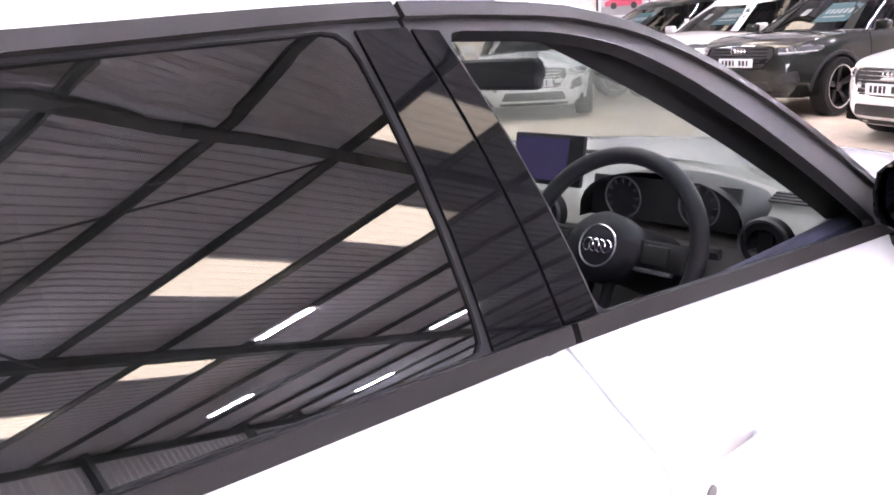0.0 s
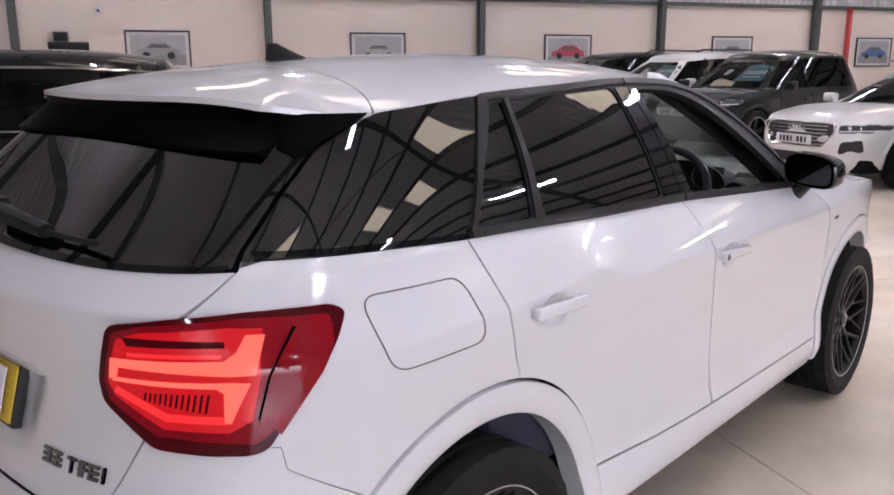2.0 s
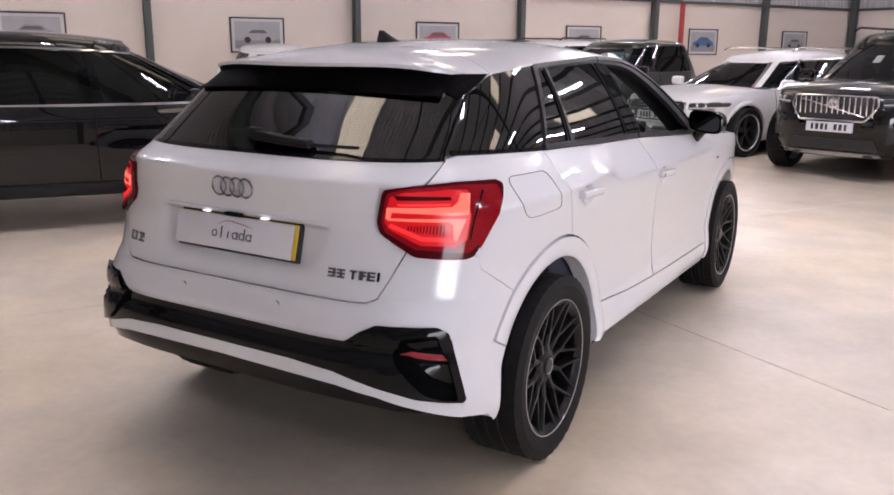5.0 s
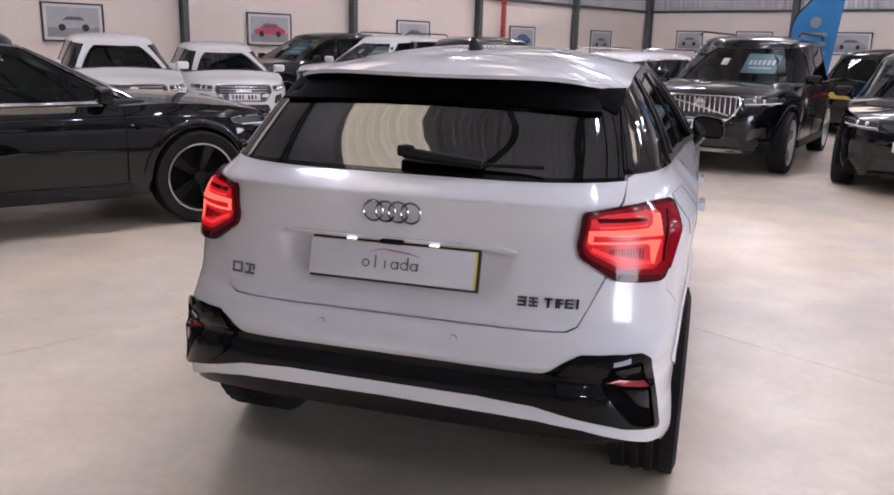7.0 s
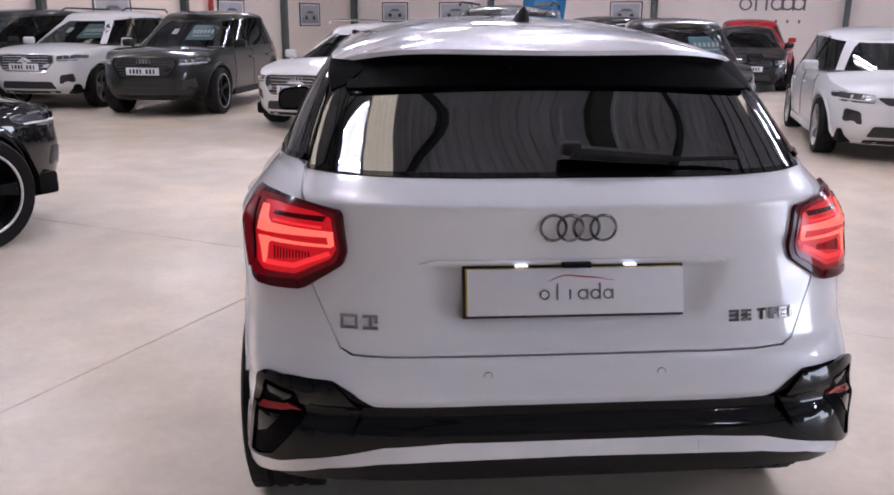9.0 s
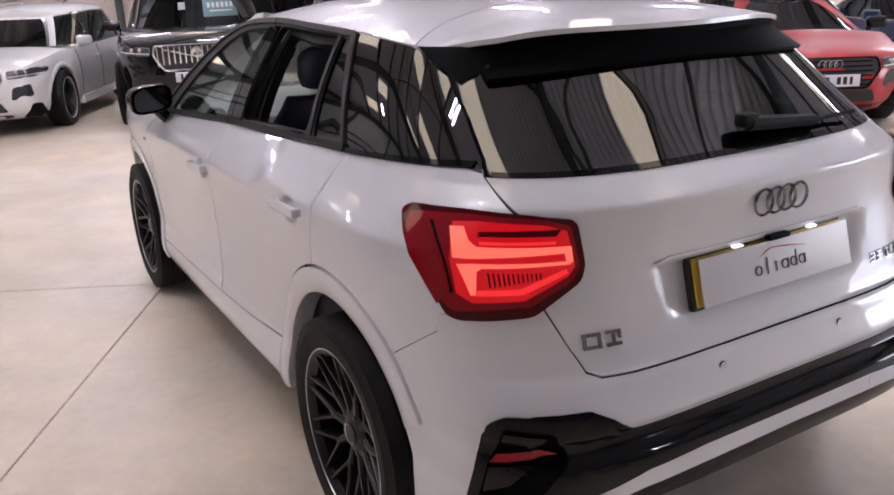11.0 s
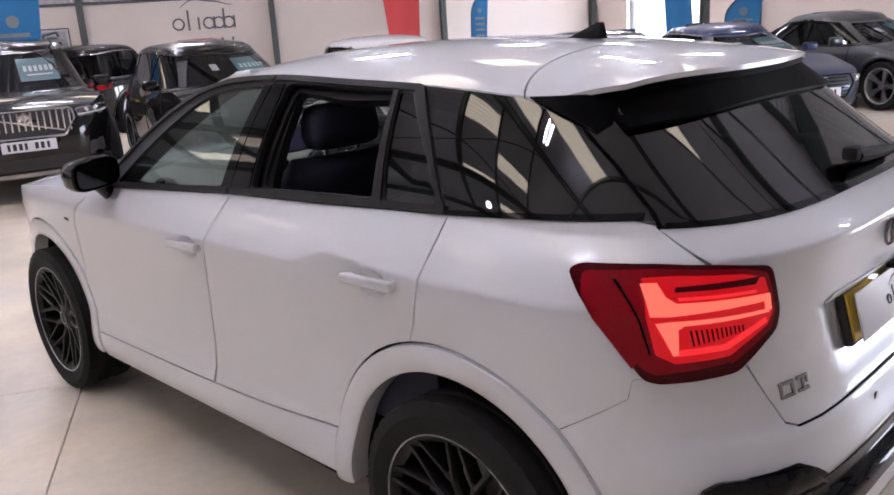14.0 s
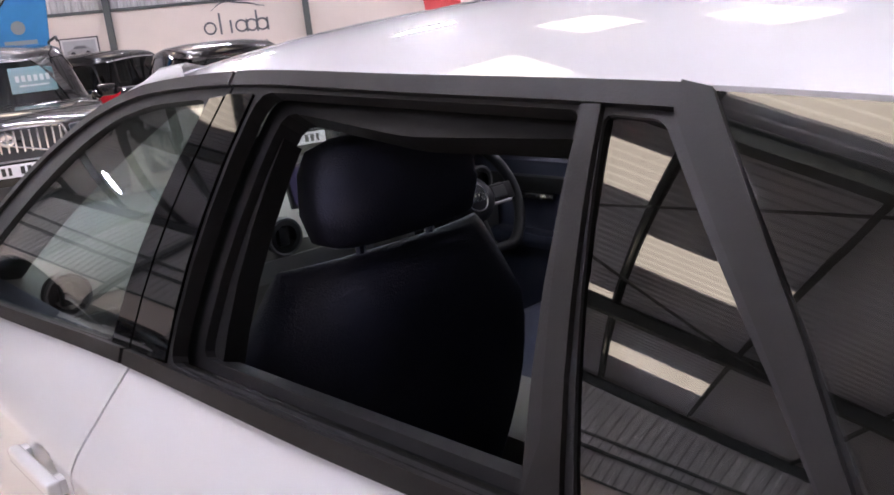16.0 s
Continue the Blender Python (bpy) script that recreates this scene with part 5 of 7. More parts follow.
patch("glass_seal", [R([(-0.636, 1.110), (0.636, 1.110), (0.634, 1.119), (0.3, 1.120), (-0.3, 1.120), (-0.634, 1.119)])], skin, GLOSS_BLACK, tailgate, out=0.003, thick=0.01, step=0.05)

# roof and spoiler
roof_c = curve([-0.36, -0.2, 0.0, 0.3, 0.7, 1.1, 1.3, 1.45], [1.390, 1.428, 1.452, 1.477, 1.490, 1.476, 1.450, 1.415])


def roof_x(y):
    z = edge_z(y)
    return skin(ts(y, z), z)[0]


def roof_pt(u, y):
    x = u * roof_x(max(y, -0.10)) if y > -0.10 else u * (roof_x(-0.10) - 0.10 * (-0.10 - y))
    ze = edge_z(y) if y > -0.10 else edge_z(-0.10) + 0.05 * (-0.10 - y)
    zc = roof_c(y)
    return (x, y, zc - (zc - ze) * abs(u) ** 2.7)


def roof_sheet(name, y0, y1, parent, mat, label="", nu=24, nv=20, thick=0.02):
    """Roof between two curves y0(u) and y1(u)."""
    us = [math.sin(math.pi / 2 * k / nu) for k in range(-nu, nu + 1)]
    top = [[Vector(roof_pt(u, y0(u) + (y1(u) - y0(u)) * j / nv)) for u in us] for j in range(nv + 1)]
    verts = [p for row in top for p in row] + [p - Vector((0, 0, thick)) for row in top for p in row]
    m, n = len(us), nv + 1
    k = m * n
    faces = [(j * m + i, j * m + i + 1, (j + 1) * m + i + 1, (j + 1) * m + i) for j in range(nv) for i in range(m - 1)]
    faces += [tuple(q + k for q in f[::-1]) for f in faces]
    loop = list(range(m)) + [j * m + m - 1 for j in range(1, n)] + [nv * m + i for i in range(m - 2, -1, -1)] + [j * m for j in range(nv - 1, 0, -1)]
    faces += [(loop[i], loop[(i + 1) % len(loop)], loop[(i + 1) % len(loop)] + k, loop[i] + k) for i in range(len(loop))]
    return raw(name, verts, faces, mat, parent, label, angle=40)


seam_y = lambda u: 0.055 - 0.085 * abs(u) ** 5
roof = roof_sheet("roof_panel", lambda u: seam_y(u) + 0.0025, lambda u: 1.43 - 0.17 * u * u, car, WHITE, nv=26)
tail_y = lambda u: -0.335 + 0.10 * (abs(u) / 0.87) ** 2.4 + 0.10 * max(0.0, (abs(u) - 0.87) / 0.13)
spoiler = roof_sheet("roof_spoiler", tail_y, lambda u: seam_y(u) - 0.0025, car, WHITE, thick=0.012)
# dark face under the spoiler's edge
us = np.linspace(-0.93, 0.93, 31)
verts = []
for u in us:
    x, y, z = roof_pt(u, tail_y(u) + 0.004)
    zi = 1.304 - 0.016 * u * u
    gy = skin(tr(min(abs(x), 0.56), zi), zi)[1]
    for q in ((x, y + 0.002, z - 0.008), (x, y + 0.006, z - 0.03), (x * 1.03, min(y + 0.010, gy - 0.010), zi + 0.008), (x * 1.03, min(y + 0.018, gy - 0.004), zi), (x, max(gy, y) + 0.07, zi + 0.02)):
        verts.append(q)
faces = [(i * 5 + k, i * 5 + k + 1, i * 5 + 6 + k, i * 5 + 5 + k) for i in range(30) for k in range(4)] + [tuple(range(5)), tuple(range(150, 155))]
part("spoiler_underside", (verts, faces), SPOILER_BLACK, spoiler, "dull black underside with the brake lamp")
part("brake_lamp", box(0, -0.323, 1.352, 0.24, 0.012, 0.008, 0.003), SMOKED_RED, spoiler, "dark red high brake lamp")
# shark fin aerial
verts, n = [], 5
for j, t in enumerate(np.linspace(0, 1, 8)):
    hgt = 0.046 * t ** 1.0
    y0, y1 = 0.325 - 0.145 * t ** 0.7, 0.140 + 0.012 * t
    w = 0.030 * (1 - t) ** 0.7 + 0.004
    for q in np.linspace(0, 2 * math.pi, 13)[:-1]:
        verts.append((w * math.sin(q) * 0.8, (y0 + y1) / 2 + (y0 - y1) / 2 * math.cos(q), 1.468 + hgt))
faces = [(j * 12 + i, j * 12 + (i + 1) % 12, (j + 1) * 12 + (i + 1) % 12, (j + 1) * 12 + i) for j in range(7) for i in range(12)] + [tuple(range(84, 96))]
part("roof_aerial", (verts, faces), RUBBER, car, "black shark fin aerial")
# rear wiper
wip = part("rear_wiper", join(tube([(0.0, -0.560, 1.168), (0.10, -0.563, 1.160), (0.24, -0.560, 1.150)], [0.022, 0.022, 0.018], 8, flat=0.8), tube([(0.20, -0.563, 1.148), (0.42, -0.548, 1.150)], 0.006, 6), box(0.0, -0.556, 1.175, 0.05, 0.04, 0.035, 0.012)), RUBBER, car, "black rear wiper parked flat")

# windscreen, front pillars, bonnet
def screen_pt(u, v):
    head, foot = Vector((0.535 * u, 1.425 - 0.17 * u * u, 1.418 - 0.022 * u * u)), Vector((0.70 * u, 2.20 - 0.27 * u * u, 1.02))
    p = head.lerp(foot, v)
    return p + Vector((0, 0.03, 0.03)) * (4 * v * (1 - v)) * 0.5


verts = [tuple(screen_pt(u, v)) for v in np.linspace(0, 1, 9) for u in np.linspace(-1, 1, 15)]
wsv = verts + [(x, y - 0.003, z - 0.003) for x, y, z in verts]
wsf = [(j * 15 + i, j * 15 + i + 1, j * 15 + 16 + i, j * 15 + 15 + i) for j in range(8) for i in range(14)]
part("windscreen", (wsv, wsf + [tuple(q + 135 for q in f[::-1]) for f in wsf]), CLEAR, car, "clear windscreen")
for sgn in (1, -1):
    verts = []
    ys = np.linspace(1.16, 1.97, 20)
    for i, y in enumerate(ys):
        z = edge_z(y)
        x = skin(ts(min(y, 1.95), z), z)[0]
        v = max(0.0, (y - 1.25) / 0.70)
        ins = screen_pt(0.97, min(v, 1.0))
        a = Vector((x, y, z - 0.001))
        if y < 1.27:
            b = Vector(roof_pt(0.93, y)) + Vector((0, 0, 0.002))
        else:
            b = Vector((ins.x, ins.y, ins.z + 0.004))
        midp = (a + b) / 2 + Vector((0.012, 0.006, 0.016))
        for p in (a, a.lerp(midp, 0.6) + Vector((0.005, 0, 0.004)), midp, b.lerp(midp, 0.3), b):
            verts.append((sgn * p.x, p.y, p.z))
    faces = [(i * 5 + k, i * 5 + k + 1, i * 5 + 6 + k, i * 5 + 5 + k) for i in range(19) for k in range(4)]
    part("windscreen_pillar", (verts, faces), WHITE, car, angle=60)
    part("pillar_lining", ([(x - sgn * 0.014, y - 0.016, z - 0.018) for x, y, z in verts], faces), PLASTIC, car, angle=60)
verts, nu = [], 17
for y in np.linspace(2.02, 3.36, 16):
    xe = skin(ts(min(y, 3.3), 0.9), 0.9)[0] * 0.985
    w = min(xe, skin(ts(min(y, 3.3), belt(y)), belt(y))[0])
    for u in np.linspace(-1, 1, nu):
        verts.append((u * w, y + 0.17 * (1 - u * u) * (1 if y < 2.3 else 0.4), belt(y) - 0.004 + 0.045 * (1 - abs(u) ** 2.4)))
part("bonnet", (verts, [(j * nu + i, j * nu + i + 1, (j + 1) * nu + i + 1, (j + 1) * nu + i) for j in range(15) for i in range(nu - 1)]), WHITE, car)
part("scuttle", box(0, 2.10, 0.985, 1.32, 0.16, 0.03, 0.01), PLASTIC, car)
for sgn in (1, -1):
    mir = (lambda l: l) if sgn > 0 else flip
    tn = T0 + YF - YC + 0.9 * math.pi / 2 - 0.002
    ta, tb = ts(2.99, 0.85), ts(3.03, 0.5)
    patch("front_bumper", [mir([(ta, 0.86), (tn, 0.82), (tn, 0.30), (tb + 0.05, 0.30), (tb, 0.62), (ta, 0.68)])], skin, WHITE, car, step=0.07)
    patch("head_lamp", [mir([(ta + 0.02, 0.84), (ta + 0.55, 0.80), (ta + 0.50, 0.70), (ta + 0.12, 0.72)])], skin, HEADLAMP, car, out=0.006, thick=0.02, step=0.06)

# door handles, mirrors, side marks
MIRROR_X = 0.885
for sgn in (1, -1):
    for key, y, z in (("f", 1.213, 0.894), ("r", 0.262, 0.938)):
        x = shoulder(y, z)
        lean = pose(sgn * (x + 0.017), y, z, -2.5)
        bar = moved(box(0, 0, 0, 0.020, 0.196, 0.028, 0.0095, 4), lean)
        feet = [moved(box(-sgn * 0.010, q, 0.0, 0.026, 0.030, 0.024, 0.006, 2), lean) for q in (-0.080, 0.080)]
        part("door_handle", join(bar, *feet), WHITE, doors[sgn, key], angle=50)
        if key == "f" and sgn > 0:
            part("key_barrel", moved(lathe([(0.0, 0.001), (0.009, 0.001), (0.010, -0.003)], 16), Matrix.Translation((x + 0.028, y - 0.082, z + 0.002))), INK_GREY, doors[sgn, key])
    mirror = empty("door_mirror")
    mirror.parent = car
    shell = []
    n = 16
    for j, (dy, k) in enumerate(((-0.075, 0.90), (-0.07, 0.97), (-0.04, 1.0), (0.0, 0.98), (0.04, 0.86), (0.075, 0.60), (0.09, 0.25))):
        for i in range(n):
            a = 2 * math.pi * i / n
            c, s = math.cos(a), math.sin(a)
            rx, rz = 0.086 * k, 0.060 * k
            ex, ez = math.copysign(abs(c) ** 0.6, c), math.copysign(abs(s) ** 0.6, s)
            shell.append((sgn * (MIRROR_X + rx * ex + 0.01 * j / 6), 1.845 + dy + 0.02 * ex, 1.090 + rz * ez - 0.012 * ex))
    f = [(j * n + i, j * n + (i + 1) % n, (j + 1) * n + (i + 1) % n, (j + 1) * n + i) for j in range(6) for i in range(n)] + [tuple(range(6 * n, 7 * n))]
    part("mirror_shell", (shell, f), GLOSS_BLACK, mirror)
    gv = [(x * 1.0, 1.774, z) for x, y, z in [(sgn * (MIRROR_X + 0.072 * math.copysign(abs(math.cos(a)) ** 0.6, math.cos(a))), 0, 1.090 + 0.047 * math.copysign(abs(math.sin(a)) ** 0.6, math.sin(a)) - 0.012 * math.cos(a)) for a in np.linspace(0, 2 * math.pi, 25)[:-1]]]
    gv2 = [(x, y + 0.012, z) for x, y, z in gv]
    part("mirror_glass", (gv + gv2, [tuple(range(24))] + [(i, (i + 1) % 24, 24 + (i + 1) % 24, 24 + i) for i in range(24)]), MIRROR, mirror)
    part("mirror_arm", tube([(sgn * 0.765, 1.87, 0.962), (sgn * 0.815, 1.86, 0.995), (sgn * 0.850, 1.85, 1.040)], [0.020, 0.034, 0.036], 10, flat=0.8), GLOSS_BLACK, mirror)
    x = skin(ts(2.21, 0.855), 0.855)[0]
    patch("side_badge", [(lambda l: l if sgn > 0 else flip(l))(S([(2.235, 0.850), (2.275, 0.850), (2.275, 0.862), (2.235, 0.862)]))], skin, INK, car, out=0.002, thick=0.003, step=0.05)

# ---- cabin ----
cabin = car
part("cabin_floor", box(0, 1.0, 0.36, 1.5, 2.4, 0.08, 0.02), PLASTIC, cabin)
part("load_floor", box(0, -0.12, 0.78, 1.2, 0.62, 0.05, 0.01), PLASTIC, cabin)
for sgn in (1, -1):
    for y0, y1 in ((0.15, 1.02), (1.08, 1.95)):
        part("door_lining", box(sgn * 0.735, (y0 + y1) / 2, 0.76, 0.05, y1 - y0, 0.56, 0.03), LEATHER, cabin)
        part("arm_rest", box(sgn * 0.69, (y0 + y1) / 2, 0.80, 0.07, (y1 - y0) * 0.7, 0.05, 0.02), LEATHER, cabin)
        part("door_sill_top", box(sgn * (0.705 if y0 < 1 else 0.722), (y0 + y1) / 2, 1.040 if y0 < 1 else 0.968, 0.07, y1 - y0, 0.05, 0.015), PLASTIC, cabin)
        part("inner_handle", tube([(sgn * 0.70, (y0 + y1) / 2 + 0.05, 0.93), (sgn * 0.685, (y0 + y1) / 2 + 0.12, 0.935), (sgn * 0.70, (y0 + y1) / 2 + 0.2, 0.93)], 0.012, 8), CHROME, cabin)
part("headliner", [(v, f) for v, f in [([(0.9 * x, y, z - 0.035) for x, y, z in [roof_pt(u, yy) for yy in np.linspace(-0.05, 1.35, 10) for u in np.linspace(-1, 1, 11)]], [(j * 11 + i, j * 11 + i + 1, j * 11 + 12 + i, j * 11 + 11 + i) for j in range(9) for i in range(10)])]][0], HEADLINER, cabin)


def padded(w, d, h, r):
    """A cushion: a box with generously rounded edges."""
    return box(0, 0, 0, w, d, h, r, 4)


def front_seat(x, y):
    root = empty("front_seat", pose(x, y, 0))
    part("seat_base", moved(padded(0.50, 0.52, 0.17, 0.06), pose(0, 0.10, 0.58, 6)), LEATHER, root)
    rows = []
    for t in [*np.linspace(0, 0.84, 10), 0.90, 0.94, 0.97, 0.99, 1.0]:
        w = 0.262 + 0.04 * math.sin(math.pi * min(t * 1.1, 1)) - 0.075 * max(0, t - 0.72) / 0.28
        z = 0.60 + 0.580 * t
        yy = -0.12 - 0.155 * t - 0.02 * math.sin(math.pi * t)
        th = (0.085 - 0.03 * t) * math.sqrt(max(0.02, 1 - (max(0.0, t - 0.86) / 0.14) ** 2))
        rows.append((w, z, yy, th))
    verts, n = [], 24
    for w, z, yy, th in rows:
        for i in range(n):
            a = 2 * math.pi * i / n
            ex, ey = math.copysign(abs(math.cos(a)) ** 0.45, math.cos(a)), math.copysign(abs(math.sin(a)) ** 0.6, math.sin(a))
            verts.append((w * ex, yy + th * ey + 0.03 * abs(ex) ** 3, z))
    k = len(rows)
    faces = [(j * n + i, j * n + (i + 1) % n, (j + 1) * n + (i + 1) % n, (j + 1) * n + i) for j in range(k - 1) for i in range(n)] + [tuple((k - 1) * n + i for i in range(n)), tuple(range(n))[::-1]]
    part("backrest", (verts, faces), LEATHER, root, angle=60)
    for q in (-0.065, 0.065):
        part("headrest_post", tube([(q, -0.266, 1.12), (q, -0.274, 1.22)], 0.008, 8), CHROME, root)
    head = []
    hr = [(0.112, 1.200, 0.035), (0.136, 1.210, 0.052), (0.147, 1.25, 0.060), (0.143, 1.302, 0.058), (0.128, 1.332, 0.050), (0.094, 1.345, 0.030)]
    for w, z, th in hr:
        for i in range(n):
            a = 2 * math.pi * i / n
            ex, ey = math.copysign(abs(math.cos(a)) ** 0.55, math.cos(a)), math.copysign(abs(math.sin(a)) ** 0.7, math.sin(a))
            head.append((w * ex, -0.275 + th * ey, z))
    faces = [(j * n + i, j * n + (i + 1) % n, (j + 1) * n + (i + 1) % n, (j + 1) * n + i) for j in range(5) for i in range(n)] + [tuple(5 * n + i for i in range(n)), tuple(range(n))[::-1]]
    part("headrest", (head, faces), LEATHER, root, angle=60)
    return root


seat = front_seat(0.395, 1.20)
seat.parent = cabin
seat.matrix_basis = pose(0.395, 1.20, -0.03)
copy_thing(seat, pose(-0.395, 1.20, -0.03))
part("rear_seat_base", moved(padded(1.26, 0.5, 0.18, 0.06), pose(0, 0.42, 0.60)), LEATHER, cabin)
part("rear_seat_back", moved(padded(1.26, 0.16, 0.62, 0.06), pose(0, 0.17, 0.90, -14)), LEATHER, cabin)
for x in (-0.36, 0, 0.36):
    part("rear_headrest", moved(padded(0.25, 0.10, 0.15, 0.045), pose(x, 0.10, 1.225)), LEATHER, cabin)
# dashboard
prof = [(1.84, 0.62), (1.79, 0.80), (1.785, 0.92), (1.80, 0.958), (1.86, 0.990), (1.98, 1.030), (2.10, 1.048), (2.15, 1.045), (2.15, 0.62)]
n = len(prof)
verts = [(x, y + 0.03 * abs(x) ** 2, z) for x in np.linspace(-0.70, 0.70, 15) for y, z in prof]
dash = part("dashboard", (verts, [(j * n + i, j * n + (i + 1) % n, (j + 1) * n + (i + 1) % n, (j + 1) * n + i) for j in range(14) for i in range(n)] + [tuple(range(n)), tuple(14 * n + i for i in range(n))[::-1]]), DASH, cabin)
part("dash_inlay", box(-0.22, 1.782, 0.90, 0.80, 0.012, 0.055, 0.005), DASH_PALE, dash)
part("centre_screen", moved(box(0, 0, 0, 0.20, 0.014, 0.115, 0.006), pose(0.075, 1.845, 1.085, -12)), INK, dash)
part("screen_picture", moved(box(-0.015, -0.008, 0, 0.15, 0.003, 0.095), pose(0.075, 1.845, 1.085, -12)), SCREEN, dash, "lit navigation display")
hood_rows = []
for v in np.linspace(0, 1, 9):                       # a low dome that runs back into the dashboard
    for q in np.linspace(0, math.pi, 17):
        hood_rows.append((0.40 + (0.185 - 0.035 * v) * math.cos(q), 1.775 + 0.25 * v, 0.985 + (0.108 - 0.055 * v * v) * math.sin(q) ** 0.7))
part("instrument_hood", (hood_rows + [(x, y + 0.01, z - 0.006) for x, y, z in hood_rows], [(j * 17 + i, j * 17 + i + 1, j * 17 + 18 + i, j * 17 + 17 + i) for j in range(8) for i in range(16)]), PLASTIC, dash, "black instrument hood")
cluster = part("instrument_panel", moved(box(0, 0, 0, 0.33, 0.01, 0.085, 0.004), pose(0.40, 1.80, 1.032, -10)), INK, dash)
for q in (-0.085, 0.085):
    part("dial_ring", moved(lathe([(0.040, 0.0), (0.042, 0.003), (0.044, 0.0)], 32, True), pose(0.40 + q, 1.790, 1.034, 0, 0, -90)), DIAL, dash)
    for a in range(-120, 121, 30):
        c, s = math.sin(radians(a)), math.cos(radians(a))
        part("dial_mark", moved(box(0, 0, 0.034, 0.003, 0.002, 0.008), pose(0.40 + q, 1.790, 1.034) @ Matrix.Rotation(radians(a), 4, "Y")), DIAL, dash)
for x in (-0.617, -0.09, 0.115, 0.617):
    vent = part("air_vent", moved(lathe([(0.030, 0.03), (0.044, 0.028), (0.048, 0.0), (0.030, -0.01), (0.0, -0.01)], 32), pose(x, 1.800 + 0.03 * x * x, 0.980, 0, 0, -90)), PLASTIC, dash)
    part("vent_ring", moved(lathe([(0.042, 0.030), (0.047, 0.032), (0.050, 0.026), (0.046, 0.024)], 32, True), pose(x, 1.800 + 0.03 * x * x, 0.980, 0, 0, -90)), INK_GREY, dash)
    part("vent_knob", moved(box(0.012, 0, 0, 0.02, 0.03, 0.05, 0.006), pose(x, 1.800 + 0.03 * x * x, 0.980, 0, 0, -90)), PLASTIC, dash)
part("speaker_grille", moved(join(*[box(0, 0.012 * i, 0, 0.10, 0.006, 0.004) for i in range(4)]), pose(0.60, 1.94, 1.026, 16)), INK, dash)
part("centre_console", box(0, 1.30, 0.58, 0.24, 0.75, 0.22, 0.04), DASH, cabin)
part("gear_lever", join(tube([(0, 1.36, 0.68), (0, 1.35, 0.78)], 0.016, 10), box(0, 1.35, 0.80, 0.05, 0.07, 0.05, 0.02)), PLASTIC, cabin)
# steering wheel
wheel_m = pose(0.402, 1.615, 0.978, 0, 0, 0) @ Matrix.Rotation(radians(66), 4, "X")
ring = [(0.182 * math.cos(a), 0.178 * math.sin(a) if math.sin(a) > -0.8 else -0.150, 0) for a in np.linspace(0, 2 * math.pi, 49)[:-1]]
steer = empty("steering_wheel")
steer.parent = cabin
part("wheel_rim", moved(tube(ring, 0.0165, 12, closed=True), wheel_m), WHEEL_LEATHER, steer)
hubv = [(0.072 * math.cos(a) * (1 + 0.08 * math.cos(2 * a)), 0.066 * math.sin(a), zq) for zq in (-0.02, 0.02) for a in np.linspace(0, 2 * math.pi, 33)[:-1]] + [(0.05 * math.cos(a), 0.046 * math.sin(a), 0.034) for a in np.linspace(0, 2 * math.pi, 33)[:-1]]
hf = [(j * 32 + i, j * 32 + (i + 1) % 32, (j + 1) * 32 + (i + 1) % 32, (j + 1) * 32 + i) for j in range(2) for i in range(32)] + [tuple(64 + i for i in range(32))]
part("wheel_pad", moved((hubv, hf), wheel_m), WHEEL_LEATHER, steer, angle=60)
part("pad_badge", join(*[moved(lathe([(0.0095, 0.0), (0.0105, 0.002), (0.0125, 0.0)], 24, True), wheel_m @ pose(-0.0195 + 0.013 * i, 0, 0.035, 0, -90, 0)) for i in range(4)]), CHROME, steer, "chrome ring badge")
part("pad_ring", moved(lathe([(0.0365, 0.0), (0.038, 0.002), (0.040, 0.0)], 36, True), wheel_m @ pose(0, 0, 0.034, 0, -90, 0)), ALLOY, steer)
for q in (-1, 1):
    part("wheel_spoke", moved(box(q * 0.118, 0.002, 0.0, 0.10, 0.052, 0.022, 0.008), wheel_m), PLASTIC, steer)
    part("spoke_buttons", moved(box(q * 0.108, 0.002, 0.013, 0.052, 0.034, 0.008, 0.004), wheel_m), INK, steer)
    part("spoke_inlay", moved(box(q * 0.108, -0.027, 0.008, 0.075, 0.008, 0.012, 0.003), wheel_m), ALLOY, steer)
    part("column_stalk", moved(tube([(q * 0.05, 0.02, -0.05), (q * 0.19, 0.03, -0.055)], 0.010, 8), wheel_m), PLASTIC, steer)
part("lower_spoke", moved(join(box(-0.022, -0.105, 0.0, 0.018, 0.09, 0.018, 0.005), box(0.022, -0.105, 0.0, 0.018, 0.09, 0.018, 0.005)), wheel_m), PLASTIC, steer)
part("steering_column", moved(lathe([(0.055, 0.0), (0.065, 0.20)], 20), wheel_m @ Matrix.Rotation(math.pi / 2, 4, "Y") @ pose(0.0, 0, 0)), PLASTIC, steer)
inside = empty("inside_mirror")
inside.parent = cabin
part("mirror_case", moved(box(0, 0, 0, 0.23, 0.035, 0.065, 0.016, 3), pose(0.05, 1.70, 1.284, -8, 0, 12)), INK, inside)
part("mirror_stalk", tube([(0.04, 1.71, 1.29), (0.0, 1.76, 1.30), (0.0, 1.80, 1.275)], 0.010, 8), PLASTIC, inside)

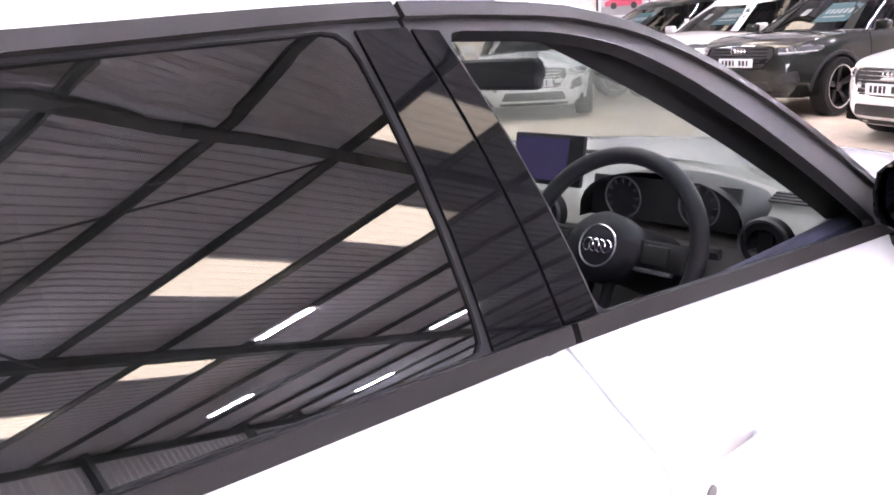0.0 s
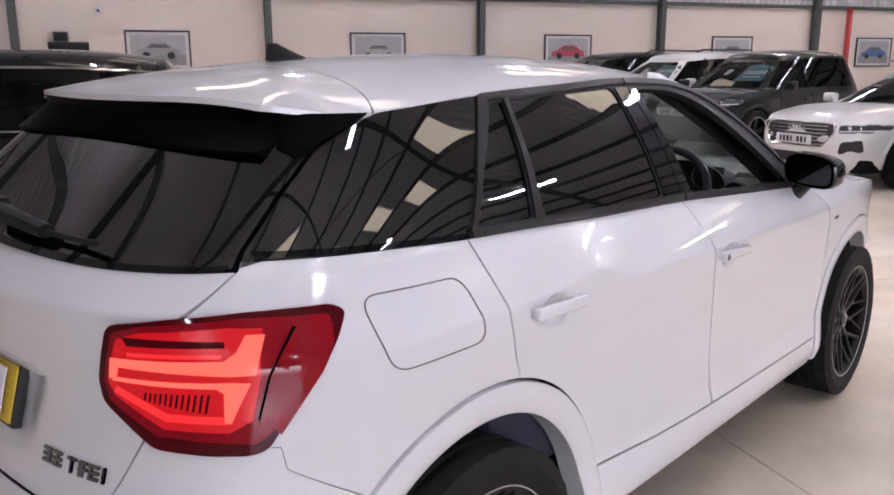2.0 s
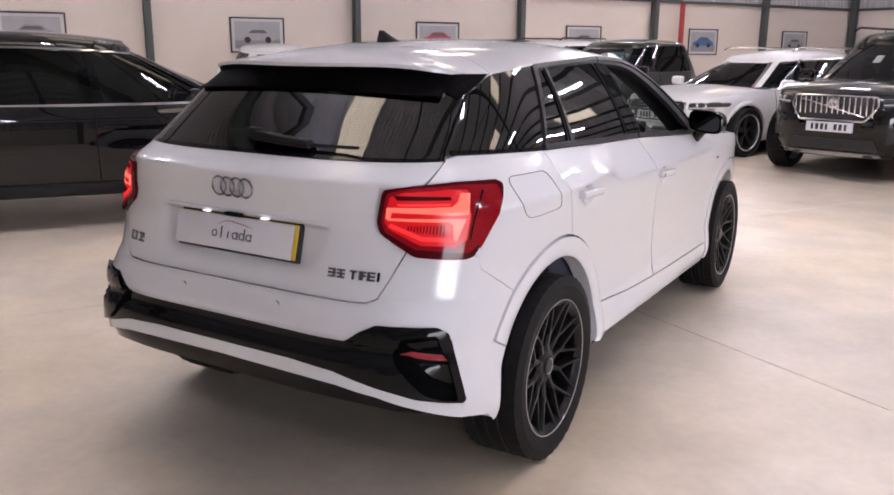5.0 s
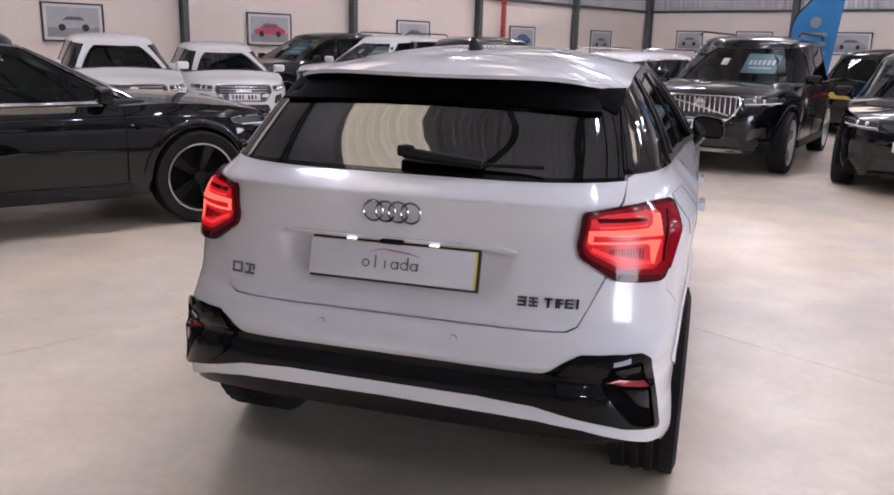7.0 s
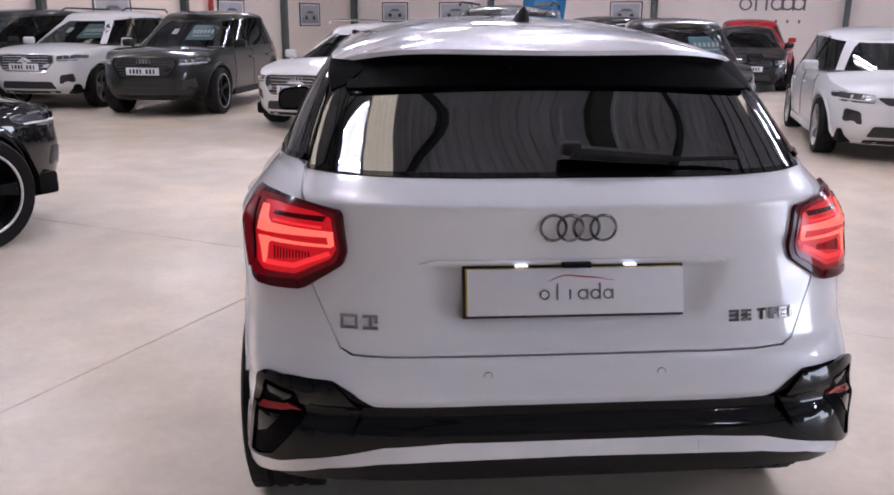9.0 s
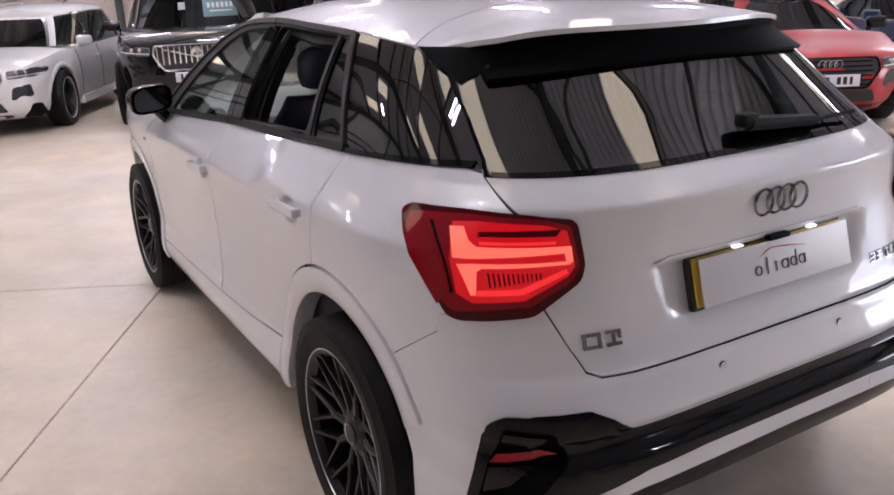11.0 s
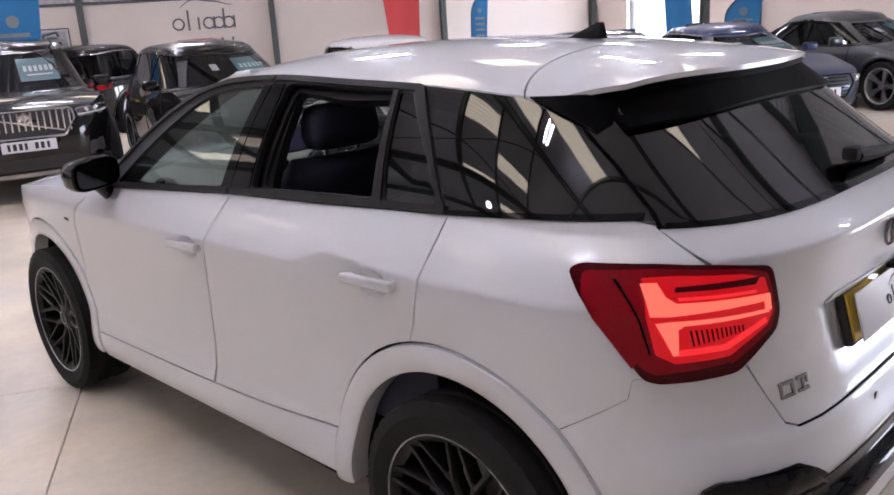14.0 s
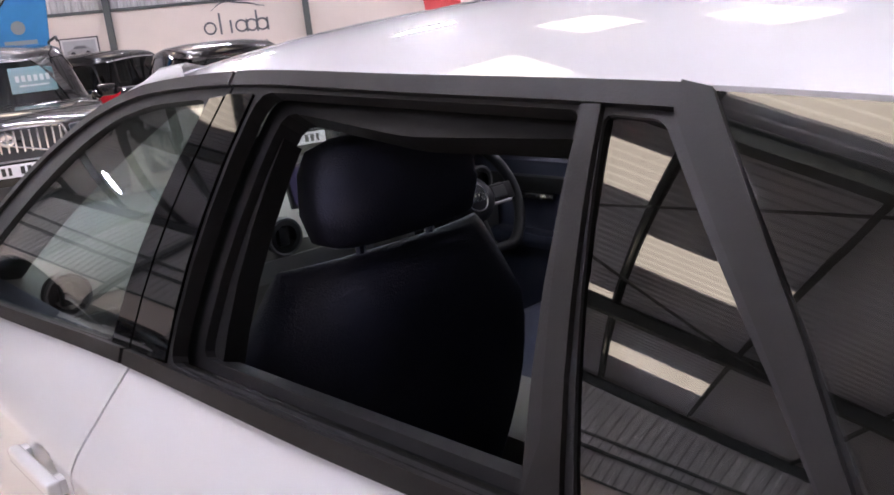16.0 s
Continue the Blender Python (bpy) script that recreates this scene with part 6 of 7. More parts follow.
# ---- the other parked cars ----
def parked_car(name, label, x, y, heading, length, width, height, paint, style="suv", nose=0.87, wheelbase=2.75, wheel_r=0.36, rim=ALLOY,
               grille="bars", badge="disc", sticker=True, plate=True, chrome=False, roof_paint=None, glass=DARK_PANE, rails=False):
    """A parked car. x, y: the middle of its front axle on the floor; heading: degrees, the way its nose points (0 = +x)."""
    root = empty(name, pose(x, y, 0, 0, 0, heading - 90))
    hw, tail = width / 2, length - nose - wheelbase
    yb, yf = -wheelbase - tail, nose
    mid = (yb + yf) / 2
    low = {"suv": 0.27, "estate": 0.20, "hatch": 0.20, "coupe": 0.18}[style]
    waist = {"suv": 0.62, "estate": 0.62, "hatch": 0.63, "coupe": 0.64}[style] * height
    hood = {"suv": 0.62, "estate": 0.60, "hatch": 0.60, "coupe": 0.58}[style] * height
    cowl = nose - {"suv": 1.36, "estate": 1.38, "hatch": 1.12, "coupe": 1.35}[style]
    top_line = curve([yb, yb + 0.25, yb + 0.9, cowl - 0.1, cowl + 0.25, yf - 0.55, yf - 0.20, yf - 0.06, yf], [waist + 0.02, waist + 0.03, waist + 0.02, waist - 0.01, waist - 0.0, hood - 0.03, hood - 0.10, hood - 0.18, hood - 0.26])
    wide = curve([low, low + 0.10, low + 0.25, 0.5 * waist + 0.15, waist - 0.12, waist - 0.04, waist + 0.1], [hw - 0.09, hw - 0.03, hw - 0.012, hw, hw - 0.015, hw - 0.04, hw - 0.10])
    fy = curve([low, low + 0.15, 0.5 * hood + 0.1, hood - 0.1, hood + 0.1], [yf - 0.12, yf - 0.02, yf, yf - 0.06, yf - 0.22])
    by = curve([low, low + 0.15, 0.6, waist, waist + 0.1], [yb + 0.12, yb + 0.01, yb, yb + 0.06, yb + 0.10])

    def plan(psi, a, b0, b1, n):
        s, c = math.sin(psi), -math.cos(psi)
        b = mid - b0 if c < 0 else b1 - mid
        r = ((abs(s) / a) ** n + (abs(c) / b) ** n) ** (-1 / n)
        return r * s, mid + r * c

    # directions spread evenly along the outline
    ref = [plan(p, hw, yb, yf, 4.0) for p in np.linspace(0, math.pi, 1500)]
    run = np.concatenate([[0], np.cumsum([math.hypot(b[0] - a[0], b[1] - a[1]) for a, b in zip(ref, ref[1:])])])
    dirs = np.interp(np.linspace(0, run[-1], 131), run, np.linspace(0, math.pi, 1500))

    def shell(psi, z):
        px, py = plan(abs(psi), wide(z), by(z), fy(z), 4.0)
        return (math.copysign(px, psi), py, z)

    levels = 19
    verts, faces = [], []
    for sgn in (1, -1):
        k = len(verts)
        for psi in dirs:
            tz = top_line(plan(psi, hw, yb, yf, 4.0)[1])
            for j in range(levels):
                z = low + (tz - low) * j / (levels - 1)
                px, py, _ = shell(psi, z)
                verts.append((sgn * px, py, z))
            for kk in (0.86, 0.6, 0.3, 0.0):
                px, py, _ = shell(psi, tz)
                verts.append((sgn * px * kk, py, tz + 0.05 * (1 - kk * kk)))
        m = levels + 4
        for i in range(130):
            for j in range(m - 1):
                v = verts[k + i * m + j]
                v2 = verts[k + (i + 1) * m + j + 1]
                cy, cz = (v[1] + v2[1]) / 2, (v[2] + v2[2]) / 2
                if j < levels - 1 and min(math.hypot(cy, cz - wheel_r), math.hypot(cy + wheelbase, cz - wheel_r)) < wheel_r + 0.045:
                    continue
                faces.append((k + i * m + j, k + (i + 1) * m + j, k + (i + 1) * m + j + 1, k + i * m + j + 1))
    part("body", (verts, faces), paint, root, angle=38)
    part("underbody", box(0, mid, low + 0.08, width - 0.34, length - 0.5, 0.16, 0.03), GAP, root)

    # cabin: glass shell, roof, pillars
    roof_z0, roof_z1 = height - 0.10, height
    b_lo, b_hi = waist - 0.0, roof_z0
    rear_lo = yb + {"suv": 0.10, "estate": 0.12, "hatch": 0.14, "coupe": 0.55}[style]
    rear_hi = yb + {"suv": 0.42, "estate": 0.55, "hatch": 0.50, "coupe": 1.45}[style]
    wind_lo, wind_hi = cowl + 0.22, cowl - {"suv": 0.72, "estate": 0.74, "hatch": 0.70, "coupe": 0.62}[style]
    w_lo, w_hi = hw - 0.075, hw - {"suv": 0.255, "estate": 0.28, "hatch": 0.275, "coupe": 0.30}[style]

    def cab(psi, v):
        """The cabin's surface, v from the waist 0 to the roof's edge 1."""
        nonlocal_mid = (rear_lo + wind_lo) / 2 * (1 - v) + (rear_hi + wind_hi) / 2 * v
        a = w_lo + (w_hi - w_lo) * v
        b0, b1 = rear_lo + (rear_hi - rear_lo) * v, wind_lo + (wind_hi - wind_lo) * v
        s, c = math.sin(abs(psi)), -math.cos(abs(psi))
        b = nonlocal_mid - b0 if c < 0 else b1 - nonlocal_mid
        r = ((abs(s) / a) ** 3.8 + (abs(c) / b) ** 3.8) ** (-1 / 3.8)
        drop = 0.075 * abs(r * c / b) ** 2.4
        return (math.copysign(r * s, psi), nonlocal_mid + r * c, b_lo + (b_hi - drop - b_lo) * v)

    cdirs = [dirs[i] for i in range(0, 131, 2)]
    verts, faces, roof_v, roof_f = [], [], [], []
    for sgn in (1, -1):
        k = len(verts)
        for psi in cdirs:
            for v in np.linspace(0, 1, 7):
                px, py, pz = cab(psi, v)
                verts.append((sgn * px, py, pz))
        faces += [(k + i * 7 + j, k + (i + 1) * 7 + j, k + (i + 1) * 7 + j + 1, k + i * 7 + j + 1) for i in range(len(cdirs) - 1) for j in range(6)]
        k = len(roof_v)
        for psi in cdirs:
            a, t = Vector(cab(psi, 0.93)), Vector(cab(psi, 1.0))
            cy = t.y
            out = Vector((t.x, (t.y - (rear_hi + wind_hi) / 2) * 0.3, 0)).normalized() * 0.008
            for q in (a + out, t + out, Vector((t.x * 0.96, cy * 1.0, t.z + 0.03)), Vector((t.x * 0.86, (cy - (rear_hi + wind_hi) / 2) * 0.97 + (rear_hi + wind_hi) / 2, t.z + 0.062)), Vector((t.x * 0.5, (cy - (rear_hi + wind_hi) / 2) * 0.95 + (rear_hi + wind_hi) / 2, t.z + 0.09)), Vector((0, (cy - (rear_hi + wind_hi) / 2) * 0.95 + (rear_hi + wind_hi) / 2, t.z + 0.10))):
                roof_v.append((sgn * q.x, q.y, q.z))
        roof_f += [(k + i * 6 + j, k + (i + 1) * 6 + j, k + (i + 1) * 6 + j + 1, k + i * 6 + j + 1) for i in range(len(cdirs) - 1) for j in range(5)]
    part("glazing", (verts, faces), glass, root, "dark car windows")
    part("roof", (roof_v, roof_f), roof_paint or paint, root, angle=50)

    def strip(nm, pts, mat, out=0.008, surf=cab, lab=""):
        """A band on a surface between two rows of (psi, v) points."""
        v = []
        for a, b in pts:
            for q in (a, b):
                p = Vector(surf(*q))
                e = 0.01
                n = (Vector(surf(q[0] + e, q[1])) - Vector(surf(q[0] - e, q[1]))).cross(Vector(surf(q[0], q[1] + e)) - Vector(surf(q[0], q[1] - e))).normalized()
                if n.dot(Vector((p.x, (p.y - mid) * 0.2, 0.1))) < 0:
                    n.negate()
                v += [p + n * out, p - n * 0.02]
        f = []
        m = len(pts)
        for i in range(m - 1):
            a = 4 * i
            f += [(a, a + 2, a + 6, a + 4), (a, a + 4, a + 5, a + 1), (a + 2, a + 3, a + 7, a + 6), (a + 1, a + 5, a + 7, a + 3)]
        f += [(0, 1, 3, 2), (4 * m - 4, 4 * m - 2, 4 * m - 1, 4 * m - 3)]
        return part(nm, (v, f), mat, root, lab, angle=40)

    def side_psi(yy, v=0.5):
        lo, hi = 0.02, math.pi - 0.02
        for _ in range(36):
            c = (lo + hi) / 2
            lo, hi = (c, hi) if cab(c, v)[1] < yy else (lo, c)
        return lo

    for sgn in (1, -1):
        for yl, yh, wl, wh, mat in ((wind_lo - 0.20, wind_hi - 0.05, 0.10, 0.07, paint), (cowl - 1.02, cowl - 1.08, 0.08, 0.06, GLOSS_BLACK), (rear_lo + 0.95, rear_hi + 0.62, 0.09, 0.08, GLOSS_BLACK), (rear_lo + 0.22, rear_hi + 0.12, 0.28, 0.22, paint)):
            pts = []
            for v in np.linspace(0.0, 0.97, 6):
                yy, w = yl + (yh - yl) * v, wl + (wh - wl) * v
                pts.append(((sgn * side_psi(yy - w / 2, v), v), (sgn * side_psi(yy + w / 2, v), v)))
            strip("pillar", pts, mat)
        wline = [((sgn * p, -0.005), (sgn * p, 0.035)) for p in np.linspace(side_psi(rear_lo + 0.35, 0), side_psi(wind_lo - 0.15, 0), 14)]
        strip("waist_trim", wline, CHROME if chrome else SATIN_BLACK, 0.010)
        if chrome:
            strip("window_trim", [((sgn * p, 0.90), (sgn * p, 0.935)) for p in np.linspace(side_psi(rear_hi + 0.1, 0.9), side_psi(wind_hi - 0.02, 0.9), 14)], CHROME, 0.012)
            strip("window_trim", [((sgn * side_psi(wind_lo - 0.15 + (wind_hi - wind_lo + 0.13) * v - 0.02, v), v), (sgn * side_psi(wind_lo - 0.15 + (wind_hi - wind_lo + 0.13) * v + 0.005, v), v)) for v in np.linspace(0.03, 0.92, 8)], CHROME, 0.014)
        # mirror
        mx, my = sgn * (hw + 0.06), cowl - 0.28
        part("door_mirror", join(moved(box(0, 0, 0, 0.20, 0.11, 0.125, 0.048, 4), pose(mx - sgn * 0.02, my, waist + 0.075)), tube([(sgn * (hw - 0.06), my + 0.03, waist + 0.01), (mx - sgn * 0.05, my, waist + 0.05)], 0.025, 8)), roof_paint or paint, root)
        if rails:
            part("roof_rail", tube([(sgn * (w_hi - 0.05), rear_hi + 0.15, height - 0.03), (sgn * (w_hi - 0.05), rear_hi + 0.25, height + 0.025), (sgn * (w_hi - 0.05), wind_hi - 0.3, height + 0.025), (sgn * (w_hi - 0.05), wind_hi - 0.15, height - 0.02)], 0.016, 8), CHROME if chrome else SATIN_BLACK, root)
        # doors: gap lines and handles, sill, arches
        for yy in (cowl - 0.12, cowl - 1.06, rear_lo + 0.95):
            pts = []
            for z in np.linspace(low + 0.12, waist - 0.02, 8):
                if min(math.hypot(yy, z - wheel_r), math.hypot(yy + wheelbase, z - wheel_r)) > wheel_r + 0.12:
                    pts.append((sgn * (shell_x(shell, yy, z) + 0.0015), yy, z))
            if len(pts) > 1:
                part("door_gap", tube(pts, 0.0045, 4), GAP, root)
        for yy in (cowl - 0.92, cowl - 1.90):
            xx = shell_x(shell, yy, waist - 0.17)
            part("door_handle", moved(box(0, 0, 0, 0.035, 0.20, 0.028, 0.012), pose(sgn * (xx + 0.012), yy, waist - 0.16)), paint, root)
        part("side_sill", box(sgn * (hw - 0.06), mid - 0.05, low + 0.045, 0.09, wheelbase - 2 * wheel_r - 0.14, 0.11, 0.03), PLASTIC if style == "suv" else paint, root)
        for cy in (0.0, -wheelbase):
            v, mm = [], 25
            for i in range(mm):
                a = radians(-14 + 208 * i / (mm - 1))
                for r, o in ((wheel_r + 0.035, -0.07), (wheel_r + 0.035, 0.006), (wheel_r + 0.055, 0.014), (wheel_r + 0.085, 0.012), (wheel_r + 0.098, -0.006)):
                    yy, z = cy + r * math.cos(a), max(wheel_r + r * math.sin(a), low)
                    xx = shell_x(shell, yy, z)
                    v.append((sgn * (xx + o), yy, z))
            part("wheel_arch", (v, [(i * 5 + j, i * 5 + j + 1, i * 5 + 6 + j, i * 5 + 5 + j) for i in range(mm - 1) for j in range(4)]), PLASTIC if style == "suv" and paint not in (WHITE_FAR, BLACK_PAINT) else paint, root, angle=50)
            lin = [(sgn * xx, cy + (wheel_r + 0.06) * math.cos(radians(a)), wheel_r + (wheel_r + 0.06) * math.sin(radians(a))) for a in range(-10, 191, 20) for xx in (hw - 0.06, hw - 0.36)]
            part("wheel_liner", (lin, [(2 * i, 2 * i + 1, 2 * i + 3, 2 * i + 2) for i in range(10)] + [tuple(range(1, 22, 2))]), GAP, root)
    # wheels
    first = None
    for px, py, turn in ((hw - 0.125, 0.0, 0), (hw - 0.125, -wheelbase, 0), (-hw + 0.125, 0.0, 180), (-hw + 0.125, -wheelbase, 180)):
        if first is None:
            first = empty("wheel")
            rr = wheel_r * 0.74
            part("tyre", lathe([(rr, -0.10), (rr + 0.03, -0.112), (wheel_r - 0.015, -0.112), (wheel_r, -0.09), (wheel_r, 0.09), (wheel_r - 0.015, 0.112), (rr + 0.03, 0.112), (rr, 0.10)], 40), RUBBER, first)
            part("rim", lathe([(rr, -0.10), (rr - 0.02, -0.09), (rr - 0.03, 0.02), (rr - 0.014, 0.09), (rr - 0.004, 0.108), (rr + 0.004, 0.10)], 40), rim, first)
            part("rim_lip", lathe([(rr - 0.004, 0.104), (rr + 0.002, 0.110), (rr - 0.008, 0.112), (rr - 0.014, 0.104)], 48, True), ALLOY, first)
            part("rim_back", lathe([(0.0, -0.02), (rr - 0.03, -0.02), (rr - 0.03, -0.01)], 32), GAP, first)
            part("hub", lathe([(0.0, 0.07), (0.05, 0.068), (0.06, 0.04), (0.06, -0.02)], 20), rim, first)
            for i in range(5):
                a = 2 * math.pi * i / 5
                for da in (-0.09, 0.09):
                    v = []
                    for r, w, xx, d in ((0.045, 0.016, 0.055, 0.02), (rr - 0.012, 0.022, 0.088, da)):
                        c = Vector((xx, r * math.cos(a + d), r * math.sin(a + d)))
                        s = Vector((0, -math.sin(a), math.cos(a)))
                        v += [c + s * w, c - s * w, c - s * w - Vector((0.03, 0, 0)), c + s * w - Vector((0.03, 0, 0))]
                    part("spoke", (v, [(0, 1, 5, 4), (1, 2, 6, 5), (2, 3, 7, 6), (3, 0, 4, 7)]), rim, first, smooth=True)
            first.parent = root
            first.matrix_basis = pose(px, py, wheel_r)
        else:
            copy_thing(first, pose(px, py, wheel_r, 20, 0, turn))

    # nose and tail details, laid on the shell
    def at_nose(u, z):
        """psi of the nose point at the sideways place u."""
        lo, hi = math.pi / 2, math.pi
        for _ in range(36):
            c = (lo + hi) / 2
            lo, hi = (c, hi) if shell(c, z)[0] > abs(u) else (lo, c)
        return math.copysign(lo, u) if u else math.pi

    def on_nose(u, z, out=0.0):
        p = shell(at_nose(abs(u) + 1e-4, z), z)
        return (math.copysign(p[0], u) if u else 0.0, p[1] + out, z)

    def on_tail(u, z, out=0.0):
        lo, hi = 0.0, math.pi / 2
        for _ in range(36):
            c = (lo + hi) / 2
            lo, hi = (lo, c) if shell(c, z)[0] > abs(u) else (c, hi)
        p = shell(lo, z)
        return (math.copysign(p[0], u), p[1] - out, z)

    def plate_on(nm, poly, mat, out=0.01, onto=on_nose, lab="", deep=0.03):
        n = len(poly)
        pts = []
        for i in range(n):
            a, b = poly[i], poly[(i + 1) % n]
            k = max(1, int(math.hypot(b[0] - a[0], b[1] - a[1]) / 0.08))
            pts += [(a[0] + (b[0] - a[0]) * j / k, a[1] + (b[1] - a[1]) * j / k) for j in range(k)]
        c = (sum(p[0] for p in pts) / len(pts), sum(p[1] for p in pts) / len(pts))
        rings = [[(c[0] + (p[0] - c[0]) * q, c[1] + (p[1] - c[1]) * q) for p in pts] for q in (1.0, 0.66, 0.33)]
        v = [onto(u, z, out) for rg in rings for u, z in rg] + [onto(*c, out)] + [onto(u, z, out - deep) for u, z in pts]
        m = len(pts)
        f = [(r * m + i, r * m + (i + 1) % m, (r + 1) * m + (i + 1) % m, (r + 1) * m + i) for r in range(2) for i in range(m)] + [(2 * m + i, 2 * m + (i + 1) % m, 3 * m) for i in range(m)]
        f += [(i, 3 * m + 1 + i, 3 * m + 1 + (i + 1) % m, (i + 1) % m) for i in range(m)]
        return part(nm, (v, f), mat, root, lab, angle=45)

    zg = hood - 0.22
    gw = hw * {"bars": 0.50, "vertical": 0.46, "slim": 0.42}[grille]
    g0, g1 = (zg - 0.17, zg + 0.10) if grille != "slim" else (zg - 0.02, zg + 0.06)
    shape = rounded([(-gw, g1), (-gw * 1.06, (g0 + g1) / 2 + 0.03), (-gw * 0.8, g0), (gw * 0.8, g0), (gw * 1.06, (g0 + g1) / 2 + 0.03), (gw, g1)], 0.03)
    plate_on("grille", shape, INK, 0.006, lab="dark grille")
    plate_on("grille_frame", shape, ALLOY if grille == "vertical" else GLOSS_BLACK, 0.002, deep=0.02) if grille != "vertical" else None
    if grille == "vertical":
        for i in range(15):
            u = -gw * 0.95 + gw * 1.9 * i / 14
            part("grille_bar", moved(box(0, 0, 0, 0.017, 0.02, g1 - g0 - 0.03, 0.005), pose(*on_nose(u, (g0 + g1) / 2 + 0.005, 0.012), -4)), CHROME, root)
        rim_pts = [on_nose(u, z, 0.012) for u, z in shape]
        part("grille_surround", tube(rim_pts, 0.013, 6, closed=True), CHROME, root)
        part("grille_slash", tube([on_nose(-gw * 0.8, g0 + 0.05, 0.024), on_nose(gw * 0.8, g1 - 0.04, 0.024)], 0.008, 6), CHROME, root)
    elif grille == "bars":
        for i in range(6):
            z = g0 + 0.03 + (g1 - g0 - 0.06) * i / 5
            part("grille_bar", tube([on_nose(u, z, 0.008) for u in np.linspace(-gw * 0.88, gw * 0.88, 7)], 0.007, 5), CHROME if paint is WHITE_FAR else GLOSS_BLACK, root)
        part("grille_surround", tube([on_nose(u, z, 0.008) for u, z in shape], 0.011, 6, closed=True), CHROME if paint is WHITE_FAR else GLOSS_BLACK, root)
    zb = zg + 0.02 if grille != "slim" else zg + 0.03
    if badge == "rings":
        part("nose_badge", join(*[moved(lathe([(0.030, 0.0), (0.034, 0.006), (0.040, 0.0)], 24, True), pose(-0.072 + 0.048 * i, on_nose(0.05, zb + 0.03, 0.022)[1], zb + 0.03, 0, 0, 90)) for i in range(4)]), CHROME, root, "chrome ring badge")
    else:
        part("nose_badge", moved(lathe([(0.0, 0.012), (0.040, 0.012), (0.046, 0.016), (0.062, 0.014), (0.064, 0.0)], 28), pose(0, on_nose(0.03, zb, 0.012)[1], zb, 0, 0, 90)), CHROME if badge == "disc" else ALLOY, root, "round chrome badge")
    zl = hood - 0.17
    for q in (-1, 1):
        lampo = rounded([(q * gw * 1.14, zl - 0.055), (q * gw * 1.12, zl + 0.035), (q * hw * 0.80, zl + 0.055), (q * hw * 0.89, zl + 0.045), (q * hw * 0.89, zl - 0.01), (q * hw * 0.80, zl - 0.05)], 0.02)
        plate_on("head_lamp", lampo, INK_GREY, 0.004, lab="dark headlamp housing")
        plate_on("lamp_lens", [(u * 0.985 + q * hw * 0.012, zl + (z - zl) * 0.7 + 0.004) for u, z in lampo], HEADLAMP, 0.009, lab="smoked headlamp lens")
        part("running_light", tube([on_nose(q * (gw * 1.16 + (hw * 0.87 - gw * 1.16) * k), zl - 0.030 + 0.012 * k, 0.012) for k in np.linspace(0, 1, 7)], 0.0065, 6), FITTING, root, "pale running light")
        for k in (0.35, 0.7):
            part("lamp_reflector", moved(lathe([(0.0, 0.006), (0.020, 0.008), (0.026, 0.0)], 16), pose(*on_nose(q * (gw * 1.16 + (hw * 0.80 - gw * 1.16) * k), zl + 0.006, 0.008), 0, 0, 90)), CHROME, root)
        plate_on("side_intake", rounded([(q * hw * 0.58, 0.36 + low * 0.3), (q * hw * 0.61, 0.50 + low * 0.3), (q * hw * 0.77, 0.53 + low * 0.3), (q * hw * 0.78, 0.39 + low * 0.3)], 0.03), INK, 0.005, deep=0.03)
        tl = rounded([(q * hw * 0.55, waist - 0.06), (q * hw * 0.55, waist - 0.19), (q * hw * 0.95, waist - 0.17), (q * hw * 0.95, waist - 0.04)], 0.03)
        plate_on("tail_lamp", tl, LAMP_RED, 0.008, on_tail, "red tail lamp")
    plate_on("lower_intake", rounded([(-hw * 0.52, low + 0.09), (-hw * 0.46, low + 0.21), (hw * 0.46, low + 0.21), (hw * 0.52, low + 0.09)], 0.03), INK, 0.012)
    plate_on("front_skirt", rounded([(-hw * 0.80, low + 0.01), (-hw * 0.78, low + 0.055), (hw * 0.78, low + 0.055), (hw * 0.80, low + 0.01)], 0.02), ALLOY if grille == "vertical" else PLASTIC, 0.012)
    if plate:
        zp = g0 + 0.005 if grille == "vertical" else (g0 + 0.075 if grille == "bars" else zg - 0.16)
        if grille == "vertical":
            zp = g0 - 0.075
        pm = pose(0, on_nose(0.26, zp, 0.0)[1] + 0.035, zp)
        part("number_plate", moved(box(0, 0, 0, 0.52, 0.012, 0.111, 0.004), pm), PLATE_WHITE, root)
        part("plate_holder", moved(box(0, -0.02, 0, 0.40, 0.04, 0.08), pm), INK, root)
        for i, u in enumerate((-0.19, -0.135, -0.08, -0.03, 0.07, 0.125, 0.18)):
            part("plate_bar", moved(box(-u, 0.008, 0, 0.034 if i % 3 else 0.026, 0.004, 0.068), pm), INK, root)
    rp = pose(0, on_tail(0.26, waist - 0.22)[1] - 0.012, waist - 0.24)
    part("rear_plate", moved(box(0, 0, 0, 0.52, 0.012, 0.111, 0.004), rp), PLATE_YELLOW, root)
    # seats and wheel seen through the glass
    for q in (-0.36, 0.36):
        part("front_seat", moved(join(box(0, 0, 0, 0.48, 0.16, 0.60, 0.06, 3), box(0, -0.05, 0.40, 0.26, 0.10, 0.17, 0.045, 3)), pose(q, cowl - 1.05, waist + 0.02, 12)), LEATHER, root)
    part("dashboard", box(0, cowl - 0.12, waist - 0.03, width - 0.35, 0.45, 0.12, 0.05), PLASTIC, root)
    wx = 0.36
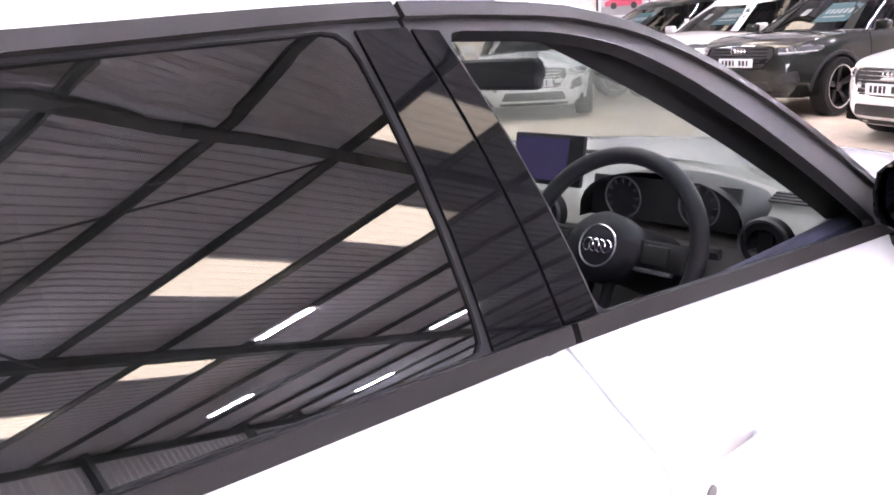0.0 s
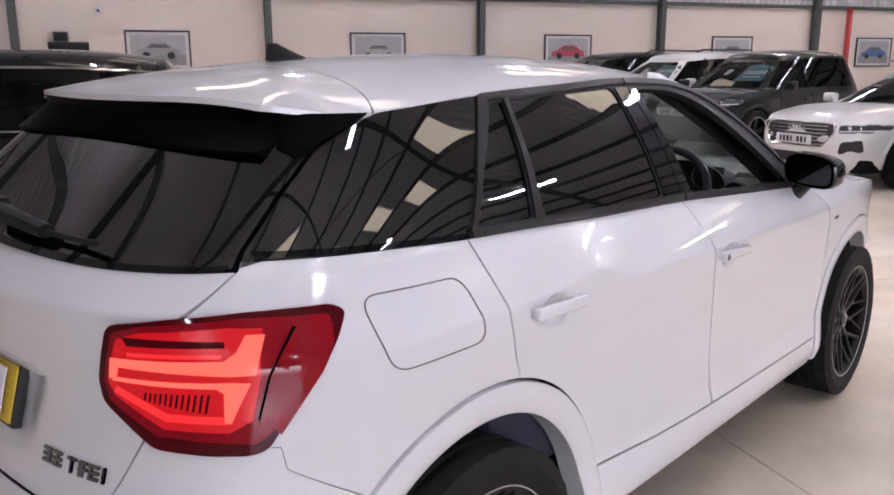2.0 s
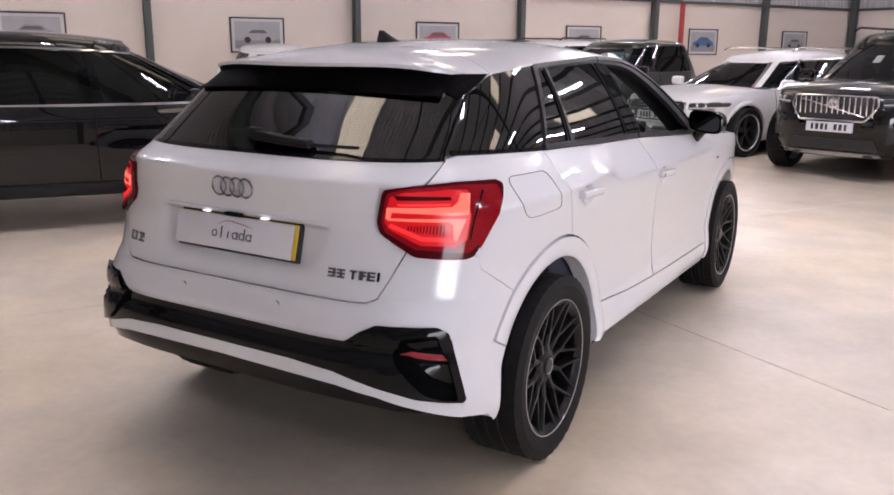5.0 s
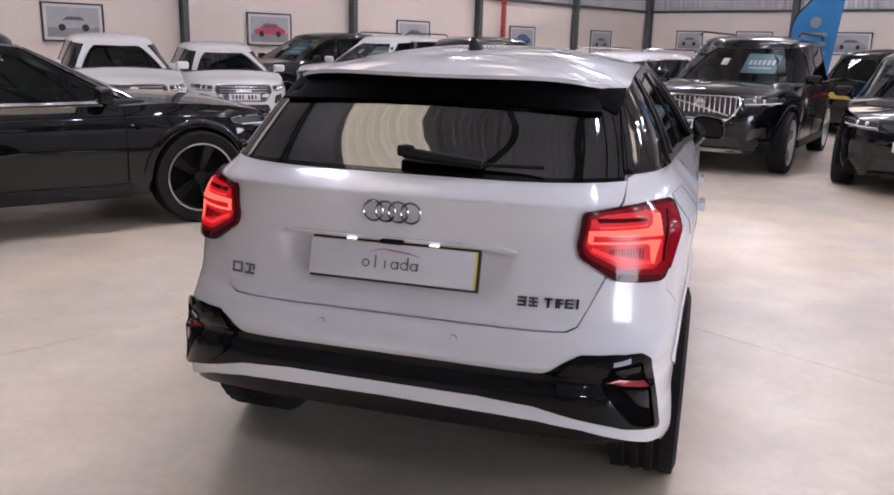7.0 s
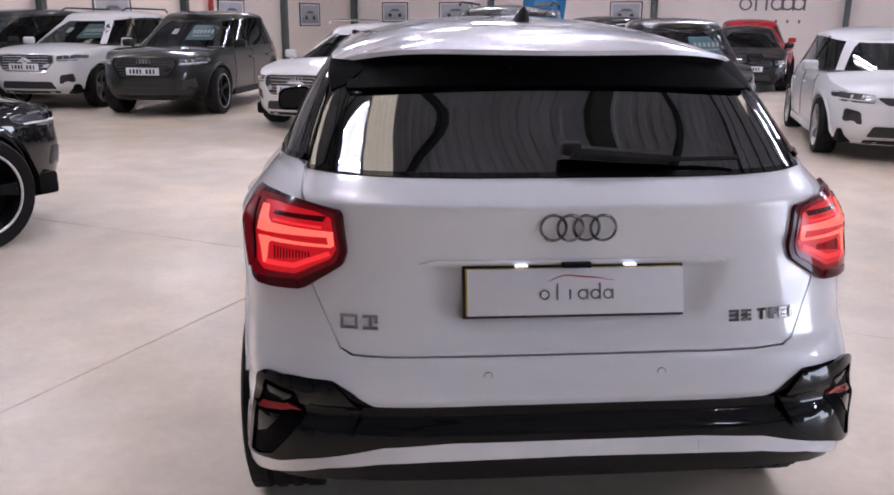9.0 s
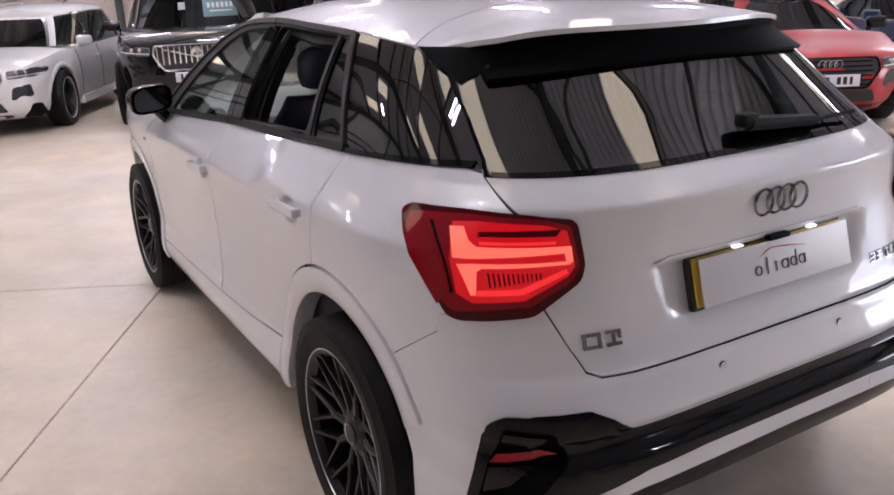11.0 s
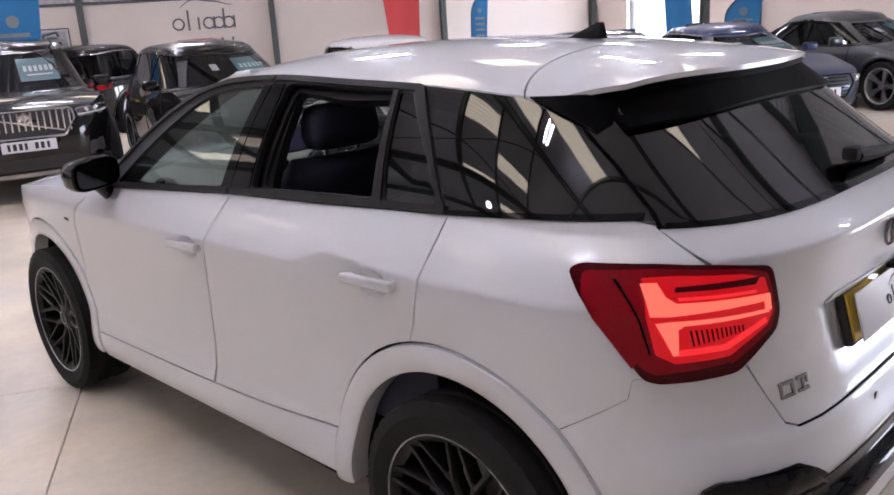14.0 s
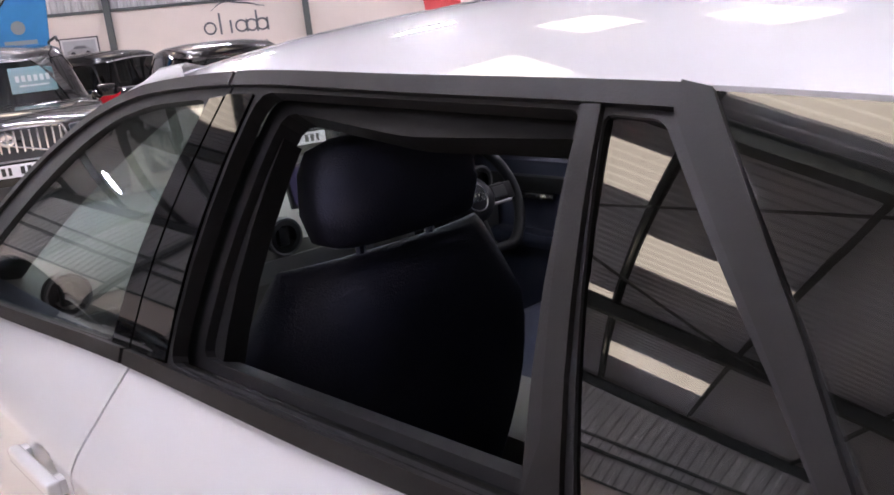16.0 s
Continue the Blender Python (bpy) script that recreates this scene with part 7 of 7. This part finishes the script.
    part("steering_wheel", tube([(wx + 0.18 * math.cos(a), cowl - 0.42 + 0.06 * math.sin(a), waist + 0.06 + 0.17 * math.sin(a)) for a in np.linspace(0, 2 * math.pi, 25)[:-1]], 0.015, 6, closed=True), PLASTIC, root)
    if sticker:
        def on_screen(u, v, out):
            lo, hi = math.pi / 2, math.pi
            for _ in range(36):
                c = (lo + hi) / 2
                lo, hi = (c, hi) if cab(c, v)[0] > abs(u) else (lo, c)
            p = cab(lo, v)
            return (math.copysign(p[0], u), p[1] + out, p[2] + out * 0.6)
        def decal(nm, u0, u1, v0, v1, mat, out):
            us, vs = np.linspace(u0, u1, 6), np.linspace(v0, v1, 4)
            v = [on_screen(u if abs(u) > 1e-4 else 1e-4, q, o) for o in (out, out - 0.004) for q in vs for u in us]
            f = [(j * 6 + i, j * 6 + i + 1, j * 6 + 7 + i, j * 6 + 6 + i) for j in range(3) for i in range(5)]
            return part(nm, (v, f + [tuple(q + 24 for q in k[::-1]) for k in f]), mat, root)
        decal("price_sticker", -0.55, -0.12, 0.28, 0.80, TEAL, 0.006)
        for i in range(6):
            decal("sticker_bar", -0.50 + 0.058 * i, -0.465 + 0.058 * i, 0.50, 0.62, PALE_INK, 0.010)
        decal("sticker_line", -0.48, -0.2, 0.40, 0.43, PALE_INK, 0.010)
        decal("paper_note", 0.10, 0.19, 0.48, 0.66, PALE_INK, 0.006)
    tagged(root, label, "car", "parked cars")
    return root


def shell_x(shell, yy, z):
    """Half-width of a parked car's body at that place along it."""
    lo, hi = 0.02, math.pi - 0.02
    for _ in range(32):
        c = (lo + hi) / 2
        lo, hi = (c, hi) if shell(c, z)[1] < yy else (lo, c)
    return shell(lo, z)[0]


def axle(x, y, heading, left, half):
    """The axle's middle from one wheel's place; left: whether it is the left wheel."""
    h = Vector((math.cos(radians(heading)), math.sin(radians(heading))))
    l = Vector((-h.y, h.x))
    return Vector((x, y)) + l * (-half if left else half)


p = axle(-3.08, 2.95, 54.7, False, 0.86)
parked_car("parked_suv", "glossy black suv with chrome window line and black alloys", p.x, p.y, 54.7, 4.75, 1.94, 1.57, BLACK_PAINT, "suv", 0.90, 2.86, 0.375, RIM_BLACK, chrome=True, sticker=False)
p = axle(-0.46, 9.45, 246, True, 0.84)
parked_car("parked_estate", "white estate car with a barred chrome grille", p.x, p.y, 246, 4.94, 1.88, 1.47, WHITE_FAR, "estate", 0.92, 2.92, 0.34, GREY_PAINT, badge="rings", sticker=False, chrome=True, rails=True)
parked_car("parked_suv", "dark grey suv with black grille and price sticker", -3.90, 11.50, 260, 4.68, 1.90, 1.66, GREEN_BLACK, "suv", 0.88, 2.82, 0.37, RIM_BLACK, badge="rings")
parked_car("parked_suv", "white boxy suv with a large round badge", -6.10, 12.65, 258, 4.63, 1.83, 1.66, WHITE_FAR, "suv", 0.85, 2.83, 0.36, ALLOY, badge="disc", rails=True)
parked_car("parked_suv", "black green suv behind the white one", -8.3, 13.2, 245, 4.68, 1.9, 1.68, GREEN_BLACK, "suv", 0.88, 2.82, 0.37, RIM_BLACK, badge="disc")
parked_car("parked_suv", "black seven-seat suv with vertical chrome grille bars", 1.05, 8.60, 255, 4.95, 1.96, 1.74, BLACK_PAINT, "suv", 0.87, 2.98, 0.385, ALLOY, grille="vertical", badge="disc", rails=True)
parked_car("parked_crossover", "black crossover with slim lamps and price sticker", 3.30, 7.65, 256, 4.39, 1.80, 1.56, BLACK_PAINT, "hatch", 0.92, 2.64, 0.345, RIM_BLACK, grille="slim")
p = axle(4.78, 6.9, 250, False, 0.80)
parked_car("parked_hatchback", "white hatchback with a black grille", p.x, p.y, 250, 4.26, 1.79, 1.46, WHITE_FAR, "hatch", 0.85, 2.62, 0.325, ALLOY, grille="slim", sticker=False)
parked_car("parked_coupe", "dark blue coupe with a black grille", 8.75, 3.40, 236, 4.63, 1.82, 1.32, NAVY_PAINT, "coupe", 0.88, 2.76, 0.335, GREY_PAINT, badge="rings", chrome=True)
p = axle(10.4, 2.62, 246, False, 0.79)
parked_car("parked_saloon", "dark grey saloon with five-spoke wheels", p.x, p.y, 246, 4.6, 1.80, 1.37, GREY_PAINT, "coupe", 0.88, 2.8, 0.335, ALLOY, badge="rings")
parked_car("parked_hatchback", "bright red hatchback with a chrome-edged black grille and dark roof", 5.90, 3.64, 234, 3.97, 1.74, 1.36, RED_PAINT, "hatch", 0.80, 2.47, 0.32, ALLOY, badge="rings", sticker=False, roof_paint=BLACK_PAINT)
parked_car("parked_suv", "red suv parked behind other cars", 9.3, 18.6, 252, 4.4, 1.84, 1.62, RED_PAINT, "suv", 0.85, 2.65, 0.36, ALLOY, badge="rings")
parked_car("parked_saloon", "black saloon parked behind the crossover", 8.0, 16.2, 250, 4.6, 1.82, 1.45, BLACK_PAINT, "coupe", 0.88, 2.75, 0.335, ALLOY, badge="rings", sticker=False)
parked_car("parked_crossover", "black crossover with a chrome window arc seen from behind", 5.9, 16.0, 42, 4.5, 1.84, 1.62, BLACK_PAINT, "suv", 0.9, 2.65, 0.36, ALLOY, chrome=True, sticker=False, plate=False)
parked_car("parked_suv", "white suv parked along the picture wall", -7.6, 7.9, 315, 4.4, 1.82, 1.52, WHITE_FAR, "hatch", 0.85, 2.65, 0.35, ALLOY, sticker=False)
parked_car("parked_hatchback", "small white hatchback near the picture wall", -7.0, 10.0, 312, 4.25, 1.78, 1.42, WHITE_FAR, "hatch", 0.85, 2.6, 0.32, ALLOY, badge="rings", sticker=False)
feather_flag(2.2, 13.2, 2.75, 0.95, FLAG_BLUE, "blue feather flag behind the black suv", 0.2, -29)
f_red = Vector(hall(22.7, 1.6))
feather_flag(f_red.x, f_red.y, 3.9, 1.3, FLAG_RED, "red feather flag with pale writing beside the wall brace", -0.3, 150)
feather_flag(13.5, 13.35, 2.5, 0.5, FLAG_BLUE, "blue feather flag near the open door", 0.3, -48)
feather_flag(13.55, 7.25, 2.35, 0.62, FLAG_BLUE, "blue feather flag by the open doorway", 0.3, 118, 0.3)
feather_flag(12.46, 6.08, 1.95, 0.72, FLAG_BLUE, "low blue feather flag beside the steel post", 0.3, -66, 0.3)
vf = moved(join(box(0, 0, 2.6, 0.03, 0.2, 5.2), box(0, 0.1, 2.6, 0.16, 0.025, 5.2), box(0, -0.1, 2.6, 0.16, 0.025, 5.2)), hall_frame(28.0, 10.4))
tagged(raw("roof_post", vf[0], vf[1], STEEL), "dark steel roof post near the doorway", "post", "", "structure")
vf = moved(join(box(0, 0, 1.45, 0.14, 0.10, 2.9, 0.01), box(0, 0, 0.01, 0.26, 0.22, 0.02)), hall_frame(0.22, 8.9))
tagged(raw("red_post", vf[0], vf[1], STEEL_RED), "red painted steel post on the picture wall", "post", "", "structure")
